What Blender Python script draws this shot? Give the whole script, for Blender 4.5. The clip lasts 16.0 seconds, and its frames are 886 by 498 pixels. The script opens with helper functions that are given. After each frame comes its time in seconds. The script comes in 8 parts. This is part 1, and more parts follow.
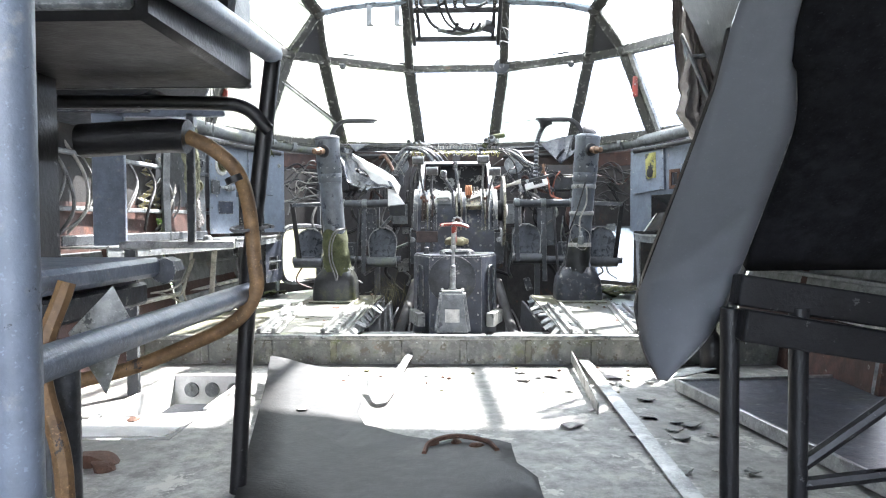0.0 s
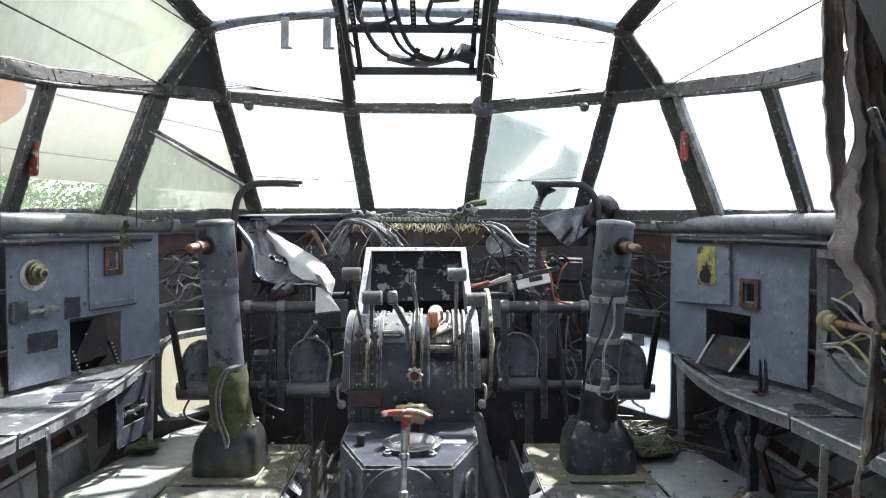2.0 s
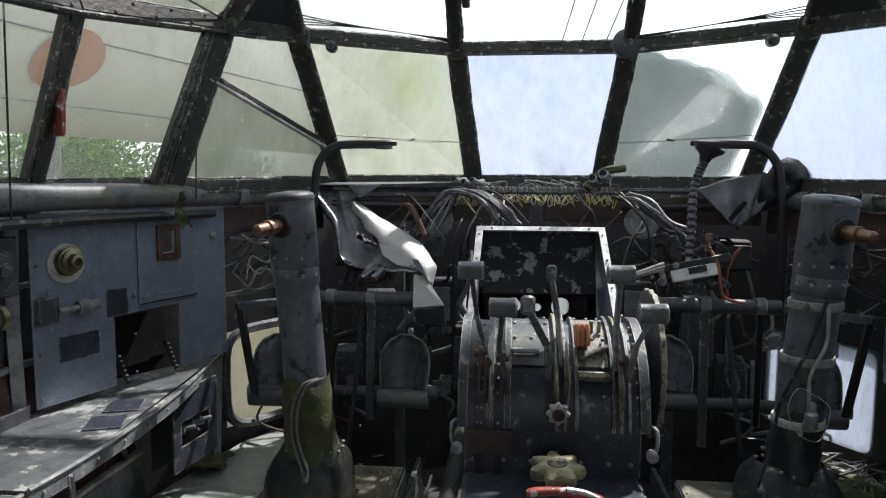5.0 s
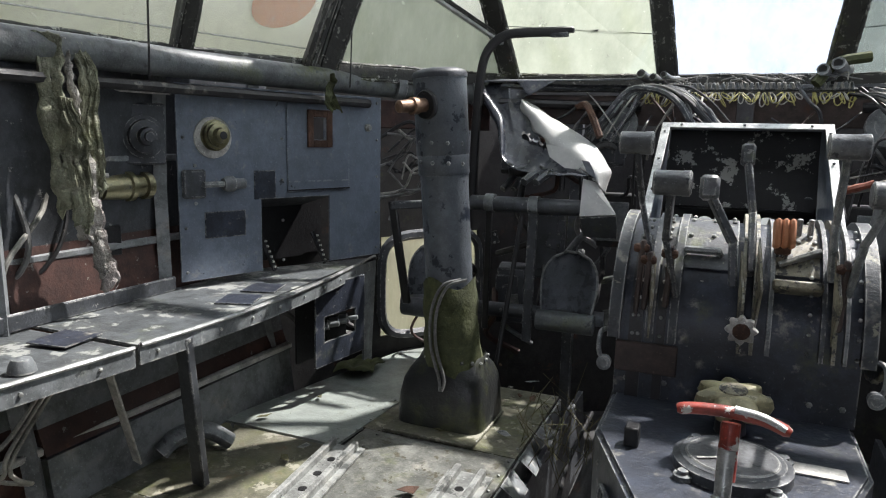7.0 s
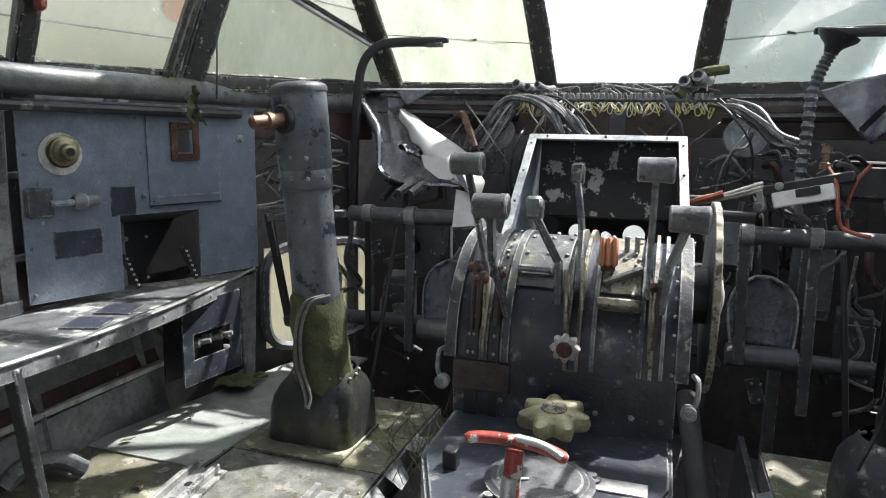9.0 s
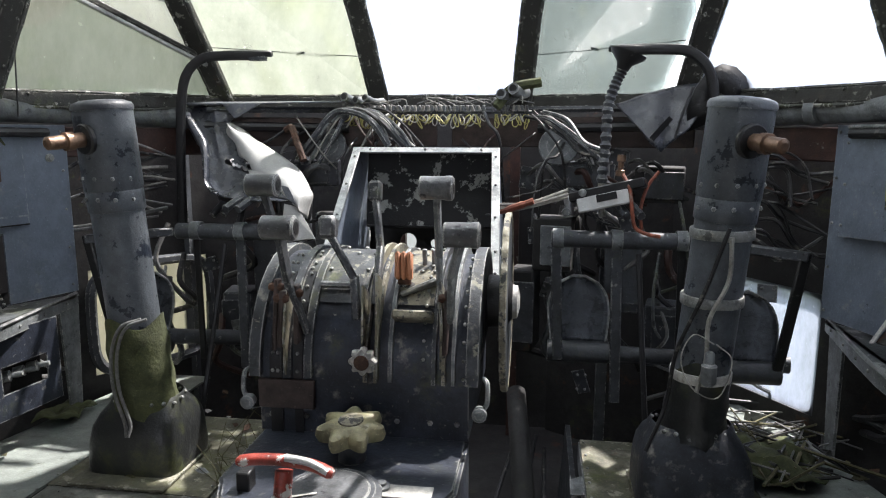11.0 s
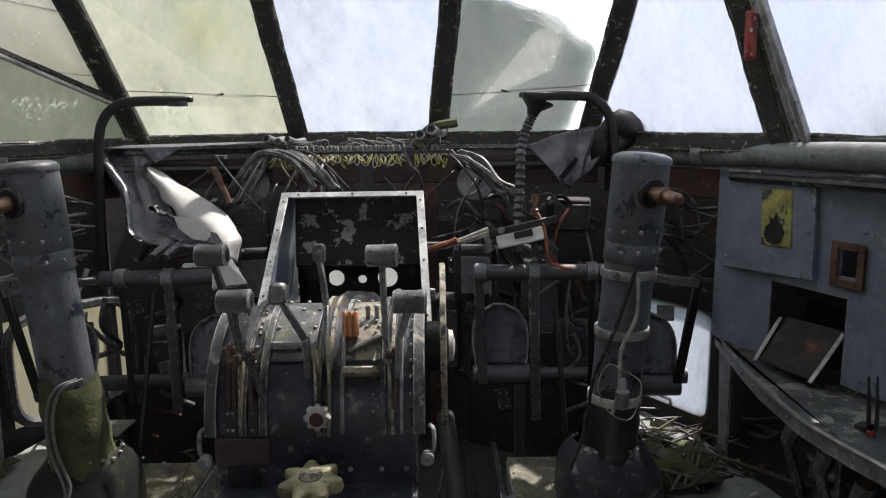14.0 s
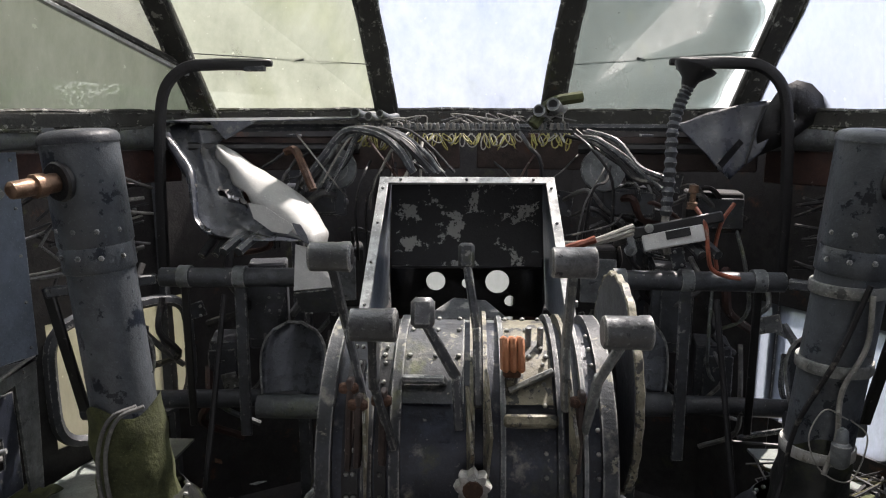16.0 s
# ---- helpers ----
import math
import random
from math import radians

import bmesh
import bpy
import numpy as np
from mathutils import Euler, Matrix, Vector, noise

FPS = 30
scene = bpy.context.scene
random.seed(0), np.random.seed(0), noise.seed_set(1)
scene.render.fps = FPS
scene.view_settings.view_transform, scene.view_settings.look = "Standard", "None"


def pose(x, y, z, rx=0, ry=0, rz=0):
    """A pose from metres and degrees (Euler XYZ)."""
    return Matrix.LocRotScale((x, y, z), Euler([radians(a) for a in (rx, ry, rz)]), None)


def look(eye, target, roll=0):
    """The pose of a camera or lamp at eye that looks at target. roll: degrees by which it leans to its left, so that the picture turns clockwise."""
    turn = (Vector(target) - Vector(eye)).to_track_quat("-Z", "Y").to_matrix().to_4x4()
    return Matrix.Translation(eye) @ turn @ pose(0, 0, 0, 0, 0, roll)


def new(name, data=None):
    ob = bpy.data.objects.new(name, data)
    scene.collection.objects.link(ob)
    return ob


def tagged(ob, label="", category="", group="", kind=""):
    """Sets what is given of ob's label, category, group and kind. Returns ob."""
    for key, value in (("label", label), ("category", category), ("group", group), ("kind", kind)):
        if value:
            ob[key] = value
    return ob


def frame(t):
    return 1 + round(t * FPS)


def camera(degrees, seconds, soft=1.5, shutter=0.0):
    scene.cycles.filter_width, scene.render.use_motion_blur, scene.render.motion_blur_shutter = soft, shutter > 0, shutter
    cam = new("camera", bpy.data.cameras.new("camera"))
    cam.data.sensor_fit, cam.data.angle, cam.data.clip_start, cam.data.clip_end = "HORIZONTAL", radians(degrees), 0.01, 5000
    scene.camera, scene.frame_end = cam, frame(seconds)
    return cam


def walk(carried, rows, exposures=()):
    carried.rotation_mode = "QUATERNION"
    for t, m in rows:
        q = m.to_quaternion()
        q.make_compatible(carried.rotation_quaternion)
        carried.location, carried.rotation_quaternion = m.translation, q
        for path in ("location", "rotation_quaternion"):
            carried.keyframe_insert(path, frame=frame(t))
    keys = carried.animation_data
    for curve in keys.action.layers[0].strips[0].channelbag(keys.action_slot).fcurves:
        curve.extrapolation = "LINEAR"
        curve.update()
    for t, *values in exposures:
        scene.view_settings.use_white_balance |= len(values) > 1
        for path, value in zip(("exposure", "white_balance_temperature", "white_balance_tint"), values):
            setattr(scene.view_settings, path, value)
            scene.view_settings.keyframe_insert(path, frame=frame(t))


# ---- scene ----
cam = camera(66.0, 16.0, soft=1.1)
PATH = [
    (0, (0.082, -0.176, 0.359), (0.028, 1.822, 0.279), -0.2),
    (0.5, (0.084, 0.122, 0.378), (0.03, 2.12, 0.303), -0.1),
    (1, (0.078, 0.54, 0.481), (0.04, 2.538, 0.398), 0.1),
    (1.5, (0.088, 0.744, 0.665), (0.082, 2.742, 0.578), 0.1),
    (2, (0.109, 0.907, 0.744), (0.141, 2.905, 0.662), 0.1),
    (2.5, (0.133, 1.105, 0.827), (0.188, 3.102, 0.744), 0.1),
    (3, (0.109, 1.152, 0.876), (0.156, 3.15, 0.794), 0.2),
    (3.5, (0.077, 1.204, 0.856), (0.058, 3.202, 0.776), 0.2),
    (4, (0.045, 1.299, 0.84), (-0.027, 3.296, 0.749), 0.3),
    (4.5, (0.006, 1.348, 0.812), (-0.093, 3.341, 0.684), 0.3),
    (5, (-0.024, 1.393, 0.772), (-0.219, 3.374, 0.575), 0.3),
    (5.2, (-0.025, 1.408, 0.759), (-0.281, 3.38, 0.54), 0.4),
    (7.3, (0.05, 1.62, 0.607), (-0.728, 3.432, 0.276), 1.5),
    (7.5, (0.062, 1.63, 0.61), (-0.717, 3.442, 0.278), 1.6),
    (8, (0.106, 1.656, 0.621), (-0.656, 3.476, 0.292), 1.4),
    (8.5, (0.145, 1.667, 0.632), (-0.546, 3.515, 0.303), 1.2),
    (8.7, (0.16, 1.663, 0.642), (-0.495, 3.523, 0.309), 1.1),
    (10.8, (0.291, 1.69, 0.681), (-0.01, 3.639, 0.35), 0.4),
    (11, (0.311, 1.669, 0.684), (0.037, 3.622, 0.353), 0.1),
    (11.5, (0.336, 1.645, 0.691), (0.21, 3.613, 0.359), -0.3),
    (12, (0.334, 1.62, 0.72), (0.338, 3.592, 0.387), -0.8),
    (12.5, (0.329, 1.601, 0.774), (0.357, 3.572, 0.434), -0.9),
    (13, (0.316, 1.579, 0.782), (0.356, 3.55, 0.442), -0.9),
    (13.5, (0.27, 1.585, 0.791), (0.305, 3.555, 0.448), -0.8),
    (14, (0.257, 1.594, 0.795), (0.269, 3.565, 0.452), -0.8),
    (14.5, (0.243, 1.602, 0.801), (0.196, 3.571, 0.456), -0.7),
    (15, (0.221, 1.665, 0.799), (0.124, 3.632, 0.449), -0.5),
    (15.5, (0.131, 1.79, 0.767), (0.034, 3.758, 0.419), -0.3),
    (16, (0.06, 1.892, 0.755), (-0.016, 3.858, 0.395), 0.0),
]
walk(cam, [(t, look(eye, target, roll)) for t, eye, target, roll in PATH],
     exposures=[(0.0, 3.12, 6250, 13), (1.0, 2.65, 6250, 13), (2.0, 1.98, 6250, 13), (3.0, 1.35, 6250, 13), (4.0, 0.9, 6250, 13), (5.0, 0.62, 6350, 14), (7.5, 1.2, 6400, 13), (8.5, 1.46, 6400, 13), (11.0, 1.27, 6450, 14), (12.5, 0.79, 6650, 16), (14.5, 0.68, 6750, 17), (16.0, 0.80, 6750, 17)])
# ---- world, sun ----
C = 0.057            # the aircraft's centre line
SUN_EL, SUN_AZ = 56.0, 39.0   # degrees above the horizon, and to the right of straight ahead

world = bpy.data.worlds.new("sky")
scene.world = world
world.use_nodes = True
wn, wl = world.node_tree.nodes, world.node_tree.links
wn.clear()
w_out, w_bg = wn.new("ShaderNodeOutputWorld"), wn.new("ShaderNodeBackground")
w_sky = wn.new("ShaderNodeTexSky")
w_sky.sky_type, w_sky.sun_disc = "NISHITA", False
w_sky.sun_elevation, w_sky.sun_rotation = radians(SUN_EL), radians(SUN_AZ)
w_sky.air_density, w_sky.dust_density = 1.0, 3.0
w_tc, w_no, w_ra, w_mx = wn.new("ShaderNodeTexCoord"), wn.new("ShaderNodeTexNoise"), wn.new("ShaderNodeValToRGB"), wn.new("ShaderNodeMixRGB")
w_no.inputs["Scale"].default_value, w_no.inputs["Detail"].default_value = 2.2, 6.0
w_ra.color_ramp.elements[0].position, w_ra.color_ramp.elements[1].position = 0.36, 0.62
w_mx.inputs["Color2"].default_value = (11.6, 12.0, 13.0, 1)
wl.new(w_tc.outputs["Generated"], w_no.inputs["Vector"])
wl.new(w_no.outputs["Fac"], w_ra.inputs["Fac"])
wl.new(w_ra.outputs["Color"], w_mx.inputs["Fac"])
wl.new(w_sky.outputs["Color"], w_mx.inputs["Color1"])
wl.new(w_mx.outputs["Color"], w_bg.inputs["Color"])
w_bg.inputs["Strength"].default_value = 0.15
wl.new(w_bg.outputs["Background"], w_out.inputs["Surface"])

sun_dir = Vector((math.sin(radians(SUN_AZ)) * math.cos(radians(SUN_EL)), math.cos(radians(SUN_AZ)) * math.cos(radians(SUN_EL)), math.sin(radians(SUN_EL))))
sun = new("sun", bpy.data.lights.new("sun", "SUN"))
sun.data.energy, sun.data.angle, sun.data.color = 4.6, radians(1.2), (1.0, 0.97, 0.92)
sun.matrix_world = look(sun_dir * 30, (0, 0, 0))


# ---- materials ----
def material(name, base, rough=0.6, metal=0.0, vary=0.35, grain=14.0, chip=0.0, chip_colour=(0.35, 0.36, 0.36), chip_scale=38.0,
             moss=0.0, rust=0.0, dust=0.0, bump=0.25, fine=160.0, grime=0.7, spec=0.5, edge=0.0, edge_colour=(0.42, 0.42, 0.39), edge_size=0.004):
    """Paint or metal with broad stains, chips of another colour, moss, rust and fine relief."""
    m = bpy.data.materials.new(name)
    m.use_nodes = True
    n, l = m.node_tree.nodes, m.node_tree.links
    bsdf = n["Principled BSDF"]
    tc = n.new("ShaderNodeTexCoord")

    def noise_of(scale, detail=5.0, roughness=0.6):
        t = n.new("ShaderNodeTexNoise")
        t.inputs["Scale"].default_value, t.inputs["Detail"].default_value, t.inputs["Roughness"].default_value = scale, detail, roughness
        l.new(tc.outputs["Object"], t.inputs["Vector"])
        return t.outputs["Fac"]

    def ramp(fac, a, b):
        r = n.new("ShaderNodeMapRange")
        r.inputs["From Min"].default_value, r.inputs["From Max"].default_value = a, b
        l.new(fac, r.inputs["Value"])
        return r.outputs["Result"]

    def mix(fac, c1, c2):
        x = n.new("ShaderNodeMixRGB")
        l.new(fac, x.inputs["Fac"])
        for slot, c in (("Color1", c1), ("Color2", c2)):
            if isinstance(c, tuple):
                x.inputs[slot].default_value = (*c, 1)
            else:
                l.new(c, x.inputs[slot])
        return x.outputs["Color"]

    dark = tuple(v * (1 - vary) for v in base)
    light = tuple(min(1, v * (1 + vary * 0.8)) for v in base)
    col = mix(ramp(noise_of(grain), 0.3, 0.7), dark, light)
    if dust:
        col = mix(ramp(noise_of(grain * 2.7, 8), 0.62 - 0.25 * dust, 0.8 - 0.15 * dust), col, (0.42, 0.40, 0.34))
    if moss:
        col = mix(ramp(noise_of(7.5, 8, 0.7), 0.66 - 0.28 * moss, 0.80 - 0.22 * moss), col, (0.095, 0.108, 0.030))
    if rust:
        col = mix(ramp(noise_of(11.0, 8, 0.7), 0.68 - 0.25 * rust, 0.80 - 0.20 * rust), col, (0.17, 0.065, 0.03))
    if grime:
        col = mix(ramp(noise_of(23.0, 10, 0.75), 0.66 - 0.12 * grime, 0.40), col, tuple(v * (1 - 0.75 * grime) for v in base))
        col = mix(ramp(noise_of(3.3, 6, 0.6), 0.52, 0.75), col, tuple(v * (1 - 0.45 * grime) for v in base))
        col = mix(ramp(noise_of(260.0, 3, 0.6), 0.62, 0.72), col, tuple(min(1, v * (1 + 0.7 * grime)) for v in base))
    chip_mask = None
    if chip:
        chip_mask = ramp(noise_of(chip_scale, 9, 0.72), 0.70 - 0.24 * chip, 0.715 - 0.24 * chip)
        col = mix(chip_mask, col, chip_colour)
    if edge:
        # paint rubbed off along the edges, in uneven flakes
        bv, ge, dt, mu = n.new("ShaderNodeBevel"), n.new("ShaderNodeNewGeometry"), n.new("ShaderNodeVectorMath"), n.new("ShaderNodeMath")
        bv.samples = 4
        bv.inputs["Radius"].default_value = edge_size
        dt.operation, mu.operation = "DOT_PRODUCT", "MULTIPLY"
        l.new(bv.outputs["Normal"], dt.inputs[0])
        l.new(ge.outputs["Normal"], dt.inputs[1])
        l.new(ramp(dt.outputs["Value"], 0.985, 0.90), mu.inputs[0])
        l.new(ramp(noise_of(46.0, 8, 0.7), 0.62 - 0.22 * edge, 0.68 - 0.22 * edge), mu.inputs[1])
        col = mix(mu.outputs["Value"], col, edge_colour)
    l.new(col, bsdf.inputs["Base Color"])
    rr = n.new("ShaderNodeMapRange")
    rr.inputs["To Min"].default_value, rr.inputs["To Max"].default_value = max(0.05, rough - 0.15), min(1.0, rough + 0.18)
    l.new(noise_of(grain * 3.1), rr.inputs["Value"])
    l.new(rr.outputs["Result"], bsdf.inputs["Roughness"])
    bsdf.inputs["Metallic"].default_value, bsdf.inputs["Specular IOR Level"].default_value = metal, spec
    if bump:
        b = n.new("ShaderNodeBump")
        b.inputs["Strength"].default_value, b.inputs["Distance"].default_value = bump, 0.004
        l.new(noise_of(fine, 4), b.inputs["Height"])
        l.new(b.outputs["Normal"], bsdf.inputs["Normal"])
    return m


BLUE = material("blue_grey_paint", (0.175, 0.207, 0.258), 0.40, vary=0.12, grime=0.4, chip=0.22, chip_colour=(0.05, 0.058, 0.07), chip_scale=24, dust=0.1, moss=0.10, edge=0.7, edge_colour=(0.34, 0.35, 0.35))
BLUE_DARK = material("dark_blue_paint", (0.034, 0.041, 0.058), 0.40, vary=0.45, chip=0.26, chip_colour=(0.20, 0.20, 0.18), chip_scale=95, moss=0.25, dust=0.08, edge=0.8, edge_colour=(0.30, 0.30, 0.28))
GREY = material("grey_paint", (0.19, 0.205, 0.21), 0.5, chip=0.40, chip_colour=(0.06, 0.065, 0.07), chip_scale=30, moss=0.3, rust=0.12, edge=0.7)
GREY_DARK = material("dark_grey_paint", (0.060, 0.066, 0.074), 0.45, chip=0.28, chip_colour=(0.24, 0.24, 0.23), moss=0.25, edge=0.6)
COLUMN = material("column_paint", (0.098, 0.110, 0.122), 0.32, vary=0.28, grime=0.45, chip=0.54, chip_colour=(0.012, 0.016, 0.024), chip_scale=19, moss=0.12, edge=0.6, edge_colour=(0.26, 0.27, 0.27))
BOOT = material("moulded_boot", (0.035, 0.040, 0.050), 0.5, vary=0.4, dust=0.25, moss=0.25)
BLUE_WORN = material("worn_cover_paint", (0.052, 0.058, 0.064), 0.5, chip=0.44, chip_colour=(0.24, 0.235, 0.18), chip_scale=44, moss=0.3, dust=0.3, edge=0.9)
COLUMN_LOW = material("mossy_boot_rubber", (0.026, 0.028, 0.028), 0.34, vary=0.4, grime=0.5, moss=0.62, bump=0.4, fine=90)
BLACK = material("black_paint", (0.012, 0.012, 0.013), 0.4, chip=0.25, chip_colour=(0.10, 0.10, 0.10))
BLACK_CHIPPED = material("black_paint_flaked", (0.010, 0.011, 0.012), 0.45, chip=0.64, chip_colour=(0.40, 0.40, 0.37), chip_scale=17.0)
FRAME = material("window_frame_paint", (0.036, 0.036, 0.031), 0.46, vary=0.55, chip=0.41, chip_colour=(0.21, 0.21, 0.18), chip_scale=48, moss=0.30, rust=0.18, grime=0.35, spec=0.35, bump=0.6, fine=60, edge=0.55, edge_colour=(0.36, 0.36, 0.32), edge_size=0.005)
FRAME_BLUE = material("pale_blue_frame_paint", (0.27, 0.32, 0.38), 0.45, vary=0.2, chip=0.56, chip_colour=(0.030, 0.035, 0.045), chip_scale=26, moss=0.1)
ALU = material("bare_aluminium", (0.48, 0.49, 0.48), 0.42, 0.75, vary=0.25, chip=0.3, chip_colour=(0.25, 0.25, 0.24), dust=0.15)
ALU_DULL = material("weathered_aluminium", (0.32, 0.33, 0.315), 0.45, 0.3, vary=0.4, chip=0.5, chip_colour=(0.085, 0.09, 0.085), chip_scale=21, dust=0.3, moss=0.34, rust=0.08, edge=0.6)
DECK = material("deck_paint", (0.19, 0.195, 0.175), 0.42, 0.15, vary=0.5, chip=0.52, chip_colour=(0.085, 0.078, 0.055), chip_scale=26, dust=0.35, moss=0.55, rust=0.18, grain=6, edge=0.6)
SHELF = material("worn_shelf_paint", (0.125, 0.137, 0.142), 0.40, 0.1, vary=0.3, chip=0.62, chip_colour=(0.33, 0.34, 0.32), chip_scale=15, moss=0.42, dust=0.15, rust=0.06, grain=5, edge=0.9)
DECK_MINT = material("pale_green_deck_paint", (0.29, 0.32, 0.295), 0.38, vary=0.18, grime=0.4, chip=0.28, chip_colour=(0.10, 0.10, 0.08), dust=0.12, moss=0.30, grain=5, edge=0.6)
DECK_MOSSY = material("mossy_deck_paint", (0.17, 0.165, 0.12), 0.5, vary=0.5, chip=0.54, chip_colour=(0.30, 0.29, 0.23), chip_scale=17, dust=0.4, moss=0.68, rust=0.42, grain=7, edge=0.5)
FLOOR = material("dirty_floor_paint", (0.33, 0.325, 0.305), 0.55, vary=0.3, chip=0.5, chip_colour=(0.46, 0.45, 0.41), chip_scale=9, dust=0.4, rust=0.2, moss=0.15, grain=5, bump=0.3)
RUBBER_SHEET = material("grey_floor_sheet", (0.052, 0.053, 0.053), 0.6, vary=0.2, rust=0.05, grime=0.25, spec=0.3)
PRIMER = material("red_brown_primer", (0.062, 0.027, 0.020), 0.6, vary=0.5, chip=0.30, chip_colour=(0.20, 0.19, 0.17), rust=0.3)
WALL = material("wall_lining_paint", (0.23, 0.245, 0.25), 0.5, vary=0.25, dust=0.15, rust=0.22, moss=0.2, grain=4)
# One near-black tone that keeps nose, well and aft cabin dark.
WALL_DARK = material("near_black_paint", (0.030, 0.029, 0.028), 0.75, vary=0.5, rust=0.35, moss=0.2, grain=7)
PALE = material("pale_paint", (0.58, 0.57, 0.53), 0.5, vary=0.2, chip=0.25, chip_colour=(0.3, 0.28, 0.24), dust=0.3)
LEATHER = material("torn_leathercloth", (0.030, 0.035, 0.047), 0.27, vary=0.3, grime=0.3, chip=0.12, chip_colour=(0.15, 0.16, 0.18), dust=0.06, bump=0.15, fine=200, spec=0.7)
LEATHER_PALE = material("dusty_leathercloth", (0.11, 0.12, 0.14), 0.5, vary=0.3, chip=0.3, chip_colour=(0.09, 0.10, 0.12), dust=0.3, bump=0.5, fine=240)
PEDAL = material("worn_pedal_paint", (0.085, 0.095, 0.108), 0.28, 0.3, vary=0.4, chip=0.4, chip_colour=(0.04, 0.045, 0.05), rust=0.1)
LEATHER_BACK = material("leathercloth_backing", (0.44, 0.44, 0.425), 0.45, vary=0.15, grime=0.3, dust=0.15, bump=0.15, fine=240)
CANVAS = material("green_canvas", (0.075, 0.085, 0.035), 0.9, vary=0.5, moss=0.5, bump=0.5, fine=120)
RAG = material("grey_rag", (0.47, 0.45, 0.41), 0.95, vary=0.5, dust=0.3, moss=0.25, bump=1.0, fine=180)
CURTAIN = material("torn_curtain_cloth", (0.37, 0.335, 0.315), 0.9, vary=0.45, grime=0.4, dust=0.3, bump=0.8, fine=200)
BRASS = material("dull_brass", (0.24, 0.225, 0.13), 0.34, 0.6, vary=0.4, chip=0.35, chip_colour=(0.10, 0.10, 0.09), dust=0.2)
RAG_GREEN = material("mossy_rag", (0.30, 0.31, 0.22), 0.95, vary=0.6, dust=0.4, moss=0.35, bump=1.0, fine=180)
RAG_DARK = material("brown_rag", (0.17, 0.142, 0.118), 0.95, vary=0.5, dust=0.2, bump=1.0, fine=180)
WIRE_GREY = material("grey_cable", (0.17, 0.17, 0.165), 0.6, vary=0.4, dust=0.3)
WIRE_PALE = material("pale_cable", (0.38, 0.37, 0.33), 0.6, vary=0.3, dust=0.2)
WIRE_BLACK = material("black_cable", (0.02, 0.02, 0.021), 0.5, vary=0.3, dust=0.2)
WIRE_YELLOW = material("yellow_green_wire", (0.36, 0.33, 0.10), 0.55, vary=0.4, dust=0.25)
WIRE_ORANGE = material("orange_tape", (0.31, 0.085, 0.045), 0.5, vary=0.5, dust=0.2)
COPPER = material("rusty_shaft", (0.24, 0.15, 0.10), 0.4, 0.6, vary=0.45, rust=0.3)
BROWNED = material("browned_plate", (0.075, 0.052, 0.045), 0.6, vary=0.4, rust=0.2)
RUST = material("rust", (0.115, 0.058, 0.036), 0.8, vary=0.5, bump=0.8)
RED = material("faded_red_paint", (0.30, 0.045, 0.03), 0.4, vary=0.35, chip=0.52, chip_colour=(0.5, 0.49, 0.46))
CREAM = material("cream_plastic", (0.36, 0.33, 0.19), 0.45, vary=0.4, dust=0.2, moss=0.25, chip=0.36, chip_colour=(0.2, 0.18, 0.10))
CREAM_RIM = material("flaking_cream_paint", (0.27, 0.25, 0.18), 0.5, vary=0.45, chip=0.66, chip_colour=(0.045, 0.045, 0.042), chip_scale=40, rust=0.22, moss=0.2, edge=0.5)
YELLOW = material("yellow_label", (0.36, 0.34, 0.10), 0.6, vary=0.3, chip=0.60, chip_colour=(0.055, 0.06, 0.055), chip_scale=22)
GRIP = material("worn_grey_grip", (0.15, 0.155, 0.16), 0.34, 0.25, vary=0.35, chip=0.42, chip_colour=(0.04, 0.04, 0.045), edge=0.9)
MOSS_TUBE = material("mossy_tube", (0.135, 0.148, 0.150), 0.45, vary=0.35, chip=0.34, chip_colour=(0.05, 0.055, 0.055), chip_scale=22, moss=0.58, edge=0.4)
BROWN_HOSE = material("brown_hose", (0.26, 0.155, 0.07), 0.6, vary=0.4, chip=0.3, chip_colour=(0.05, 0.04, 0.035))
WHITE = material("white_paint", (0.72, 0.72, 0.70), 0.5, grime=0.25, vary=0.15, dust=0.2)
LEAF_DRY = material("dry_leaves", (0.13, 0.12, 0.06), 0.9, vary=0.5, moss=0.4)
GRASS = material("grass", (0.10, 0.11, 0.06), 0.9, vary=0.5, grain=1.5)
LEAF = material("foliage", (0.075, 0.17, 0.020), 0.8, vary=0.6, grain=2.0, grime=0.3, spec=0.15)
BLACK_CLOTH = material("black_seat_cloth", (0.016, 0.016, 0.018), 0.95, vary=0.3, spec=0.1)
SEAT_GREY = material("worn_seat_grey", (0.175, 0.183, 0.195), 0.36, vary=0.08, grime=0.15, grain=3.0, bump=0.08)
FRAME_EDGE = material("crumbling_sealant", (0.085, 0.088, 0.078), 0.6, chip=0.56, chip_colour=(0.40, 0.40, 0.36), chip_scale=42, moss=0.55, rust=0.22, bump=1.0, fine=90)
BARK = material("bark", (0.09, 0.075, 0.055), 0.9, vary=0.4)
SKIN = material("pale_aircraft_skin", (0.78, 0.765, 0.71), 0.55, grime=0.25, vary=0.12, grain=1.2, dust=0.25, moss=0.08, bump=0.05)
ORANGE = material("faded_orange_paint", (0.52, 0.22, 0.11), 0.6, grime=0.25, vary=0.2)


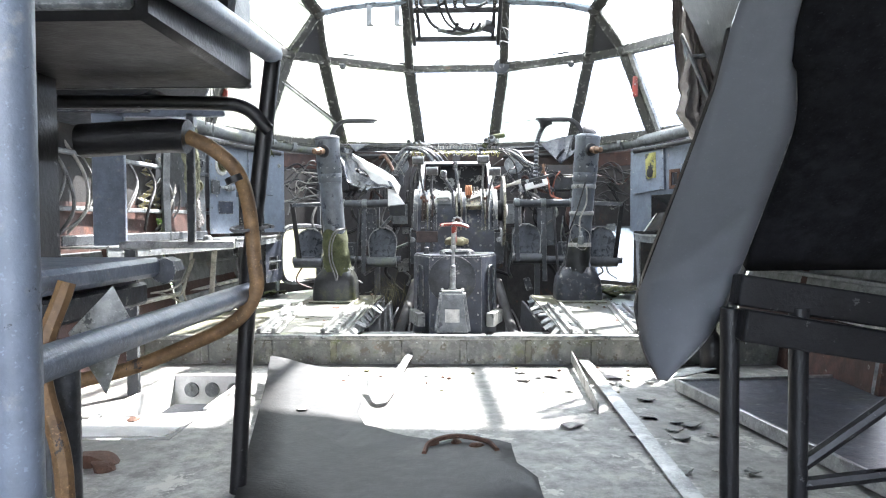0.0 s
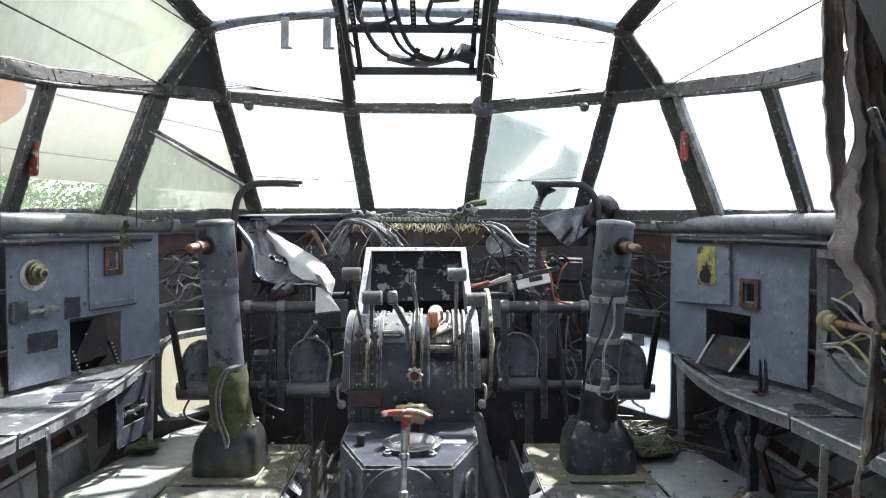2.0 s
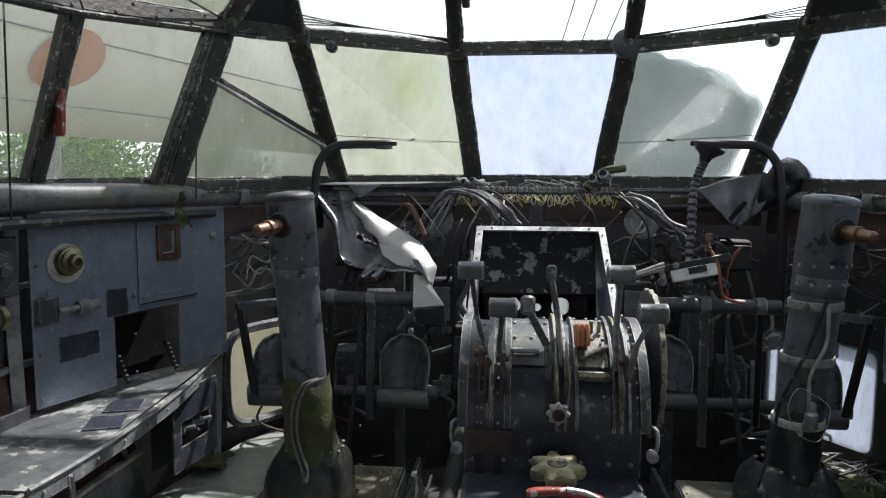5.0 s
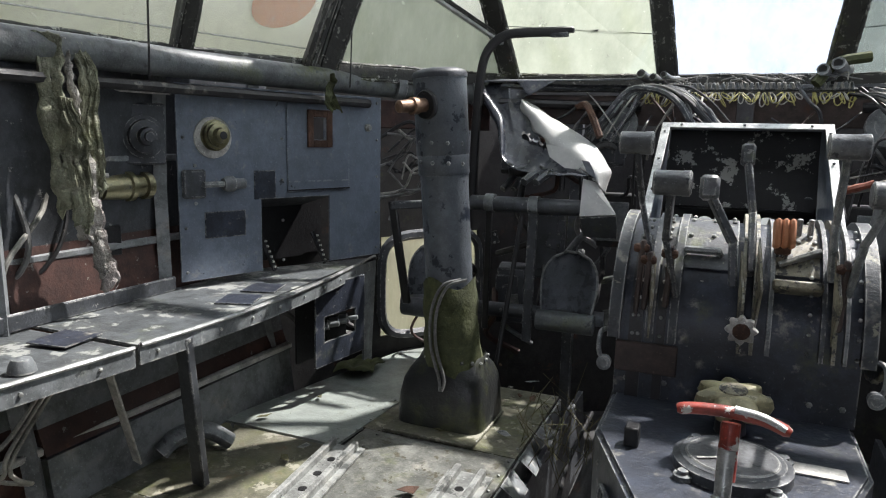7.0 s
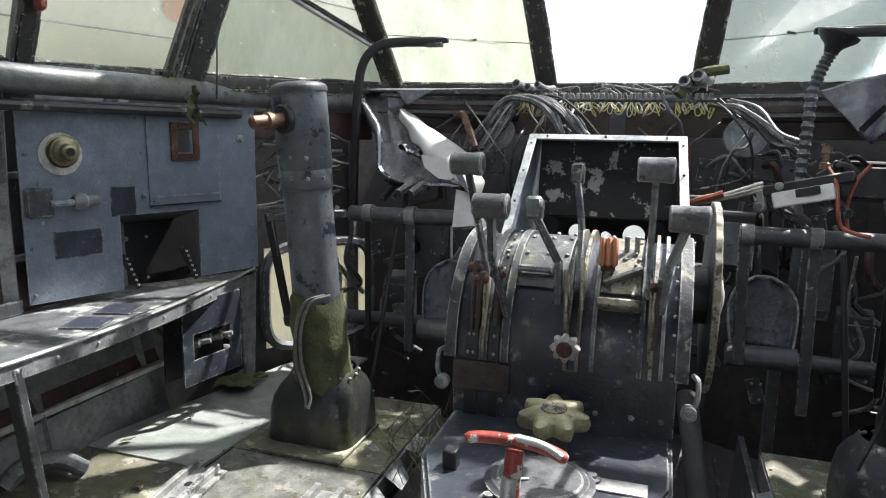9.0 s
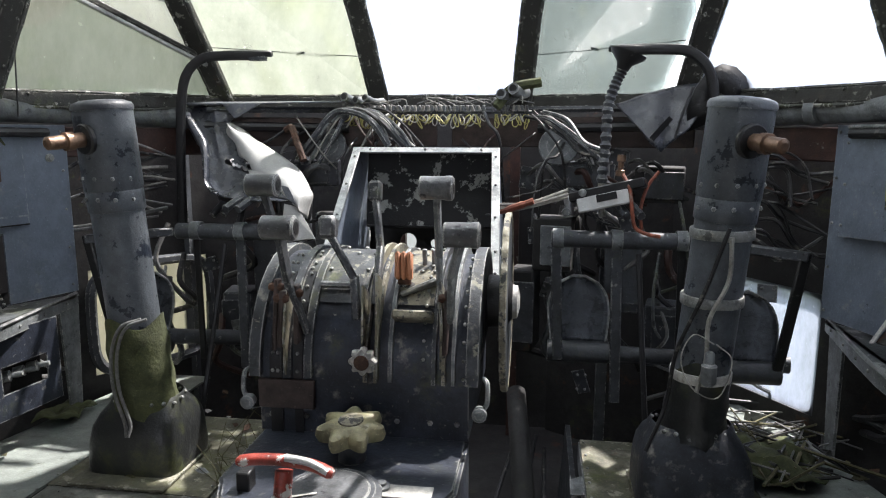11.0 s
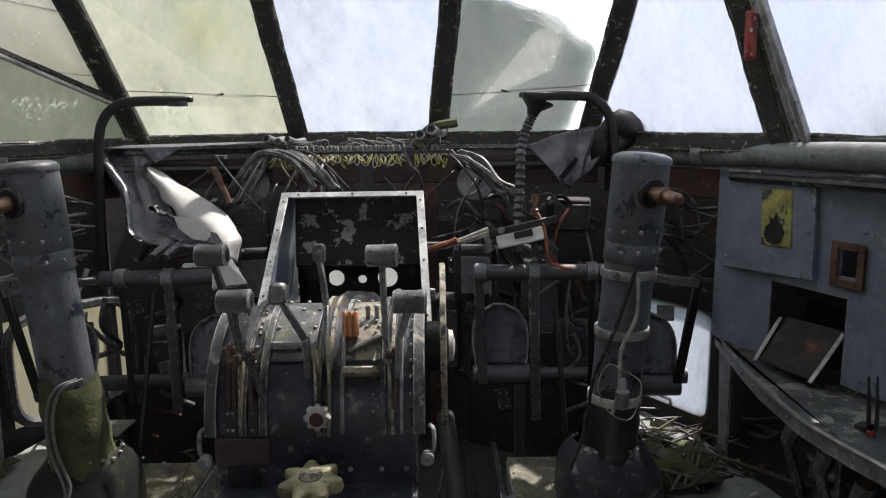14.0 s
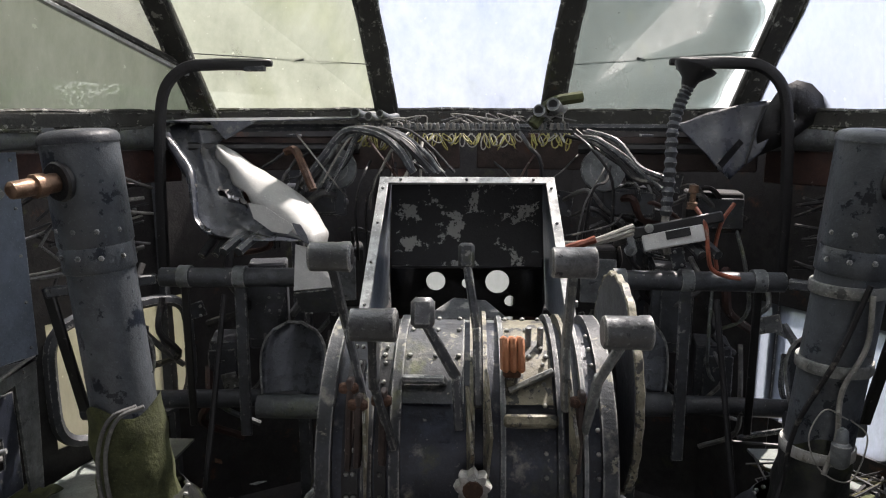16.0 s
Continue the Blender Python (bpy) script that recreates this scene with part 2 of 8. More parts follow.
def pane_material(name, film, milky, tint=(0.85, 0.88, 0.86), streak=0.3, moss=0.0):
    """Old acrylic: clear glass under a film of dirt that scatters the daylight."""
    m = bpy.data.materials.new(name)
    m.use_nodes = True
    n, l = m.node_tree.nodes, m.node_tree.links
    n.clear()
    out, clear, trans, diff, gloss = (n.new(k) for k in ("ShaderNodeOutputMaterial", "ShaderNodeBsdfTransparent", "ShaderNodeBsdfTranslucent", "ShaderNodeBsdfDiffuse", "ShaderNodeBsdfGlossy"))
    tc, no, mp, rg = n.new("ShaderNodeTexCoord"), n.new("ShaderNodeTexNoise"), n.new("ShaderNodeMapping"), n.new("ShaderNodeMapRange")
    mp.inputs["Scale"].default_value = (1.0, 1.0, 0.38)
    no.inputs["Scale"].default_value, no.inputs["Detail"].default_value, no.inputs["Roughness"].default_value = 9.0, 10.0, 0.72
    rg.inputs["From Min"].default_value, rg.inputs["From Max"].default_value = 0.3, 0.72
    rg.inputs["To Min"].default_value, rg.inputs["To Max"].default_value = max(0, milky - streak * 0.5), min(1, milky + streak * 0.5)
    l.new(tc.outputs["Object"], mp.inputs["Vector"])
    l.new(mp.outputs["Vector"], no.inputs["Vector"])
    l.new(no.outputs["Fac"], rg.inputs["Value"])
    colour = n.new("ShaderNodeMixRGB")
    colour.inputs["Color1"].default_value, colour.inputs["Color2"].default_value = (*film, 1), (0.34, 0.37, 0.21, 1)
    m2, r2 = n.new("ShaderNodeTexNoise"), n.new("ShaderNodeMapRange")
    m2.inputs["Scale"].default_value, m2.inputs["Detail"].default_value = 7.0, 10.0
    r2.inputs["From Min"].default_value, r2.inputs["From Max"].default_value = 0.66 - 0.42 * moss, 1.02 - 0.30 * moss
    l.new(mp.outputs["Vector"], m2.inputs["Vector"])
    l.new(m2.outputs["Fac"], r2.inputs["Value"])
    l.new(r2.outputs["Result"], colour.inputs["Fac"])
    for s in (trans, diff):
        l.new(colour.outputs["Color"], s.inputs["Color"])
    clear.inputs["Color"].default_value = (*tint, 1)
    gloss.inputs["Roughness"].default_value = 0.25
    dirt, both, top, fr = n.new("ShaderNodeMixShader"), n.new("ShaderNodeMixShader"), n.new("ShaderNodeMixShader"), n.new("ShaderNodeFresnel")
    dirt.inputs["Fac"].default_value = 0.25
    l.new(trans.outputs[0], dirt.inputs[1])
    l.new(diff.outputs[0], dirt.inputs[2])
    sp, rs, mxs = n.new("ShaderNodeTexNoise"), n.new("ShaderNodeMapRange"), n.new("ShaderNodeMath")
    sp.inputs["Scale"].default_value, sp.inputs["Detail"].default_value = 75.0, 4.0
    rs.inputs["From Min"].default_value, rs.inputs["From Max"].default_value = 0.66, 0.74
    rs.inputs["To Max"].default_value = min(0.9, milky + 0.35)
    mxs.operation = "MAXIMUM"
    l.new(tc.outputs["Object"], sp.inputs["Vector"])
    l.new(sp.outputs["Fac"], rs.inputs["Value"])
    l.new(rg.outputs["Result"], mxs.inputs[0])
    l.new(rs.outputs["Result"], mxs.inputs[1])
    l.new(mxs.outputs["Value"], both.inputs["Fac"])
    l.new(clear.outputs[0], both.inputs[1])
    l.new(dirt.outputs[0], both.inputs[2])
    fr.inputs["IOR"].default_value = 1.12
    l.new(fr.outputs["Fac"], top.inputs["Fac"])
    l.new(both.outputs[0], top.inputs[1])
    l.new(gloss.outputs[0], top.inputs[2])
    l.new(top.outputs[0], out.inputs["Surface"])
    return m


GLASS_CLEAR = pane_material("clear_dusty_acrylic", (0.75, 0.78, 0.78), 0.22, streak=0.25)
GLASS_MILKY = pane_material("milky_acrylic", (0.44, 0.48, 0.54), 0.5, tint=(0.58, 0.63, 0.71), streak=0.5)
GLASS_MOSSY = pane_material("mossy_acrylic", (0.44, 0.465, 0.40), 0.5, tint=(0.63, 0.66, 0.60), streak=0.4, moss=0.38)
GLASS_SIDE = pane_material("lightly_soiled_acrylic", (0.70, 0.70, 0.64), 0.15, tint=(0.92, 0.93, 0.90), streak=0.14, moss=0.05)
YELLOWED = pane_material("yellowed_acrylic", (0.74, 0.70, 0.58), 0.55, tint=(0.95, 0.92, 0.80), streak=0.3)
GLASS_NOSE = pane_material("milky_nose_acrylic", (0.40, 0.42, 0.42), 0.6, tint=(0.60, 0.63, 0.64), streak=0.3)
GRIME = pane_material("grey_green_grime", (0.15, 0.175, 0.17), 0.40, tint=(0.78, 0.81, 0.81), streak=0.75)


# ---- mesh helpers ----
PLACES = {}


def thing(name, label, category, at=(0, 0, 0), group="", kind=""):
    """An empty at the thing's base that carries its parts."""
    ob = new(name)
    ob.empty_display_size = 0.02
    ob.matrix_basis = Matrix.Translation(at)
    PLACES[ob] = Matrix.Translation(at)
    return tagged(ob, label, category, group, kind)


def part(name, bm, mat, parent=None, label="", kind="", smooth=None):
    """Links a bmesh, built in world places, as one mesh under a thing or a part."""
    place = PLACES.get(parent, Matrix.Identity(4))
    bmesh.ops.recalc_face_normals(bm, faces=bm.faces)
    bm.transform(place.inverted())
    me = bpy.data.meshes.new(name)
    bm.to_mesh(me)
    bm.free()
    if smooth is not None:
        for p in me.polygons:
            p.use_smooth = smooth
    me.set_sharp_from_angle(angle=radians(42))
    me.materials.append(mat)
    ob = new(name, me)
    PLACES[ob] = place
    if parent:
        ob.parent = parent
    return tagged(ob, label, kind=kind)


def shadowless(ob):
    ob.visible_shadow = False
    return ob


def B():
    return bmesh.new()


def box(bm, c, s, rot=(0, 0, 0), bevel=0.0, m=None):
    """A box of the size s round c, with its edges taken off."""
    mm = Matrix.Translation(c) @ Euler([radians(a) for a in rot]).to_matrix().to_4x4() @ Matrix.Diagonal((*s, 1))
    if m is not None:
        mm = m @ mm
    vs = bmesh.ops.create_cube(bm, size=1.0, matrix=mm)["verts"]
    if bevel:
        bmesh.ops.bevel(bm, geom=list({e for v in vs for e in v.link_edges}), offset=bevel, segments=1, affect="EDGES", profile=0.5)
    return bm


def tube(bm, pts, r, n=10, flat=1.0, caps=True):
    """A round or flattened bar along the points; r is a radius or one for each point."""
    pts = [Vector(p) for p in pts]
    rs = r if isinstance(r, (list, tuple)) else [r] * len(pts)
    rings, up = [], None
    for i, p in enumerate(pts):
        d = (pts[min(i + 1, len(pts) - 1)] - pts[max(i - 1, 0)]).normalized()
        if up is None:
            up = Vector((0, 0, 1)) if abs(d.z) < 0.9 else Vector((0, 1, 0))
        side = d.cross(up).normalized()
        up = side.cross(d).normalized()
        rings.append([bm.verts.new(p + side * math.cos(2 * math.pi * k / n) * rs[i] + up * math.sin(2 * math.pi * k / n) * rs[i] * flat) for k in range(n)])
    for a, b in zip(rings, rings[1:]):
        for k in range(n):
            bm.faces.new((a[k], a[(k + 1) % n], b[(k + 1) % n], b[k])).smooth = n > 5
    if caps:
        for ring in (rings[0][::-1], rings[-1]):
            bm.faces.new([bm.verts.new(v.co) for v in ring])
    return bm


def curve(pts, steps=6):
    """Points of a smooth line through the given ones."""
    p = [Vector(q) for q in pts]
    p = [p[0] * 2 - p[1]] + p + [p[-1] * 2 - p[-2]]
    res = []
    for a, b, c, d in zip(p, p[1:], p[2:], p[3:]):
        for k in range(steps):
            t = k / steps
            res.append(0.5 * ((2 * b) + (c - a) * t + (2 * a - 5 * b + 4 * c - d) * t * t + (3 * b - a - 3 * c + d) * t ** 3))
    return res + [p[-2]]


def bar(bm, p, q, w, h, up=(0, 0, 1), bevel=0.003):
    """A straight bar of rectangular section from p to q."""
    p, q = Vector(p), Vector(q)
    d = (q - p).normalized()
    side = d.cross(Vector(up)).normalized()
    u = side.cross(d)
    m = Matrix((side, d, u)).transposed().to_4x4()
    m.translation = (p + q) / 2
    return box(bm, (0, 0, 0), (w, (q - p).length, h), bevel=bevel, m=m)


def plate(bm, poly, th, bevel=0.0):
    """A sheet with the outline poly, th thick against its normal."""
    vs = [bm.verts.new(p) for p in poly]
    f = bm.faces.new(vs)
    f.normal_update()
    n = f.normal.copy()
    back = [bm.verts.new(Vector(p) - n * th) for p in poly]
    bm.faces.new(back[::-1])
    for i in range(len(vs)):
        j = (i + 1) % len(vs)
        bm.faces.new((vs[j], vs[i], back[i], back[j]))
    return bm


def holed(bm, m, w, h, holes, th):
    """An upright sheet in the x-z plane of m, with rectangular holes (x0, x1, z0, z1) through it."""
    xs = sorted({0, w, *[v for a in holes for v in a[:2]]})
    zs = sorted({0, h, *[v for a in holes for v in a[2:]]})
    for x0, x1 in zip(xs, xs[1:]):
        for z0, z1 in zip(zs, zs[1:]):
            if not any(a[0] <= (x0 + x1) / 2 <= a[1] and a[2] <= (z0 + z1) / 2 <= a[3] for a in holes):
                for y, o in ((0, 1), (th, -1)):
                    q = [(x0, y, z0), (x1, y, z0), (x1, y, z1), (x0, y, z1)]
                    bm.faces.new([bm.verts.new(m @ Vector(p)) for p in q[::o]])
    for a in [(0, w, 0, h), *holes]:
        q = [(a[0], a[2]), (a[1], a[2]), (a[1], a[3]), (a[0], a[3])]
        for (x0, z0), (x1, z1) in zip(q, q[1:] + q[:1]):
            bm.faces.new([bm.verts.new(m @ Vector(p)) for p in ((x0, 0, z0), (x1, 0, z1), (x1, th, z1), (x0, th, z0))])
    bmesh.ops.remove_doubles(bm, verts=bm.verts, dist=1e-5)
    return bm


def cloth(bm, f, nu, nv):
    """A sheet of cloth: f(u, v) gives a place for u and v from 0 to 1."""
    g = [[bm.verts.new(f(i / nu, j / nv)) for j in range(nv + 1)] for i in range(nu + 1)]
    for i in range(nu):
        for j in range(nv):
            bm.faces.new((g[i][j], g[i + 1][j], g[i + 1][j + 1], g[i][j + 1])).smooth = True
    return bm


def thicken(ob, th):
    s = ob.modifiers.new("thickness", "SOLIDIFY")
    s.thickness = th
    return ob


def studs(bm, places, r=0.0035, normal=(0, -1, 0), h=0.0025):
    """Rivet heads."""
    n = Vector(normal).normalized()
    for p in places:
        tube(bm, [Vector(p) - n * 0.001, Vector(p) + n * h * 0.6, Vector(p) + n * h], [r, r * 0.9, r * 0.45], 6)
    return bm


def lathe(bm, base, axis, profile, n=20):
    """A turned body: profile of (along, radius) from base along axis."""
    a = Vector(axis).normalized()
    return tube(bm, [Vector(base) + a * s for s, _ in profile], [max(r, 1e-4) for _, r in profile], n)


def wob(p, s, a):
    """A repeatable wobble of the size a round p."""
    v = noise.noise_vector(Vector(p) * s)
    return Vector(p) + v * a


def X(side, off):
    return C + side * off


# ---- floor and decks ----
floor = thing("floor", "dirty grey aft cockpit floor with worn paint", "floor", (C, 0.6, -0.09), kind="structure")
bm = B()
box(bm, (C + 0.29, 0.38, -0.105), (1.74, 3.16, 0.03))
box(bm, (C - 0.97, 0.38, -0.105), (0.30, 3.16, 0.03))
box(bm, (C - 0.70, -0.0, -0.105), (0.24, 2.40, 0.03))
box(bm, (C - 0.70, 1.87, -0.105), (0.24, 0.18, 0.03))
part("floor_sheet", bm, FLOOR, floor)
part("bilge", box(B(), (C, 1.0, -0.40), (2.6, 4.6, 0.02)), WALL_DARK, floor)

beam = thing("floor_beam", "pale riveted floor beam with rust stains", "beam", (C, 1.97, -0.09), kind="structure")
part("web", box(B(), (C, 1.965, -0.048), (2.36, 0.012, 0.084)), DECK, beam)
bm = B()
tube(bm, [(C - 1.18, 1.960, -0.004), (C - 0.2, 1.957, -0.005), (C - 0.12, 1.953, -0.002), (C - 0.05, 1.957, -0.005), (C + 1.18, 1.960, -0.004)], 0.0085, 8)
part("rolled_edge", bm, ALU_DULL, beam)
for k in range(-5, 6):
    part("bracket", box(B(), (C + k * 0.205 + 0.03, 1.955, -0.05), (0.022, 0.008, 0.072), bevel=0.002), DECK_MOSSY if k % 3 == 1 else DECK, beam)
bm = B()
studs(bm, [(C + k * 0.041 - 1.1, 1.958, z) for k in range(54) for z in (-0.022, -0.076)], 0.003)
part("rivets", bm, ALU_DULL, beam, kind="stuff")

for side, tag in ((-1, "left"), (1, "right")):
    deck = thing("deck_" + tag, "worn aluminium pilot deck with seat rails", "deck", (X(side, 0.6), 2.5, 0), kind="structure")
    x = lambda o: X(side, o)
    for i, (y0, y1, o0, o1, o2, o3, z) in enumerate(((1.972, 2.40, 0.355, 0.66, 0.355, 0.66, 0.0), (1.972, 2.40, 0.663, 1.02, 0.663, 1.01, -0.002), (2.403, 2.80, 0.355, 0.69, 0.36, 0.69, -0.001),
                                      (2.403, 2.70, 0.693, 1.01, 0.693, 0.99, -0.003), (2.803, 3.16, 0.36, 0.70, 0.36, 0.68, -0.001), (2.703, 3.42, 0.703, 0.99, 0.663, 0.83, 0.001))):
        q = [(x(o0), y0, z), (x(o1), y0, z), (x(o3), y1, z), (x(o2), y1, z)]
        part("deck_sheet", plate(B(), q if side > 0 else q[::-1], 0.006), (DECK, DECK_MOSSY, DECK, DECK_MOSSY, DECK_MOSSY, DECK_MINT)[i], deck)
    part("deck_side", plate(B(), [(x(0.357), 1.975, -0.007), (x(0.357), 3.16, -0.007), (x(0.357), 3.16, -0.06), (x(0.357), 1.975, -0.06)], 0.004), GREY, deck)
    part("deck_joist", box(B(), (x(0.66), 2.6, -0.03), (0.58, 0.03, 0.045)), GREY_DARK, deck)
    # bent and torn flanges along the inner edge
    for k in range(9):
        y = 2.0 + k * 0.115
        w, dz = 0.014 + 0.026 * random.random(), -0.006 - 0.03 * random.random()
        q = [(x(0.356), y, -0.004), (x(0.356), y + 0.075, -0.004), (x(0.356 - w), y + 0.07 - 0.02 * random.random(), dz), (x(0.356 - w), y + 0.012, dz - 0.004)]
        part("torn_flange", plate(B(), q, 0.002), ALU_DULL if k % 4 == 1 else GREY, deck)
    bm = B()
    studs(bm, [(x(o), 2.0 + k * 0.06, 0.001) for k in range(20) for o in (0.368, 0.652, 0.70)], 0.003, (0, 0, 1))
    part("rivets", bm, ALU_DULL, deck, kind="stuff")
    for o, oo in ((0.395, 0.415), (0.60, 0.68)):
        rail = thing("seat_rail", "bare aluminium seat rail with lightening holes", "rail", (x(o), 2.3, 0.0), group="seat rails")
        for e in (-0.024, 0.024):
            part("flange", bar(B(), (x(o + e), 1.975, 0.010), (x(oo + e), 2.70, 0.010), 0.012, 0.020, bevel=0.002), ALU_DULL, rail)
        part("rail_base", bar(B(), (x(o), 1.975, 0.0035), (x(oo), 2.70, 0.0035), 0.085, 0.004, bevel=0), ALU_DULL, rail)
        for k in range(12):
            f = k / 12
            part("hole_rim", lathe(B(), (x(o + (oo - o) * f), 2.01 + 0.057 * k, 0.005), (0, 0, 1), [(0, 0.009), (0.0015, 0.008)], 10), BLACK, rail)

well = thing("well", "dark well between the decks with dented sheets", "well", (C, 2.6, -0.3), kind="structure")
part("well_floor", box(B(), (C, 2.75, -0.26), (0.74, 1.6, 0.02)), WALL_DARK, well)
for s in (-1, 1):
    part("well_sheet", plate(B(), [(X(s, 0.125), 1.975, -0.048), (X(s, 0.350), 1.975, -0.048), (X(s, 0.350), 2.38, -0.055), (X(s, 0.125), 2.38, -0.055)][::s], 0.003), ALU, well, "bright bare sheet")
    part("well_rib", box(B(), (X(s, 0.335), 2.9, -0.15), (0.012, 0.9, 0.2), (0, 4 * s, 0)), GREY_DARK, well)
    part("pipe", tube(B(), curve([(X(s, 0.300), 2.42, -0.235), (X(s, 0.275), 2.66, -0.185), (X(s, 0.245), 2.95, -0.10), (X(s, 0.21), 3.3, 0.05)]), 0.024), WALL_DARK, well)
    for k in range(4):
        part("loose_cable", tube(B(), curve([wob((X(s, 0.18 + 0.04 * k), 2.3 + 0.25 * j, -0.2 + 0.03 * j), 5 + k, 0.05) for j in range(5)], 4), 0.005, 6), WIRE_BLACK, well)

# ---- fuselage sides, nose and the closed space behind ----
for side, tag in ((-1, "left"), (1, "right")):
    x = lambda o: X(side, o)
    wall = thing("wall_" + tag, "grey and red-brown fuselage side with ribs", "wall", (x(1.05), 2.2, 0), kind="structure")
    for y0, y1, shift in ((-1.4, 1.45, 0.12), (1.45, 2.30, 0.04), (2.30, 2.95, 0.0)):
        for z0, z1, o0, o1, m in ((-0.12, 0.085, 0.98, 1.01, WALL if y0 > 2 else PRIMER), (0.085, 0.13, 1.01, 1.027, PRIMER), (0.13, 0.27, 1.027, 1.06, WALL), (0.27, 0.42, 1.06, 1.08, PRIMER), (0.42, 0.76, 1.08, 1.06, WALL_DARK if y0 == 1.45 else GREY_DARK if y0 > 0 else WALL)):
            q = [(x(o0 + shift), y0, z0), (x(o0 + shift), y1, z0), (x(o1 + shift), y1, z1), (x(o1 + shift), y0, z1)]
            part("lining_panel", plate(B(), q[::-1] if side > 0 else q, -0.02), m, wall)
    for y, sh in ((1.47, 0.04), (1.9, 0.04), (2.28, 0.0), (2.62, 0.0), (2.9, 0.0)):
        bm = B()
        tube(bm, [(x(0.975 + sh), y, -0.1), (x(1.0 + sh), y, 0.08), (x(1.045 + sh), y, 0.27), (x(1.05 + sh), y, 0.5), (x(1.04 + sh), y, 0.75)], 0.017, 4)
        part("rib", bm, WALL if y != 1.9 else PRIMER, wall)
    for z, o in ((0.10, 1.0), (0.20, 1.03), (0.40, 1.06), (0.56, 1.06)):
        part("stringer", bar(B(), (x(o + 0.03), 1.45, z), (x(o - 0.012), 2.95, z), 0.018, 0.014), PALE if z == 0.10 else WALL, wall)
    # Plain panels added to close the cabin side and stop stray sky light.
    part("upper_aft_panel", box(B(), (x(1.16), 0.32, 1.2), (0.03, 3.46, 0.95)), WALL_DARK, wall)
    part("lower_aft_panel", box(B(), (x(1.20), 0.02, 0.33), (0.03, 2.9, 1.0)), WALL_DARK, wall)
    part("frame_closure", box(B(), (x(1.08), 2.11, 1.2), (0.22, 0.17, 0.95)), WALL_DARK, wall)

nose = thing("wall_nose", "near-black nose bulkhead behind the pedals", "wall", (C, 3.7, 0), kind="structure")
plan = [(1.12, 2.90), (0.905, 3.235), (0.64, 3.66), (0.30, 3.86)]
for side in (-1, 1):
    for i, ((o0, y0), (o1, y1)) in enumerate(zip(plan, plan[1:])):
        p0, p1 = Vector((X(side, o0), y0, -0.4)), Vector((X(side, o1), y1, -0.4))
        w = (p1 - p0).length
        d = (p1 - p0) / w
        m = Matrix((d, Vector((0, 0, 1)).cross(d), Vector((0, 0, 1)))).transposed().to_4x4()
        m.translation = p0
        holes = [(0.02, 0.36, 0.45, 0.735)] if i == 1 else []
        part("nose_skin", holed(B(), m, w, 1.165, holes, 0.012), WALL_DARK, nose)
        if i == 1:
            win = thing("window_lower", "small milky lower nose window with a rounded frame", "window", p0 + Vector((0, 0, 0.45)), group="lower nose windows", kind="structure")
            ob = part("pane", plate(B(), [m @ Vector(q) for q in ((0.02, 0.006, 0.45), (0.36, 0.006, 0.45), (0.36, 0.006, 0.735), (0.02, 0.006, 0.735))], 0.003), YELLOWED if side < 0 else GLASS_MILKY, win)
            shadowless(ob)
            sq = 0.45 if side < 0 else 0.22
            ring = [m @ Vector((0.19 + 0.172 * math.copysign(abs(math.cos(a)) ** sq, math.cos(a)), -0.006, 0.5925 + 0.145 * math.copysign(abs(math.sin(a)) ** sq, math.sin(a)))) for a in [k * math.pi / 16 for k in range(33)]]
            part("window_frame", tube(B(), ring, 0.014, 6, caps=False), GREY_DARK, win)
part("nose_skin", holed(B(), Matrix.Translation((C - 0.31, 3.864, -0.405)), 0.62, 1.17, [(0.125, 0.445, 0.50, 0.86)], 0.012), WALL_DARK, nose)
# Window added unseen so daylight shows through the instrument box holes.
nw = thing("window_nose", "added milky window behind the instrument box holes", "window", (C, 3.87, 0.095), kind="structure")
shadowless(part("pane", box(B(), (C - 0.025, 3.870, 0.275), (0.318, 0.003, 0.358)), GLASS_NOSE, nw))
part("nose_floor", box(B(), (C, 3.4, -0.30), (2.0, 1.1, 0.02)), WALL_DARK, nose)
for o in (-0.75, -0.45, -0.18, 0.18, 0.45, 0.75):
    part("nose_rib", box(B(), (C + o, 3.80 - 0.55 * max(0, abs(o) - 0.2), 0.18), (0.03, 0.03, 1.1)), GREY_DARK if abs(o) > 0.3 else PRIMER, nose)

aft = thing("wall_aft", "dark aft cabin walls and bulkhead", "wall", (C, -1.4, 0), kind="structure")
# Unseen opening added aft to let daylight onto the rack and seat.
am = Matrix.Translation((C - 1.35, -1.44, -0.2))
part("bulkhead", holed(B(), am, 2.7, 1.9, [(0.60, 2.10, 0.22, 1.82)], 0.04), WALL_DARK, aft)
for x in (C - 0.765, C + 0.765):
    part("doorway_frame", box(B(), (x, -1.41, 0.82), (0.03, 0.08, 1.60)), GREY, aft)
# Out-of-view ceiling; its front edge bounds the sun patch on the floor.
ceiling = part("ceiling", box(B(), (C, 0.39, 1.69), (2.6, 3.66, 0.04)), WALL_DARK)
tagged(ceiling, "unseen dark aft cabin ceiling", "ceiling", kind="structure")

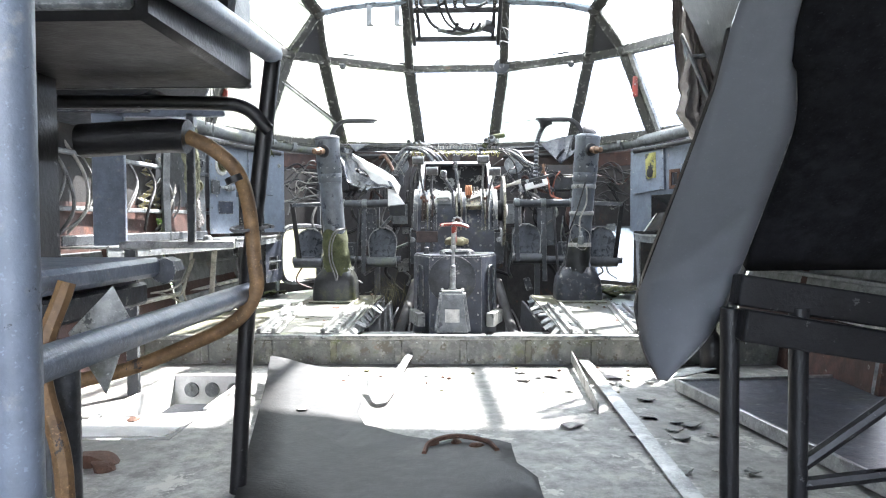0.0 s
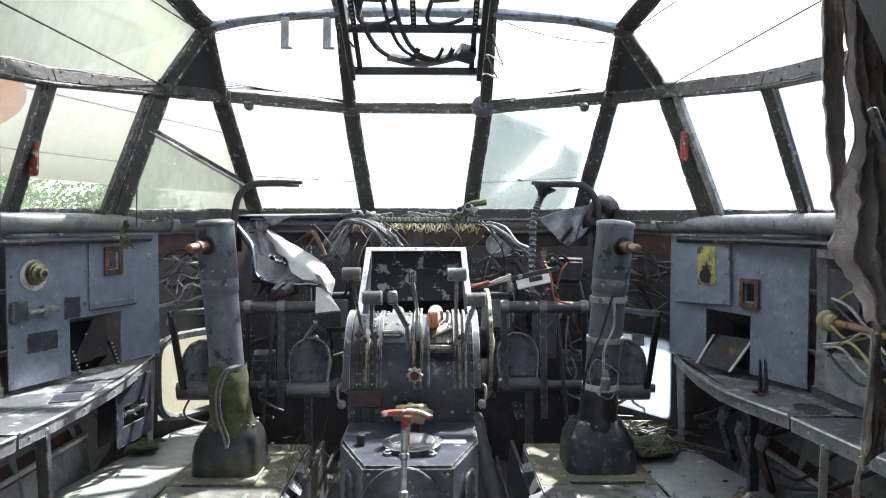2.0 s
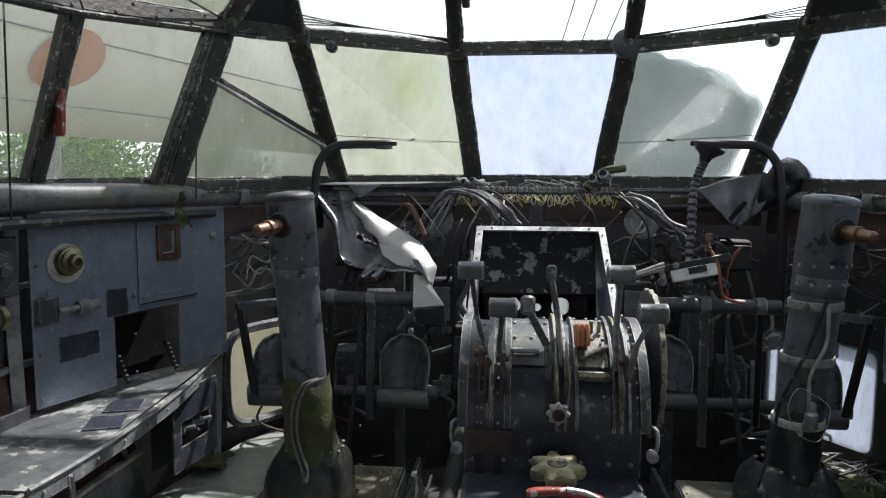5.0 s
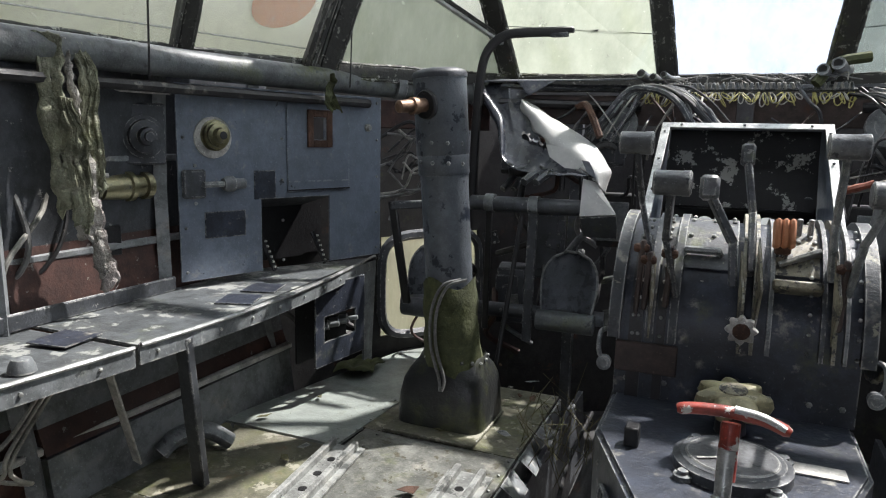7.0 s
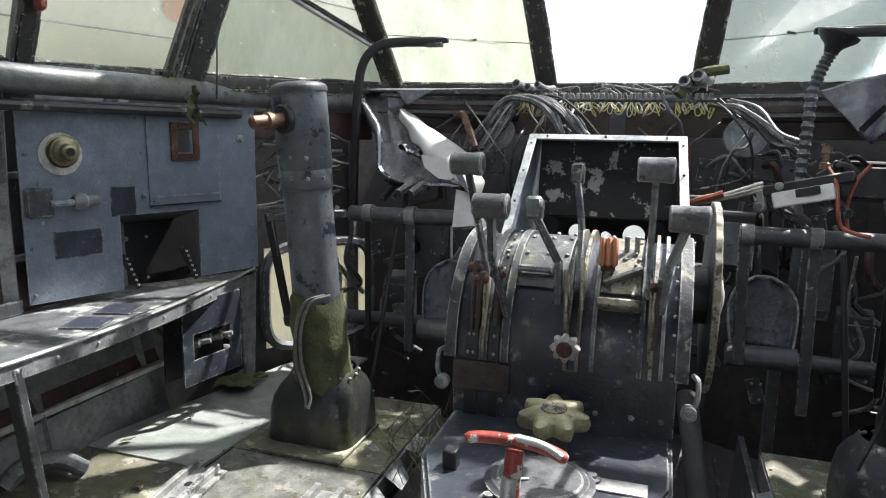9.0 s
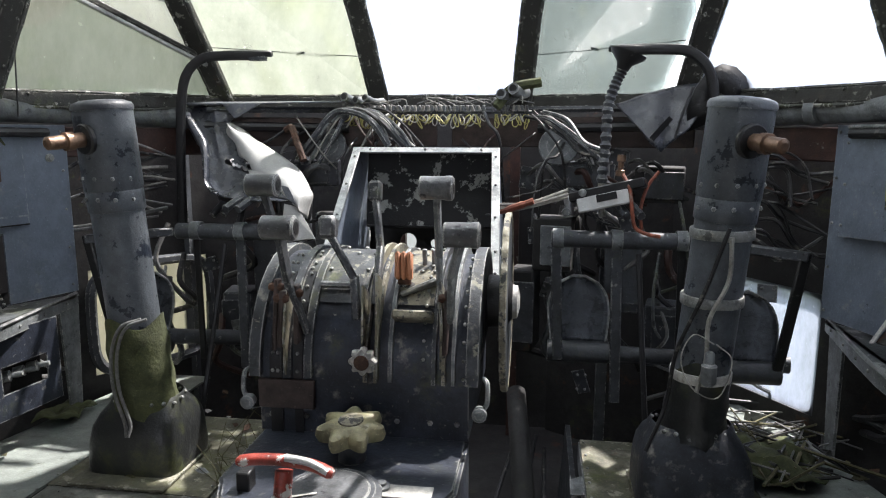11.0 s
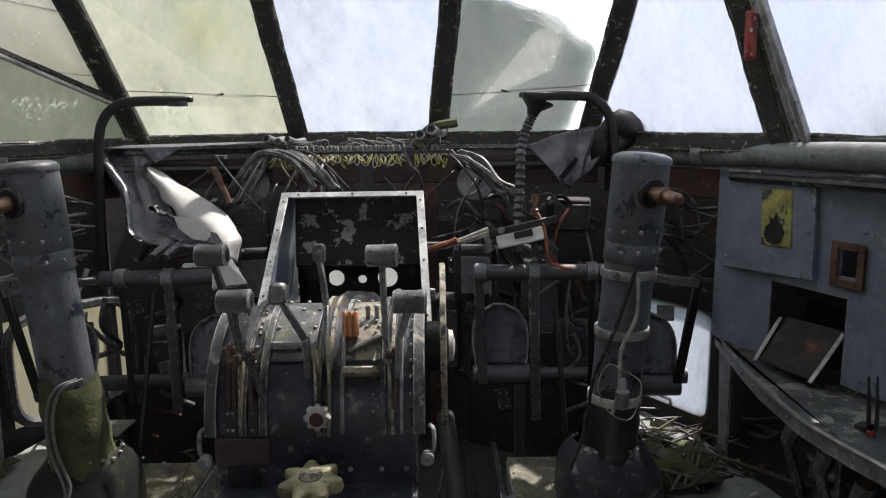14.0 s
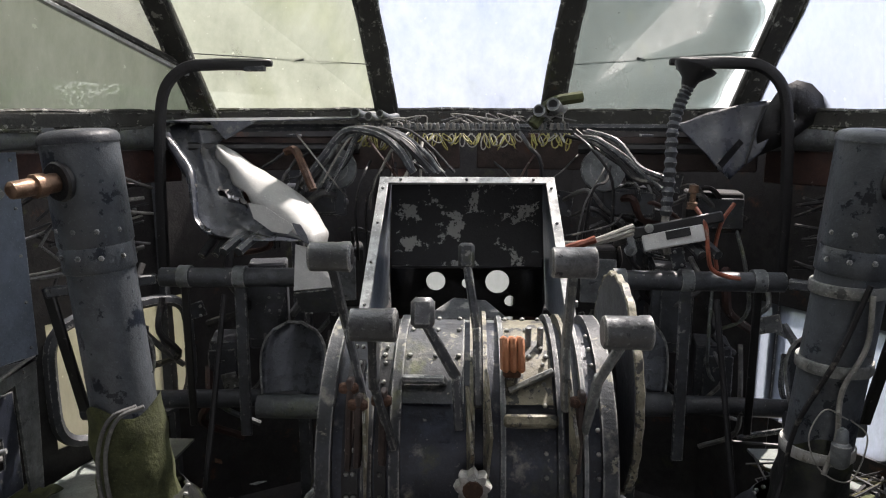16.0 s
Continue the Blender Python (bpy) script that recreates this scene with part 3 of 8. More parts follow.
# ---- canopy frame ----
def side_pts(s):
    return {
        "A1": Vector((X(s, 0.243), 3.40, 1.150)), "A0": Vector((X(s, 0.200), 3.625, 0.768)),
        "B1": Vector((X(s, 0.650), 3.205, 1.157)), "B0": Vector((X(s, 0.608), 3.495, 0.765)),
        "D1": Vector((X(s, 0.785), 3.045, 1.148)), "D0": Vector((X(s, 0.905), 2.988, 0.757)),
        "E1": Vector((X(s, 0.905), 2.640, 1.100)), "E0": Vector((X(s, 1.030), 2.660, 0.752)),
        "G1": Vector((X(s, 0.985), 2.050, 1.060)), "G0": Vector((X(s, 1.090), 2.050, 0.748)),
        "U": Vector((X(s, 0.650), 3.060, 1.345)), "T": Vector((X(s, 0.235), 3.105, 1.408)),
        "V": Vector((X(s, 0.745), 2.620, 1.480)), "W": Vector((X(s, 0.815), 2.18, 1.585)), "T2": Vector((X(s, 0.24), 2.18, 1.66)),
    }


canopy = thing("canopy_frame", "corroded dark canopy frame with flaking paint", "canopy frame", (C, 3.0, 0.76), kind="structure")
L, R = side_pts(-1), side_pts(1)


def mullion(name, p, q, w=0.036, h=0.03, mat=None, up=(0, -1, 0.2)):
    bm = B()
    n = max(2, int((Vector(q) - Vector(p)).length / 0.05))
    bar(bm, p, q, w, h, up, 0.004)
    ob = part(name, bm, mat or FRAME, canopy)
    d = (Vector(q) - Vector(p))
    side = d.normalized().cross(Vector(up)).normalized()
    u = side.cross(d.normalized())
    bm = B()
    k = max(4, int(d.length / 0.014))
    for e in (-1, 1):
        line = [wob(Vector(p) + d * (i / k) + side * e * w * 0.53 + u * h * 0.34, 15 + 4 * e, 0.0028) for i in range(k + 1)]
        tube(bm, line, [0.0042 + 0.0030 * abs(noise.noise(v * 33)) for v in line], 6)
    part("glazing_strip", bm, FRAME_EDGE, canopy)
    bm = B()
    studs(bm, [Vector(p) + d * ((k + 0.5) / n) + side * w * 0.3 * (1 if k % 2 else -1) + u * h * 0.5 for k in range(n)], 0.0042, u, 0.003)
    part("rivets", bm, FRAME, canopy, kind="stuff")
    return ob


for P, s in ((L, -1), (R, 1)):
    mullion("post", P["A0"], P["A1"], 0.046, 0.034)
    mullion("post", P["B0"], P["B1"], 0.046, 0.034)
    mullion("post", P["D0"], P["D1"], 0.044, 0.036, up=(-s, -0.6, 0.1))
    mullion("post", P["E0"], P["E1"], 0.034, 0.032, up=(-s, -0.2, 0.1))
    mullion("post", P["G0"], P["G1"], 0.050, 0.032, up=(-s, -0.2, 0.1))
    mullion("crossbar", P["A1"], P["B1"], 0.030, 0.034)
    mullion("crossbar", P["B1"], P["D1"], 0.038, 0.034, up=(-s, -1, 0.1))
    mullion("side_beam", P["D1"], P["E1"], 0.038, 0.036, up=(-s, -0.3, 0.3))
    mullion("side_beam", P["E1"], P["G1"], 0.040, 0.036, up=(-s, -0.2, 0.3))
    mullion("upper_post", P["B1"], P["U"], 0.040, 0.034)
    mullion("upper_post", P["D1"], P["U"], 0.036, 0.03, up=(-s, -0.5, 0.1))
    mullion("longeron", P["U"], P["V"], 0.046, 0.034, up=(-s * 0.5, -0.2, -1))
    mullion("longeron", P["V"], P["W"], 0.046, 0.034, up=(-s * 0.5, -0.2, -1))
    mullion("cap_post", P["A1"], P["T"], 0.034, 0.034)
    mullion("roof_bar", P["T"], P["T2"], 0.034, 0.030, up=(0, -0.2, -1))
    mullion("sill", P["A0"], P["B0"], 0.040, 0.030)
    mullion("sill", P["B0"], P["D0"], 0.034, 0.030, up=(-s, -1, 0.2))
    mullion("sill", P["D0"], P["E0"], 0.03, 0.030, up=(-s, -0.3, 0.5))
    mullion("sill", P["E0"], P["G0"], 0.03, 0.030, up=(-s, -0.1, 0.5))
    # arched upper frame of chipped pale paint
    arch = curve([P["U"], P["U"].lerp(P["T"], 0.4) + Vector((0, 0, 0.014)), P["T"] + Vector((0, 0, 0.0)), Vector((C, 3.115, 1.418))], 5)
    bm = B()
    for a, b in zip(arch, arch[1:]):
        bar(bm, a, b + (b - a) * 0.06, 0.030, 0.040, (0, -1, 0.25), 0.003)
    part("arch", bm, FRAME_BLUE, canopy, "chipped pale blue arch")
    bm = B()
    for a, b in zip(arch, arch[1:]):
        bar(bm, a + Vector((0, 0.02, 0.025)), b + (b - a) * 0.06 + Vector((0, 0.02, 0.025)), 0.014, 0.05, (0, -1, 0.25), 0.002)
    part("arch_lip", bm, FRAME, canopy)
    # dark gusset where three bars meet
    g = [P["B1"] + Vector((0, -0.012, 0)), P["D1"] + Vector((0, -0.012, 0)), P["U"] + Vector((0, -0.012, 0))]
    part("gusset", plate(B(), g if s > 0 else g[::-1], 0.005), BLACK, canopy)
    for key, r in (("A1", 0.030), ("B1", 0.030), ("D1", 0.030), ("U", 0.032)):
        bm = B()
        lathe(bm, P[key] + Vector((0, 0.0, 0)), (-s * 0.2, -1, 0.1), [(0, r * 1.15), (0.014, r * 1.1), (0.020, r * 0.8), (0.024, r * 0.3)], 9)
        part("joint_plate", bm, FRAME, canopy)
    # small round knob beneath the crossbar
    k = P["A1"].lerp(P["B1"], 0.78) + Vector((0, -0.02, -0.03))
    bm = B()
    lathe(bm, k, (0.1, -1, 0), [(0, 0.006), (0.01, 0.015), (0.028, 0.016), (0.034, 0.008)], 12)
    part("demister_knob", bm, GREY_DARK, canopy)
bm = mullion("crossbar", L["A1"], R["A1"], 0.028, 0.034)
mullion("sill", L["A0"], R["A0"], 0.040, 0.030)
bm = B()
lathe(bm, R["A1"] + Vector((-0.01, -0.015, 0.005)), (0, -1, 0.05), [(0, 0.040), (0.02, 0.040), (0.026, 0.034), (0.03, 0.012)], 18)
part("round_boss", bm, GREY_DARK, canopy, "round grey boss on the crossbar")
bm = B()
d0, d1 = L["D1"].lerp(L["D0"], 0.30), L["B0"].lerp(L["B1"], 0.28)
bar(bm, d0, d1, 0.014, 0.018, (1, -1, 0.3), 0.003)
part("diagonal_bar", bm, FRAME, canopy)
bm = B()
bar(bm, d0 + Vector((0.006, -0.010, -0.013)), d1 + Vector((0.006, -0.010, -0.013)), 0.008, 0.012, (1, -1, 0.3), 0.001)
part("diagonal_strip", bm, ALU, canopy, "bare metal glazing strip")
for P, s in ((L, -1), (R, 1)):
    p = P["D0"].lerp(P["D1"], 0.55) if s > 0 else P["E0"].lerp(P["E1"], 0.44) + Vector((0, 0.045, 0))
    q = P["E0"].lerp(P["E1"], 0.0)
    bm = B()
    bar(bm, p + Vector((-s * 0.022, -0.045, -0.05)), p + Vector((-s * 0.022, -0.040, 0.045)), 0.018, 0.026, (-s, -0.4, 0), 0.006)
    part("window_lock", bm, RED, canopy, "faded red sliding-window lock")
    bm = B()
    for e in (0.042, 0.068):
        bar(bm, P["D0"] + Vector((0.012 * s, -e, 0)), P["D1"] + Vector((0.012 * s, -e * 0.9, -0.012)), 0.012, 0.020, (-s, -0.5, 0), 0.002)
    part("sliding_window_track", bm, ALU_DULL if s > 0 else FRAME, canopy)

# ---- panes ----
def window(name, label, quads, mat):
    """A window with one acrylic pane for each outline."""
    win = thing(name, label, "window", quads[0][0], kind="structure")
    for q in quads:
        shadowless(part("pane", plate(B(), q, 0.003), mat, win))
    return win


out = Vector((0, 0.012, 0))
ctr = window("window_1", "milky flat centre windscreen pane", [[L["A0"] + out, R["A0"] + out, R["A1"] + out, L["A1"] + out]], GLASS_MILKY)
wl_ = window("window_2", "mossy green front windscreen pane", [[L["A0"] + out, L["A1"] + out, L["B1"] + out, L["B0"] + out]], GLASS_MOSSY)
wr_ = window("window_3", "windscreen pane with a large grey-green grime patch", [[R["A0"] + out, R["B0"] + out, R["B1"] + out, R["A1"] + out]], GLASS_CLEAR)


def on_pane(P, u, v, lift=0.006):
    a, b = P["A0"].lerp(P["B0"], u), P["A1"].lerp(P["B1"], u)
    return a.lerp(b, v) + Vector((0, 0.012 - lift, 0))


shape = [(0.04, 0.04), (0.80, 0.04), (0.88, 0.2), (0.93, 0.45), (0.90, 0.58), (0.80, 0.66), (0.66, 0.75), (0.5, 0.83), (0.3, 0.90), (0.04, 0.95)]
mid_u, mid_v = 0.40, 0.42
for k, f in enumerate((1.0, 0.965, 0.92, 0.86)):
    soft = curve([Vector((mid_u + (u - mid_u) * f, mid_v + (v - mid_v) * f, 0)) for u, v in shape + shape[:1]], 6)[:-1]
    soft = [(p.x + 0.012 * noise.noise((p.x * 9, p.y * 9, k)), p.y + 0.030 * noise.noise((p.x * 7, p.y * 7, 5 + k))) for p in soft]
    shadowless(part("grime_film", plate(B(), [on_pane(R, max(0.02, u), max(0.02, v), 0.005 + 0.002 * k) for u, v in soft], 0.0006), GRIME, wr_, "grey-green grime film"))
for P, w in ((L, wl_), (R, wr_)):
    bm = B()
    tube(bm, [on_pane(P, 0.06, 0.33, 0.007), on_pane(P, 0.95, 0.36, 0.007)], 0.0012, 5)
    part("wiper_wire", bm, WIRE_BLACK, w)
    bm = B()
    box(bm, on_pane(P, 0.42, 0.345, 0.008), (0.02, 0.004, 0.006))
    part("wire_clip", bm, GREY_DARK, w)
for P, s, tag in ((L, -1, ("window_4", "window_5", "window_6", "window_7")), (R, 1, ("window_8", "window_9", "window_10", "window_11"))):
    o = Vector((s * 0.010, 0.008, 0))
    if s < 0:
        window(tag[0], "quarter window with moss below its diagonal bar", [[P["B0"] + o, d1 + o, d0 + o, P["D0"] + o]], GLASS_MOSSY)
        window("window_12", "clear upper triangle of the quarter window", [[d1 + o, P["B1"] + o, P["D1"] + o, d0 + o]], GLASS_SIDE)
    else:
        window(tag[0], "milky quarter window", [[P["B0"] + o, P["B1"] + o, P["D1"] + o, P["D0"] + o]], GLASS_MILKY)
    window(tag[1], "soiled sliding side window", [[P["D0"] + o, P["D1"] + o, P["E1"] + o, P["E0"] + o], [P["E0"] + o, P["E1"] + o, P["G1"] + o, P["G0"] + o]], GLASS_SIDE if s < 0 else GLASS_MILKY)
    window(tag[2], "upper side window in a heavy frame", [[P["D1"] + o, P["U"] + o, P["V"] + o, P["E1"] + o], [P["E1"] + o, P["V"] + o, P["W"] + o, P["G1"] + o]], GLASS_MOSSY if s < 0 else GLASS_CLEAR)
    window(tag[3], "upper front and roof panes", [[P["A1"] + out, P["B1"] + out, P["U"] + out, P["T"] + out], [P["U"] + out, P["V"] + out, P["W"] + out, P["T2"] + out, P["T"] + out]], GLASS_CLEAR)
window("window_13", "upper centre and roof pane", [[L["A1"] + out, R["A1"] + out, R["T"] + out, L["T"] + out], [L["T"] + out, R["T"] + out, R["T2"] + out, L["T2"] + out]], GLASS_CLEAR)

# cables and pull cords strung across the canopy
def cord(p, q, sag, r, mat, name="cord", label="thin slack cable strung on the canopy frame"):
    pts = [Vector(p).lerp(Vector(q), t / 8) - Vector((0, 0, sag * 4 * (t / 8) * (1 - t / 8))) for t in range(9)]
    ob = part(name, tube(B(), pts, r, 5), mat)
    return tagged(ob, label, "cable")


for P, s in ((L, -1), (R, 1)):
    for k in range(4):
        cord(P["B1"] + Vector((-s * 0.02, -0.03, 0.02 + 0.008 * k)), P["A1"] + Vector((0, -0.03, 0.012 + 0.004 * k)), -0.012 + 0.006 * k, 0.0016, WIRE_BLACK)
    cord(P["U"] + Vector((s * 0.01, -0.03, -0.02)), (X(s, 0.80), 2.58, 1.385), 0.0, 0.0024, WIRE_BLACK)
    cord(P["D1"] + Vector((-s * 0.01, -0.03, 0.01)), (X(s, 0.90), 2.30, 1.225), 0.0, 0.0024, WIRE_BLACK)
    cord(P["T"] + Vector((0, -0.03, 0.0)), P["A1"] + Vector((0.01, -0.03, 0.02)), -0.005, 0.0018, WIRE_BLACK)
cord((-0.795, 3.03, 1.02), (-0.80, 3.02, 0.72), 0.0, 0.0018, WIRE_BLACK)
cord((-0.895, 2.52, 1.09), (-0.90, 2.515, 0.70), 0.0, 0.0020, WIRE_BLACK)
cord(R["T"] + Vector((0.0, -0.03, -0.02)), R["U"] + Vector((-0.06, -0.03, -0.05)), 0.02, 0.002, WIRE_BLACK)
cord(L["T"] + Vector((-0.05, -0.03, -0.02)), L["U"] + Vector((0.04, -0.03, -0.03)), 0.0, 0.0015, WIRE_BLACK)
for o in (-0.02, 0.03, 0.09):
    cord((C + 0.08 + o, 3.02, 1.19), (C + 0.075 + o * 1.1, 3.38, 1.155), 0.0, 0.0015, WIRE_BLACK)

# tubes along the window sills
for s in (-1, 1):
    duct = thing("sill_duct", "mossy grey hot-air duct along the window sill", "duct", (X(s, 0.95), 2.8, 0.72), group="sill ducts")
    path = [(X(s, 1.06), 1.7, 0.735), (X(s, 1.035), 2.3, 0.737), (X(s, 0.965), 2.75, 0.737), (X(s, 0.855), 3.10, 0.735), (X(s, 0.70), 3.34, 0.728), (X(s, 0.55), 3.45, 0.722)]
    part("duct_tube", tube(B(), curve(path, 8), 0.0275, 12), MOSS_TUBE if s < 0 else GREY, duct)
    part("lower_tube", tube(B(), curve([Vector(p) + Vector((-s * 0.012, -0.015, -0.048)) for p in path[:4]], 8), 0.010, 8), WIRE_BLACK, duct)
    for i, t in ((3, 0.3), (4, 0.2), (4, 0.5)):
        a, b = Vector(path[i]), Vector(path[i + 1])
        p, d = a.lerp(b, t), (b - a).normalized()
        part("clamp", tube(B(), [p - d * 0.012, p + d * 0.012], 0.0305, 12), GREY, duct)


# ---- control columns ----
def control_column(s, x_top, x_low, y, label):
    col = thing("control_column", label, "control column", (x_low, y, 0), group="control columns")
    top, low = Vector((x_top, y - 0.005, 0.742)), Vector((x_low, y + 0.01, 0.10))
    ax = (top - low).normalized()
    at = lambda z: low + ax * ((z - low.z) / ax.z)
    bm = B()
    lathe(bm, at(0.575), ax, [(0, 0.0525), (0.004, 0.0545), (0.150, 0.0545), (0.154, 0.0545)], 28)
    part("upper_tube", bm, COLUMN, col)
    bm = B()
    lathe(bm, at(0.728), ax, [(0, 0.0565), (0.008, 0.0565), (0.014, 0.053), (0.019, 0.040), (0.021, 0.012)], 28)
    part("cap", bm, BOOT if s < 0 else COLUMN, col)
    part("lower_tube", lathe(B(), at(0.10), ax, [(0, 0.0495), (0.478, 0.0495)], 28), COLUMN, col, "chipped blue-grey tube")
    bm = B()
    lathe(bm, at(0.535), ax, [(0, 0.0505), (0.003, 0.0530), (0.040, 0.0530), (0.043, 0.0505)], 28)
    part("collar", bm, COLUMN, col)
    # the bare wheel shaft that sticks out near the top
    base = at(0.674) + Vector((s * 0.008, -0.044, 0))
    d = Vector((s * 0.42, -1, -0.10)).normalized()
    bm = B()
    lathe(bm, base + d * 0.003, d, [(0, 0.030), (0.006, 0.030), (0.009, 0.027)], 18)
    part("shaft_flange", bm, BLACK, col)
    bm = B()
    lathe(bm, base, d, [(0, 0.0145), (0.030, 0.0145), (0.031, 0.0175), (0.046, 0.0175), (0.047, 0.013), (0.078, 0.0125), (0.081, 0.009), (0.082, 0.006)], 10)
    part("wheel_shaft", bm, COPPER, col, "rusty splined steering-wheel shaft")
    bm = B()
    studs(bm, [at(z) + Vector((0.054 * math.cos(a), 0.054 * math.sin(a), 0)) for z in (0.60, 0.56) for a in (-0.4, -1.0, -1.6, -2.2, -2.8)], 0.0045, (0, -1, 0))
    part("screws", bm, GREY, col, kind="stuff")
    # square moulded boot at the foot
    w, dp = (0.098, 0.088) if s < 0 else (0.104, 0.090)
    cx, cy = x_low - 0.012 * (1 if s < 0 else -0.6), y + 0.025
    bm = B()
    rings = []
    for z, f, rr in ((0.002, 1.0, 0.04), (0.03, 1.0, 0.04), (0.070, 0.975, 0.07), (0.100, 0.93, 0.14), (0.122, 0.85, 0.35), (0.136, 0.77, 0.7), (0.152, 0.72, 1.0), (0.154, 0.69, 1.0)):
        ring = []
        for k in range(24):
            a = 2 * math.pi * k / 24 + math.pi / 24
            ca, sa = math.cos(a), math.sin(a)
            e = 0.3 + 0.7 * rr
            px, py = math.copysign(abs(ca) ** e, ca), math.copysign(abs(sa) ** e, sa)
            ring.append(bm.verts.new((cx + w * f * px + (x_low - cx) * (1 - f) * 2, cy + dp * f * py, z)))
        rings.append(ring)
    for a, b in zip(rings, rings[1:]):
        for k in range(24):
            bm.faces.new((a[k], a[(k + 1) % 24], b[(k + 1) % 24], b[k])).smooth = True
    part("boot", bm, BOOT if s > 0 else COLUMN_LOW, col, "moulded dark grey column boot")
    bm = B()
    studs(bm, [(x_low + 0.069 * math.cos(a), cy - 0.006 + 0.064 * math.sin(a), 0.146 + 0.004 * math.sin(5 * a)) for a in [k * math.pi / 9 for k in range(18)]], 0.0045, (0, -0.8, 0.6), 0.004)
    part("boot_rivets", bm, ALU_DULL, col, kind="stuff")
    bm = B()
    box(bm, (cx, cy - 0.03, 0.005), (w * 2.06, dp * 2.3, 0.006), bevel=0.001)
    part("base_plate", bm, DECK_MOSSY, col)
    # canvas sleeve
    def sleeve(u, v):
        a = 2 * math.pi * u
        z = 0.125 + (0.19 if s < 0 else 0.15) * v + 0.012 * math.sin(3 * a + 1)
        r = (0.0585 if s < 0 else 0.0535) + 0.006 * (1 - v) ** 3 - 0.004 * max(0, 4 * v - 3) + 0.0022 * math.sin(9 * a + 5 * v) * (1 - v) + 0.0015 * math.sin(4 * a + 7 * v) * (1 - v * 0.5) + 0.0015 * math.sin(19 * v + 2 * a)
        p = at(z)
        return wob((p.x + r * math.cos(a), p.y + r * math.sin(a), z), 30, 0.0018)
    part("canvas_sleeve", cloth(B(), sleeve, 28, 14), CANVAS if s < 0 else COLUMN_LOW, col, "mossy green canvas sleeve")
    return col, at


colL, atL = control_column(-1, -0.523, -0.480, 2.905, "chipped blue-grey control column with mossy canvas sleeve")
colR, atR = control_column(1, 0.650, 0.602, 2.915, "blue-grey control column bound with straps and cable")
# loops of cable on the sleeve
for k, dx in ((0, 0.0), (1, 0.012)):
    pts = [atL(0.33) + Vector((0.048 + dx, -0.052, 0)), atL(0.315) + Vector((0.012 + dx, -0.068, 0)), atL(0.26) + Vector((-0.014 + dx, -0.070, 0)), atL(0.19) + Vector((-0.018 + dx, -0.074, 0)), atL(0.125) + Vector((0.000 + dx, -0.082, 0)), atL(0.10) + Vector((0.006 + dx * 0.3, -0.092, 0))]
    part("looped_cable", tube(B(), curve(pts), 0.0034, 7), WIRE_GREY, colL)
for z in (0.505, 0.385, 0.245):
    part("strap", lathe(B(), atR(z), (0, 0, 1), [(0, 0.0535), (0.002, 0.0545), (0.016, 0.0545), (0.018, 0.0535)], 28), ALU_DULL if z > 0.3 else PALE, colR, "pale cable strap")
part("taped_cable", tube(B(), curve([atR(0.515) + Vector((0.0, -0.062, 0)), atR(0.44) + Vector((0.006, -0.062, 0)), atR(0.37) + Vector((-0.016, -0.062, 0)), atR(0.30) + Vector((-0.012, -0.066, 0)), atR(0.24) + Vector((-0.02, -0.066, 0))]), 0.004, 7), WIRE_PALE, colR)
part("taped_cable", tube(B(), curve([atR(0.53) + Vector((-0.005, -0.060, 0)), atR(0.42) + Vector((-0.028, -0.055, 0)), atR(0.30) + Vector((-0.055, -0.03, 0)), atR(0.2) + Vector((-0.06, -0.03, 0)), atR(0.12) + Vector((-0.09, -0.06, 0))]), 0.004, 7), WIRE_BLACK, colR)
bm = B()
lathe(bm, atR(0.255) + Vector((-0.004, -0.072, 0)), (0, 0, 1), [(0, 0.008), (0.006, 0.0135), (0.036, 0.0135), (0.040, 0.009), (0.058, 0.008), (0.062, 0.004)], 14)
part("hanging_plug", bm, GREY, colR, "grey round plug tied to the column")
part("plug_wire", tube(B(), curve([atR(0.33) + Vector((-0.004, -0.07, 0)), atR(0.345) + Vector((-0.04, -0.07, 0)), atR(0.30) + Vector((-0.055, -0.07, 0)), atR(0.25) + Vector((-0.03, -0.075, 0)), atR(0.235) + Vector((0.015, -0.075, 0)), atR(0.30) + Vector((0.03, -0.07, 0)), atR(0.33) + Vector((0.0, -0.07, 0))]), 0.0012, 5), WIRE_PALE, colR)

# ---- centre pedestal with its quadrant ----
ped = thing("throttle_pedestal", "dark blue throttle pedestal with levers, worn and dusty", "pedestal", (C, 2.5, -0.10))
xl, xr = -0.103, 0.217
foot = [(xl, 2.62), (xl, 2.47), (-0.035, 2.30), (0.155, 2.30), (xr, 2.47), (xr, 2.62)]
bm = B()
lo = [bm.verts.new((x, y, -0.10)) for x, y in foot]
hi = [bm.verts.new((x, y, 0.236)) for x, y in foot]
bm.faces.new(hi)
for i in range(6):
    j = (i + 1) % 6
    bm.faces.new((lo[i], lo[j], hi[j], hi[i]))
bmesh.ops.bevel(bm, geom=[e for e in bm.edges if all(v in hi for v in e.verts)], offset=0.006, segments=2, affect="EDGES")
part("foot_box", bm, BLUE_DARK, ped)
bm = B()
studs(bm, [(x, 2.297, z) for x in (-0.022, 0.142) for z in (0.02, 0.10, 0.18, 0.22)] + [(xl + 0.005 + 0.063 * t, 2.46 - 0.157 * t, z) for t in (0.1, 0.9) for z in (0.05, 0.2)], 0.004)
part("screws", bm, ALU_DULL, ped, kind="stuff")
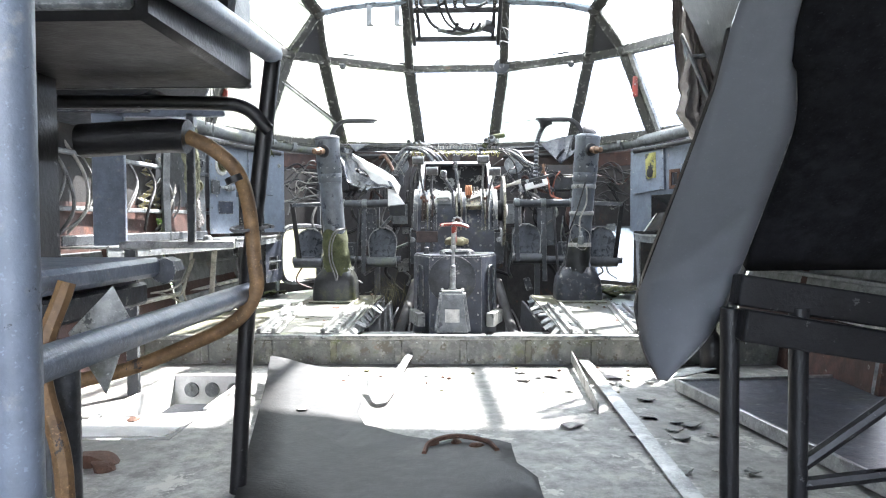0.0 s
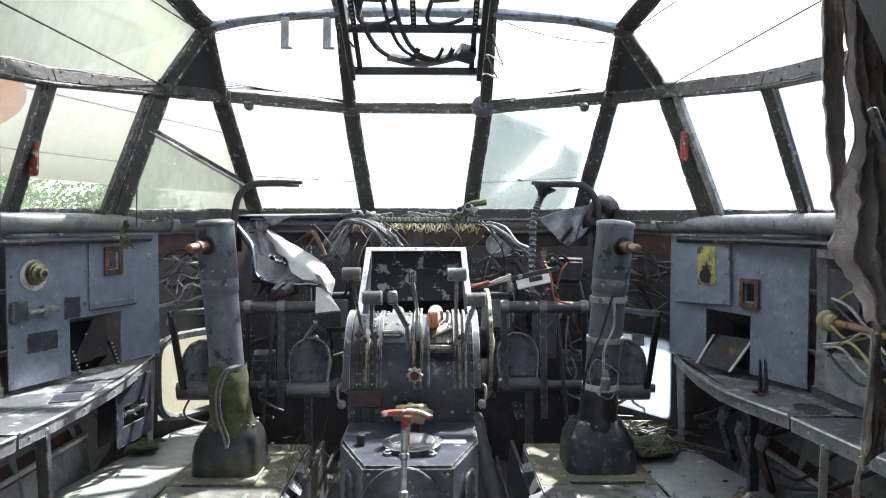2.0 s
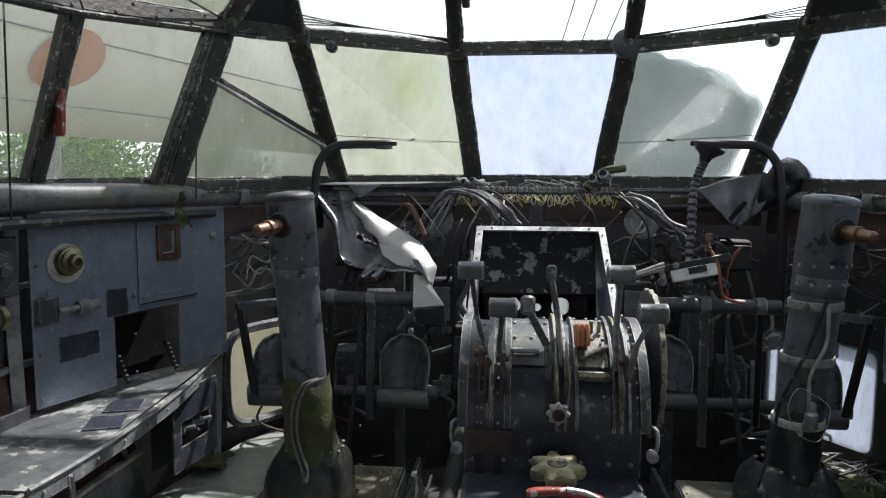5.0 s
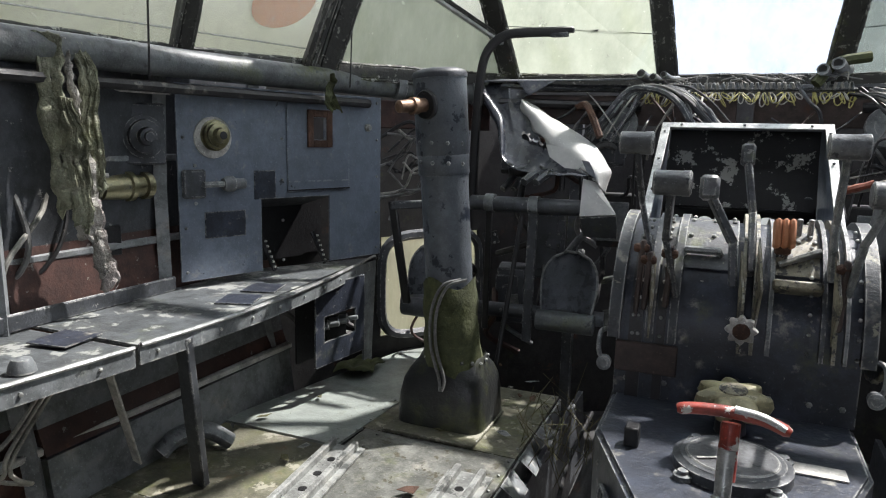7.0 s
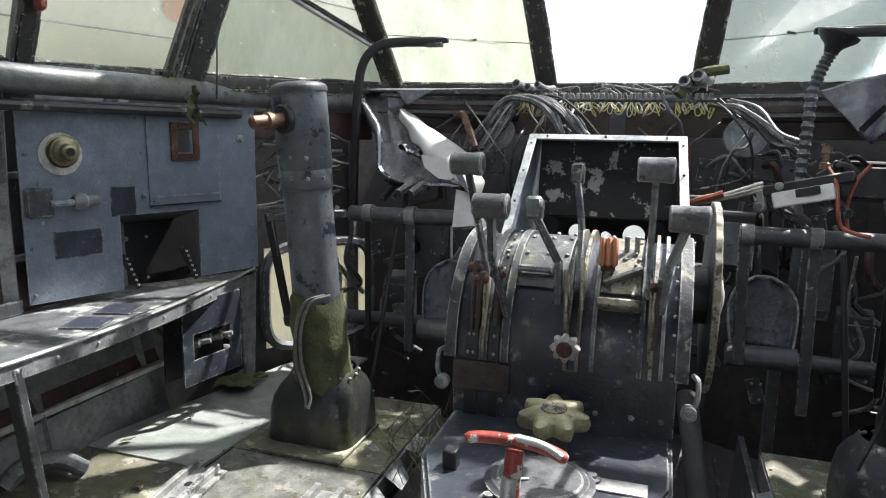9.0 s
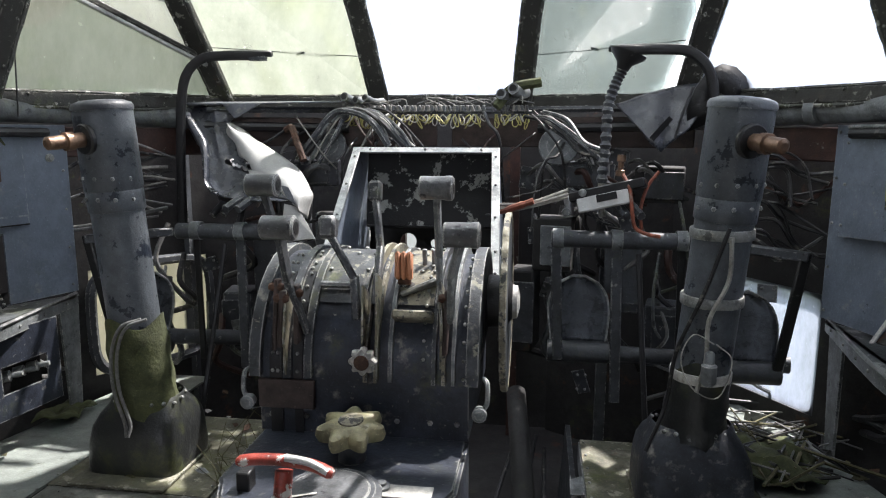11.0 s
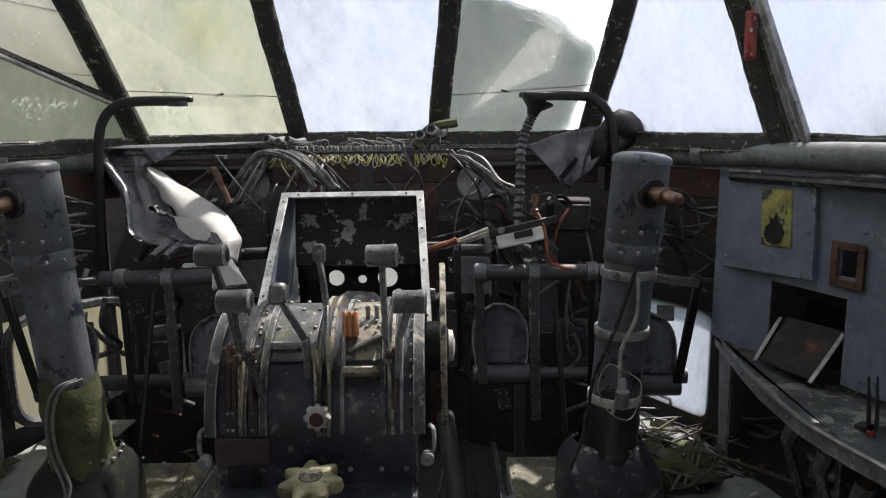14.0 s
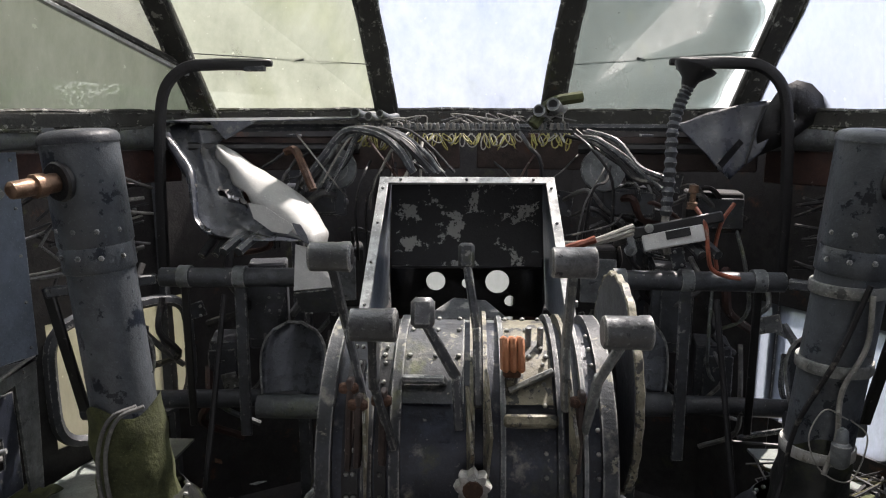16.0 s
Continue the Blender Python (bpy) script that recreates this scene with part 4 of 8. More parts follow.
for s in (-1, 1):
    mid = Vector((0.06 + s * 0.129, 2.385, 0.10))
    d = Vector((s * 0.065, 0.17, 0)).normalized()
    ring = [mid + d * 0.032 * math.copysign(abs(math.cos(a)) ** 0.5, math.cos(a)) + Vector((0, 0, 0.095)) * math.copysign(abs(math.sin(a)) ** 0.4, math.sin(a)) + Vector((s * 0.004, -0.003, 0)) for a in [k * math.pi / 12 for k in range(25)]]
    part("pressed_panel", tube(B(), ring, 0.004, 6, caps=False), BLUE_DARK, ped)
    part("foot_bracket", bar(B(), (0.06 + s * 0.125, 2.30, 0.0), (0.06 + s * 0.165, 2.44, 0.0), 0.03, 0.05), ALU_DULL, ped)
bm = B()
lathe(bm, (0.048, 2.300, 0.150), (0, -1, 0), [(0, 0.087), (0.010, 0.087), (0.014, 0.082), (0.016, 0.02)], 36)
part("round_cover", bm, GREY_DARK, ped, "round grey access cover")
# quadrant drum: a rounded housing
cy, cz, rd = 2.775, 0.325, 0.162
prof = [(2.613, 0.236), (2.613, 0.325)] + [(cy + rd * math.cos(a), cz + rd * math.sin(a)) for a in [math.pi - k * math.pi / 18 for k in range(1, 18)]] + [(cy + rd, 0.236)]


def housing(name, x0, x1, grow, mat, label="", lo=0, hi=None):
    bm = B()
    ps = []
    for y, z in prof[lo:hi]:
        v = Vector((0, y - cy, max(z, cz) - cz))
        v = v.normalized() if v.length else v
        ps.append((y + v.y * grow, z + v.z * grow))
    a = [bm.verts.new((x0, y, z)) for y, z in ps]
    b = [bm.verts.new((x1, y, z)) for y, z in ps]
    for i in range(len(ps) - 1):
        bm.faces.new((a[i], a[i + 1], b[i + 1], b[i])).smooth = True
    bm.faces.new(a)
    bm.faces.new(b[::-1])
    return part(name, bm, mat, ped, label)


housing("housing", xl, xr, 0.0, BLUE_DARK)
for x0, x1, g, m in ((xl - 0.012, xl + 0.006, 0.012, BLUE_WORN), (xr - 0.004, xr + 0.014, 0.012, BLUE_WORN), (-0.062, -0.050, 0.010, GREY_DARK), (-0.030, -0.018, 0.010, BLUE_WORN), (0.062, 0.068, 0.016, CREAM_RIM),
                     (0.078, 0.083, 0.016, CREAM_RIM), (0.098, 0.104, 0.010, GREY), (0.163, 0.169, 0.013, GREY_DARK), (0.178, 0.183, 0.013, CREAM_RIM), (0.192, 0.197, 0.012, GREY)):
    housing("sector_ring", x0, x1, g, m, lo=1, hi=-2)
for x0, x1 in ((-0.05, 0.055), (0.105, 0.160)):
    housing("top_cover", x0, x1, 0.004, CREAM_RIM if x0 > 0 else BLUE_WORN, "paint-worn top cover", lo=5, hi=13)
housing("left_strap", -0.085, -0.066, 0.005, BLACK, lo=0, hi=8)
housing("left_strap", -0.047, -0.034, 0.005, BLACK, lo=0, hi=8)
bm = B()
for x in (-0.0795, -0.0715, -0.041, 0.15, 0.209, -0.104):
    studs(bm, [(x, cy + (rd + 0.006) * math.cos(a), cz + (rd + 0.006) * math.sin(a)) for a in [math.pi - 0.05 - k * 0.16 for k in range(9)]], 0.0030, (0, -0.8, 0.6))
studs(bm, [(x, 2.611, 0.262) for x in (-0.085, -0.03, 0.02, 0.11, 0.16, 0.20)], 0.0045)
for x in (-0.043, -0.012, 0.020, 0.048, 0.110, 0.134, 0.155):
    studs(bm, [(x, cy + (rd + 0.005) * math.cos(a), cz + (rd + 0.005) * math.sin(a)) for a in (2.05, 1.72, 1.40)], 0.0036, (0, -0.4, 0.9), 0.003)
part("rivets", bm, ALU_DULL, ped, kind="stuff")
for x, y0, z0, y1, z1 in ((-0.078, 2.632, 0.36, 2.640, 0.47), (-0.066, 2.622, 0.37, 2.628, 0.455), (-0.036, 2.612, 0.38, 2.606, 0.47), (0.182, 2.618, 0.37, 2.622, 0.465)):
    link = part("lever_link", bar(B(), (x, y0 - 0.012, z0), (x + 0.004, y1 - 0.012, z1), 0.008, 0.016, (0, -1, 0.3), 0.002), BROWNED, ped, "rusty lever link")
    part("link_bolt", lathe(B(), (x - 0.009, y1 - 0.014, z1 - 0.012), (1, 0, 0), [(0, 0.005), (0.004, 0.007), (0.018, 0.007), (0.022, 0.004)], 8), RUST, link)
part("rust_plate", box(B(), (-0.058, 2.606, 0.298), (0.088, 0.006, 0.046), bevel=0.002), BROWNED, ped, "browned front plate")
bm = B()
box(bm, (0.132, 2.632, 0.418), (0.062, 0.030, 0.014), (-30, 0, 0), 0.003)
part("friction_bracket", bm, CREAM_RIM, ped)
bm = B()
box(bm, (0.135, 2.668, 0.452), (0.058, 0.022, 0.006), (-40, -22, 12), 0.001)
part("loose_plate", bm, ALU_DULL, ped)
part("front_tube", tube(B(), [(-0.018, 2.672, 0.446), (-0.016, 2.662, 0.456), (0.030, 2.662, 0.456), (0.032, 2.672, 0.446)], 0.006, 8), GREY, ped)
# rosette knob
bm = B()
ring = []
for dy, f in ((0.0, 0.4), (0.004, 0.9), (0.014, 1.0), (0.022, 0.9), (0.024, 0.5)):
    ring.append([bm.verts.new((0.066 + (0.019 + 0.0028 * math.cos(8 * a)) * f * math.cos(a), 2.612 - dy - 0.012, 0.362 + (0.019 + 0.0028 * math.cos(8 * a)) * f * math.sin(a))) for a in [k * 2 * math.pi / 48 for k in range(48)]])
for a, b in zip(ring, ring[1:]):
    for k in range(48):
        bm.faces.new((a[k], a[(k + 1) % 48], b[(k + 1) % 48], b[k])).smooth = True
bm.faces.new(ring[-1])
knob = part("friction_knob", bm, PALE, ped, "pale scalloped friction knob")
part("knob_centre", lathe(B(), (0.066, 2.578, 0.362), (0, -1, 0), [(0, 0.012), (0.003, 0.011)], 14), RUST, knob)
# catches at the lower corners
for s, x in ((-1, -0.118), (1, 0.236)):
    bm = B()
    tube(bm, curve([(x + s * 0.002, 2.625, 0.330), (x + s * 0.008, 2.612, 0.326), (x + s * 0.008, 2.606, 0.300), (x, 2.605, 0.288), (x - s * 0.008, 2.606, 0.288)]), 0.0038, 7)
    c = part("catch", bm, GREY, ped)
    part("catch_knob", lathe(B(), (x - s * 0.002, 2.606, 0.286), (0, -1, 0), [(0, 0.010), (0.014, 0.011), (0.016, 0.006)], 12), GREY, c)
# levers
def lever(foot_p, bend_p, top_p, grip, mat=GREY_DARK, w=0.009, tall=0.018):
    bm = B()
    pts = [Vector(foot_p), Vector(bend_p), Vector(top_p)]
    for a, b in zip(pts, pts[1:]):
        bar(bm, a, b + (b - a).normalized() * 0.005, w, tall, (0, -1, 0.6), 0.002)
    lv = part("lever", bm, mat, ped)
    t = Vector(top_p)
    if grip == "round":
        bm = B()
        lathe(bm, t + Vector((-0.024, 0, 0.004)), (1, 0, 0), [(0, 0.014), (0.002, 0.0165), (0.036, 0.0165), (0.037, 0.0172), (0.046, 0.0172), (0.048, 0.014)], 18)
        part("grip", bm, GRIP, lv, "worn round lever grip")
        part("grip_hole", lathe(B(), t + Vector((0.0235, 0, 0.004)), (1, 0, 0), [(0, 0.009), (0.0012, 0.009)], 12), BLACK, lv)
    elif grip == "pale":
        part("grip", box(B(), t + Vector((0, 0, 0.006)), (0.026, 0.024, 0.034), (-14, 0, 0), 0.005), GRIP, lv, "square grey lever grip")
    else:
        part("grip", box(B(), t + Vector((0, 0, 0.006)), (0.020, 0.022, 0.032), (-12, 0, 0), 0.004), GREY_DARK, lv, "square dark lever grip")
    return lv


lever((-0.055, 2.645, 0.405), (-0.084, 2.665, 0.52), (-0.094, 2.632, 0.606), "round", GREY_DARK)
lever((-0.024, 2.610, 0.395), (-0.040, 2.580, 0.48), (-0.034, 2.538, 0.556), "round", GREY_DARK)
lever((0.050, 2.618, 0.415), (0.046, 2.622, 0.475), (0.010, 2.616, 0.545), "pale", GREY_DARK, 0.011, 0.02)
lever((0.072, 2.64, 0.430), (0.070, 2.690, 0.51), (0.057, 2.715, 0.590), "dark", GREY_DARK, 0.010, 0.02)
lever((0.172, 2.640, 0.430), (0.170, 2.635, 0.51), (0.171, 2.603, 0.607), "round", GREY)
lever((0.190, 2.610, 0.420), (0.196, 2.575, 0.49), (0.214, 2.535, 0.552), "round", GREY)
for x0, z0 in ((-0.058, 0.39), (0.060, 0.40), (0.081, 0.42), (0.175, 0.41)):
    bm = B()
    q = [(x0, 2.600, z0 - 0.06), (x0 + 0.004, 2.585, z0), (x0 - 0.003, 2.62, z0 + 0.065), (x0, 2.64, z0 + 0.05)]
    plate(bm, q, 0.003)
    part("bent_sector", bm, CREAM_RIM, ped)
bm = B()
for e in (-0.009, 0, 0.009):
    box(bm, (0.112 + e, 2.664, 0.488), (0.0085, 0.026, 0.042), (-15, 0, 6), 0.003)
conn = part("red_lever_cap", bm, ORANGE, ped, "weathered orange lever cap")
part("cap_foot", box(B(), (0.112, 2.668, 0.464), (0.020, 0.018, 0.012), (-15, 0, 6), 0.002), RUST, conn)
part("cap_stem", tube(B(), [(0.112, 2.672, 0.475), (0.105, 2.68, 0.43)], 0.006, 8), GREY_DARK, ped)
for x in (0.135, 0.15):
    part("pin", lathe(B(), (x, 2.72, 0.47), (0, -0.1, 1), [(0, 0.004), (0.035, 0.004), (0.036, 0.002)], 8), GREY, ped)
# trim wheel at the side
bm = B()
rim = []
for dx, f in ((-0.004, 0.955), (-0.0055, 0.985), (-0.004, 1.0), (0.004, 1.0), (0.0055, 0.985), (0.004, 0.955)):
    rim.append([bm.verts.new((0.262 + dx, 2.80 + (0.150 + 0.0022 * math.cos(24 * a) + 0.0014 * math.sin(7 * a)) * f * math.cos(a), 0.405 + (0.150 + 0.0022 * math.cos(24 * a) + 0.0014 * math.sin(7 * a)) * f * math.sin(a))) for a in [k * 2 * math.pi / 96 for k in range(96)]])
for a, b in zip(rim, rim[1:]):
    for k in range(96):
        bm.faces.new((a[k], a[(k + 1) % 96], b[(k + 1) % 96], b[k]))
wheel = part("trim_wheel", bm, CREAM_RIM, ped, "cream notched trim wheel rim")
part("wheel_disc", lathe(B(), (0.257, 2.80, 0.405), (1, 0, 0), [(0, 0.146), (0.008, 0.146)], 40), GREY_DARK, wheel)
part("wheel_hub", lathe(B(), (0.222, 2.80, 0.405), (1, 0, 0), [(0, 0.045), (0.034, 0.045), (0.050, 0.030), (0.056, 0.012)], 20), BLACK, wheel)
part("hub_cap", lathe(B(), (0.270, 2.80, 0.405), (1, 0, 0), [(0, 0.03), (0.010, 0.028), (0.014, 0.01)], 16), PALE, wheel)
# dial with the star handle
bm = B()
lathe(bm, (0.064, 2.42, 0.236), (0, 0, 1), [(0, 0.066), (0.012, 0.066), (0.014, 0.060), (0.016, 0.058), (0.017, 0.02)], 36)
dial = part("trim_dial", bm, GREY_DARK, ped, "round trim dial under scratched glass")
part("dial_glass", lathe(B(), (0.064, 2.42, 0.2525), (0, 0, 1), [(0, 0.052), (0.0015, 0.050)], 30), GRIP, dial)
part("pointer", box(B(), (0.040, 2.40, 0.2555), (0.03, 0.004, 0.001), (0, 0, 25)), PALE, dial)
for a in (0.6, 2.2, 3.9, 5.4):
    part("lug", lathe(B(), (0.064 + 0.07 * math.cos(a), 2.42 + 0.07 * math.sin(a), 0.236), (0, 0, 1), [(0, 0.011), (0.006, 0.011), (0.007, 0.006), (0.011, 0.006)], 10), GREY, dial)
part("star_stem", lathe(B(), (0.062, 2.535, 0.236), (0, 0, 1), [(0, 0.02), (0.035, 0.018)], 14), GREY_DARK, ped)
bm = B()
ring = []
for dz, f in ((0.0, 0.55), (0.003, 0.93), (0.012, 1.0), (0.022, 0.95), (0.027, 0.72), (0.0275, 0.40)):
    ring.append([bm.verts.new(Vector((0.062, 2.535, 0.268)) + Euler((radians(8), 0, 0)).to_matrix() @ Vector(((0.042 + 0.008 * math.cos(7 * a + 0.6)) * f * math.cos(a), (0.042 + 0.008 * math.cos(7 * a + 0.6)) * f * math.sin(a), dz))) for a in [k * 2 * math.pi / 70 for k in range(70)]])
for a, b in zip(ring, ring[1:]):
    for k in range(70):
        bm.faces.new((a[k], a[(k + 1) % 70], b[(k + 1) % 70], b[k])).smooth = True
bm.faces.new(ring[-1])
star = part("star_handle", bm, CREAM, ped, "chipped cream star-shaped trim handle")
part("handle_cap", lathe(B(), (0.062, 2.532, 0.295), (0, -0.13, 1), [(0, 0.018), (0.002, 0.017), (0.0022, 0.004)], 20), CREAM_RIM, star)
part("switch_block", box(B(), (-0.052, 2.44, 0.248), (0.018, 0.022, 0.026), bevel=0.002), BLACK, ped)
part("placard", box(B(), (0.150, 2.455, 0.2375), (0.075, 0.03, 0.002)), PALE, ped)

# ---- hand pump in front of the pedestal ----
pump = thing("hand_pump", "hand pump with red T handle on a tapered grey base", "hand pump", (0.05, 2.22, -0.03))
bm = B()
for z0, z1, w0, w1, m in ((-0.03, 0.118, 0.064, 0.045, 0),):
    vs = [[bm.verts.new((0.050 + sx * w, 2.215 + sy * w * 0.85, z)) for sx, sy in ((-1, -1), (1, -1), (1, 1), (-1, 1))] for z, w in ((z0, w0), (z1, w1))]
    for k in range(4):
        bm.faces.new((vs[0][k], vs[0][(k + 1) % 4], vs[1][(k + 1) % 4], vs[1][k]))
    bm.faces.new(vs[1])
    bm.faces.new(vs[0][::-1])
bmesh.ops.bevel(bm, geom=list(bm.edges), offset=0.010, segments=3, affect="EDGES")
part("tapered_base", bm, GREY, pump)
part("base_sheet", box(B(), (0.048, 2.085, -0.036), (0.235, 0.24, 0.008), bevel=0.002), ALU, pump, "bright dented aluminium sheet")
part("base_placard", box(B(), (0.050, 2.159, 0.035), (0.050, 0.003, 0.045), (-8, 0, 0)), PALE, pump)
bm = B()
studs(bm, [(0.050 + sx * 0.036, 2.215 + sy * 0.030, 0.119) for sx in (-1, 1) for sy in (-1, 1)], 0.006, (0, 0, 1), 0.004)
part("bolts", bm, ALU_DULL, pump, kind="stuff")
bm = B()
lathe(bm, (0.050, 2.235, 0.118), (0.02, 0.28, 1), [(0, 0.016), (0.004, 0.016), (0.005, 0.011), (0.085, 0.010), (0.088, 0.006), (0.145, 0.006), (0.147, 0.0105), (0.158, 0.0105), (0.160, 0.008), (0.205, 0.0085)], 14)
part("rod", bm, ALU, pump)
part("rod_top", lathe(B(), (0.0545, 2.287, 0.285), (0.02, 0.28, 1), [(0, 0.0095), (0.056, 0.0095)], 12), RED, pump)
bm = B()
tube(bm, curve([(0.004, 2.302, 0.345), (0.024, 2.304, 0.348), (0.056, 2.304, 0.349), (0.086, 2.303, 0.346), (0.109, 2.300, 0.339)], 5), [0.005] + [0.0075] * 19 + [0.005], 12, 0.8)
part("t_handle", bm, RED, pump, "worn red T handle with bare ends")
bm = B()
tube(bm, curve([(0.058, 2.3015, 0.3535), (0.084, 2.3005, 0.3500), (0.104, 2.298, 0.3415)], 5), 0.0052, 10, 0.8)
part("bare_grip", bm, ALU, pump, "rubbed bare metal half of the handle")

# ---- empty instrument box ----
ib = thing("instrument_box", "empty black instrument box with a bare metal rim", "instrument box", (C, 3.1, 0.38))
tl, tr, bl, br = Vector((-0.104, 3.205, 0.648)), Vector((0.214, 3.205, 0.648)), Vector((-0.118, 2.950, 0.405)), Vector((0.232, 2.950, 0.405))
for a, b in ((tl, bl), (tr, br)):
    bar_ = bar(B(), a, b, 0.018, 0.006, (0, -1, 1), 0.001)
    part("rim", bar_, ALU, ib, "bare aluminium rim")
part("rim", bar(B(), tl - Vector((0.009, 0, 0)), tr + Vector((0.009, 0, 0)), 0.016, 0.006, (0, -1, 1), 0.001), ALU, ib)
for a, b in ((tl, bl), (tr, br)):
    q = [a, b, Vector((b.x, 3.36, 0.36)), Vector((a.x, 3.33, 0.64))]
    part("side_wall", plate(B(), q, 0.003), BLUE, ib)
part("back_panel", plate(B(), [(-0.100, 3.300, 0.640), (0.210, 3.300, 0.640), (0.208, 3.262, 0.468), (-0.098, 3.262, 0.468)], 0.003), BLACK_CHIPPED, ib, "black panel with flaked white paint")
part("top_sheet", plate(B(), [(-0.104, 3.205, 0.646), (0.214, 3.205, 0.646), (0.212, 3.33, 0.643), (-0.102, 3.33, 0.643)], 0.003), BLUE, ib)
part("back_lip", bar(B(), (-0.098, 3.258, 0.467), (0.208, 3.258, 0.467), 0.008, 0.006), BLACK, ib)
bm = B()
es = []
loops = [[(-0.11, 0.47), (0.22, 0.47), (0.22, 0.34), (-0.11, 0.34)]]
for x, z, r in ((-0.012, 0.418, 0.021), (0.122, 0.418, 0.026), (0.056, 0.414, 0.011), (0.150, 0.375, 0.012)):
    loops.append([(x + r * math.cos(k * math.pi / 10), z + r * math.sin(k * math.pi / 10)) for k in range(20)])
for loop in loops:
    vs = [bm.verts.new((x, 3.345, z)) for x, z in loop]
    es += [bm.edges.new((vs[i], vs[(i + 1) % len(vs)])) for i in range(len(vs))]
bmesh.ops.triangle_fill(bm, edges=es, use_beauty=True)
thicken(part("inner_back", bm, BLACK, ib, "black panel with round instrument holes"), 0.003)
part("angled_plate", plate(B(), [(-0.03, 3.20, 0.375), (0.14, 3.20, 0.375), (0.095, 3.25, 0.40), (0.03, 3.25, 0.405)], 0.003), GREY, ib)
for x, z in ((-0.085, 0.49), (0.195, 0.49)):
    part("pot_cap", lathe(B(), (x, 3.268, z), (0, -1, 0.2), [(0, 0.012), (0.004, 0.011)], 12), GREY_DARK, ib)
bm = B()
studs(bm, [a.lerp(b, t) + Vector((0, -0.003, 0.003)) for a, b in ((tl, bl), (tr, br)) for t in (0.06, 0.3, 0.55, 0.8, 0.95)] + [tl.lerp(tr, t) + Vector((0, -0.003, 0.003)) for t in (0.1, 0.5, 0.9)], 0.003, (0, -1, 1))
part("rim_screws", bm, GREY_DARK, ib, kind="stuff")
for k in range(3):
    part("side_stud", lathe(B(), (0.236, 3.04 + 0.05 * k, 0.45 - 0.02 * k), (1, 0, 0), [(0, 0.008), (0.012, 0.006)], 8), GREY, ib)

# ---- side panels, shelves ----
def side_panel(s):
    """The upright equipment panel above the side shelf; u runs from its aft edge forward."""
    p0, p1 = Vector((X(s, 1.018), 2.635, 0.312)), Vector((X(s, 0.838), 3.137, 0.312))
    d = (p1 - p0).normalized()
    n = Vector((-s, 0, 0)) + d * s * d.x
    n.normalize()
    m = Matrix((d, -n, Vector((0, 0, 1)))).transposed().to_4x4()
    m.translation = p0
    return m, (p1 - p0).length


mL, wid = side_panel(-1)
pl = thing("side_console", "chipped blue-grey equipment panel with dial and hatch", "equipment panel", mL.translation, group="side panels")
hgt = 0.392
part("face", holed(B(), mL, wid, hgt, [(0.186, 0.372, 0.0, 0.158), (0.322, 0.358, 0.287, 0.337)], 0.004), BLUE, pl)
Lp = lambda u, z, o=0.0: mL @ Vector((u, -o, z - 0.312))


def on_panel(m, u0, u1, z0, z1, th, bevel=0.001, tilt=0):
    bm = B()
    return box(bm, ((u0 + u1) / 2, -th / 2 - 0.0005, (z0 + z1) / 2 - 0.312), (u1 - u0, th, z1 - z0), (0, tilt, 0), bevel, m)


def ring_plate(m, u, z, w, h, lip, th):
    bm = B()
    for a in ((u - w / 2 - lip / 2, z, lip, h + 2 * lip), (u + w / 2 + lip / 2, z, lip, h + 2 * lip), (u, z - h / 2 - lip / 2, w, lip), (u, z + h / 2 + lip / 2, w, lip)):
        box(bm, (a[0], -th / 2 - 0.0045, a[1] - 0.312), (a[2], th, a[3]), (0, 0, 0), 0.0012, m)
    return bm


part("hatch", holed(B(), mL @ Matrix.Translation((0.252, -0.0045, 0.171)), 0.176, 0.203, [(0.070, 0.106, 0.116, 0.166)], 0.004), BLUE, pl)
part("hatch_hole_frame", ring_plate(mL, 0.340, 0.624, 0.038, 0.052, 0.016, 0.005), RUST, pl, "rusted frame round the hole")
for z in (0.486, 0.505):
    part("hatch_edge", bar(B(), Lp(0.252, z, 0.006), Lp(0.428, z, 0.006), 0.002, 0.003, (0, 0, 1), 0), BLACK if z < 0.5 else BLUE, pl)
part("data_plate", on_panel(mL, 0.052, 0.146, 0.395, 0.450, 0.002), BLUE_DARK, pl, "dark blue data plate")
part("data_plate", on_panel(mL, 0.168, 0.222, 0.470, 0.532, 0.002), BLUE_DARK, pl)
bm = B()
dn = -(mL.to_3x3() @ Vector((0, 1, 0)))
lathe(bm, Lp(0.080, 0.605), dn, [(0, 0.036), (0.002, 0.036), (0.003, 0.028), (0.012, 0.028), (0.014, 0.024), (0.020, 0.024), (0.022, 0.016), (0.034, 0.014), (0.036, 0.008)], 24)
sw = part("rotary_switch", bm, BRASS, pl, "brass-coloured rotary switch on a pale ring")
part("switch_ring", lathe(B(), Lp(0.076, 0.600), dn, [(0, 0.042), (0.0025, 0.041)], 24), PALE, sw)
part("switch_bore", lathe(B(), Lp(0.080, 0.605) + dn * 0.0345, dn, [(0, 0.009), (0.002, 0.008)], 12), BLACK, sw)
part("side_screw", lathe(B(), Lp(0.49, 0.63), dn, [(0, 0.010), (0.003, 0.010), (0.006, 0.006), (0.010, 0.006)], 10), ALU_DULL, pl)
for u, z in ((0.03, 0.545), (0.03, 0.47)):
    part("block_screw", lathe(B(), Lp(u, z, 0.010), dn, [(0, 0.004), (0.002, 0.0035)], 8), ALU, pl)
bm = B()
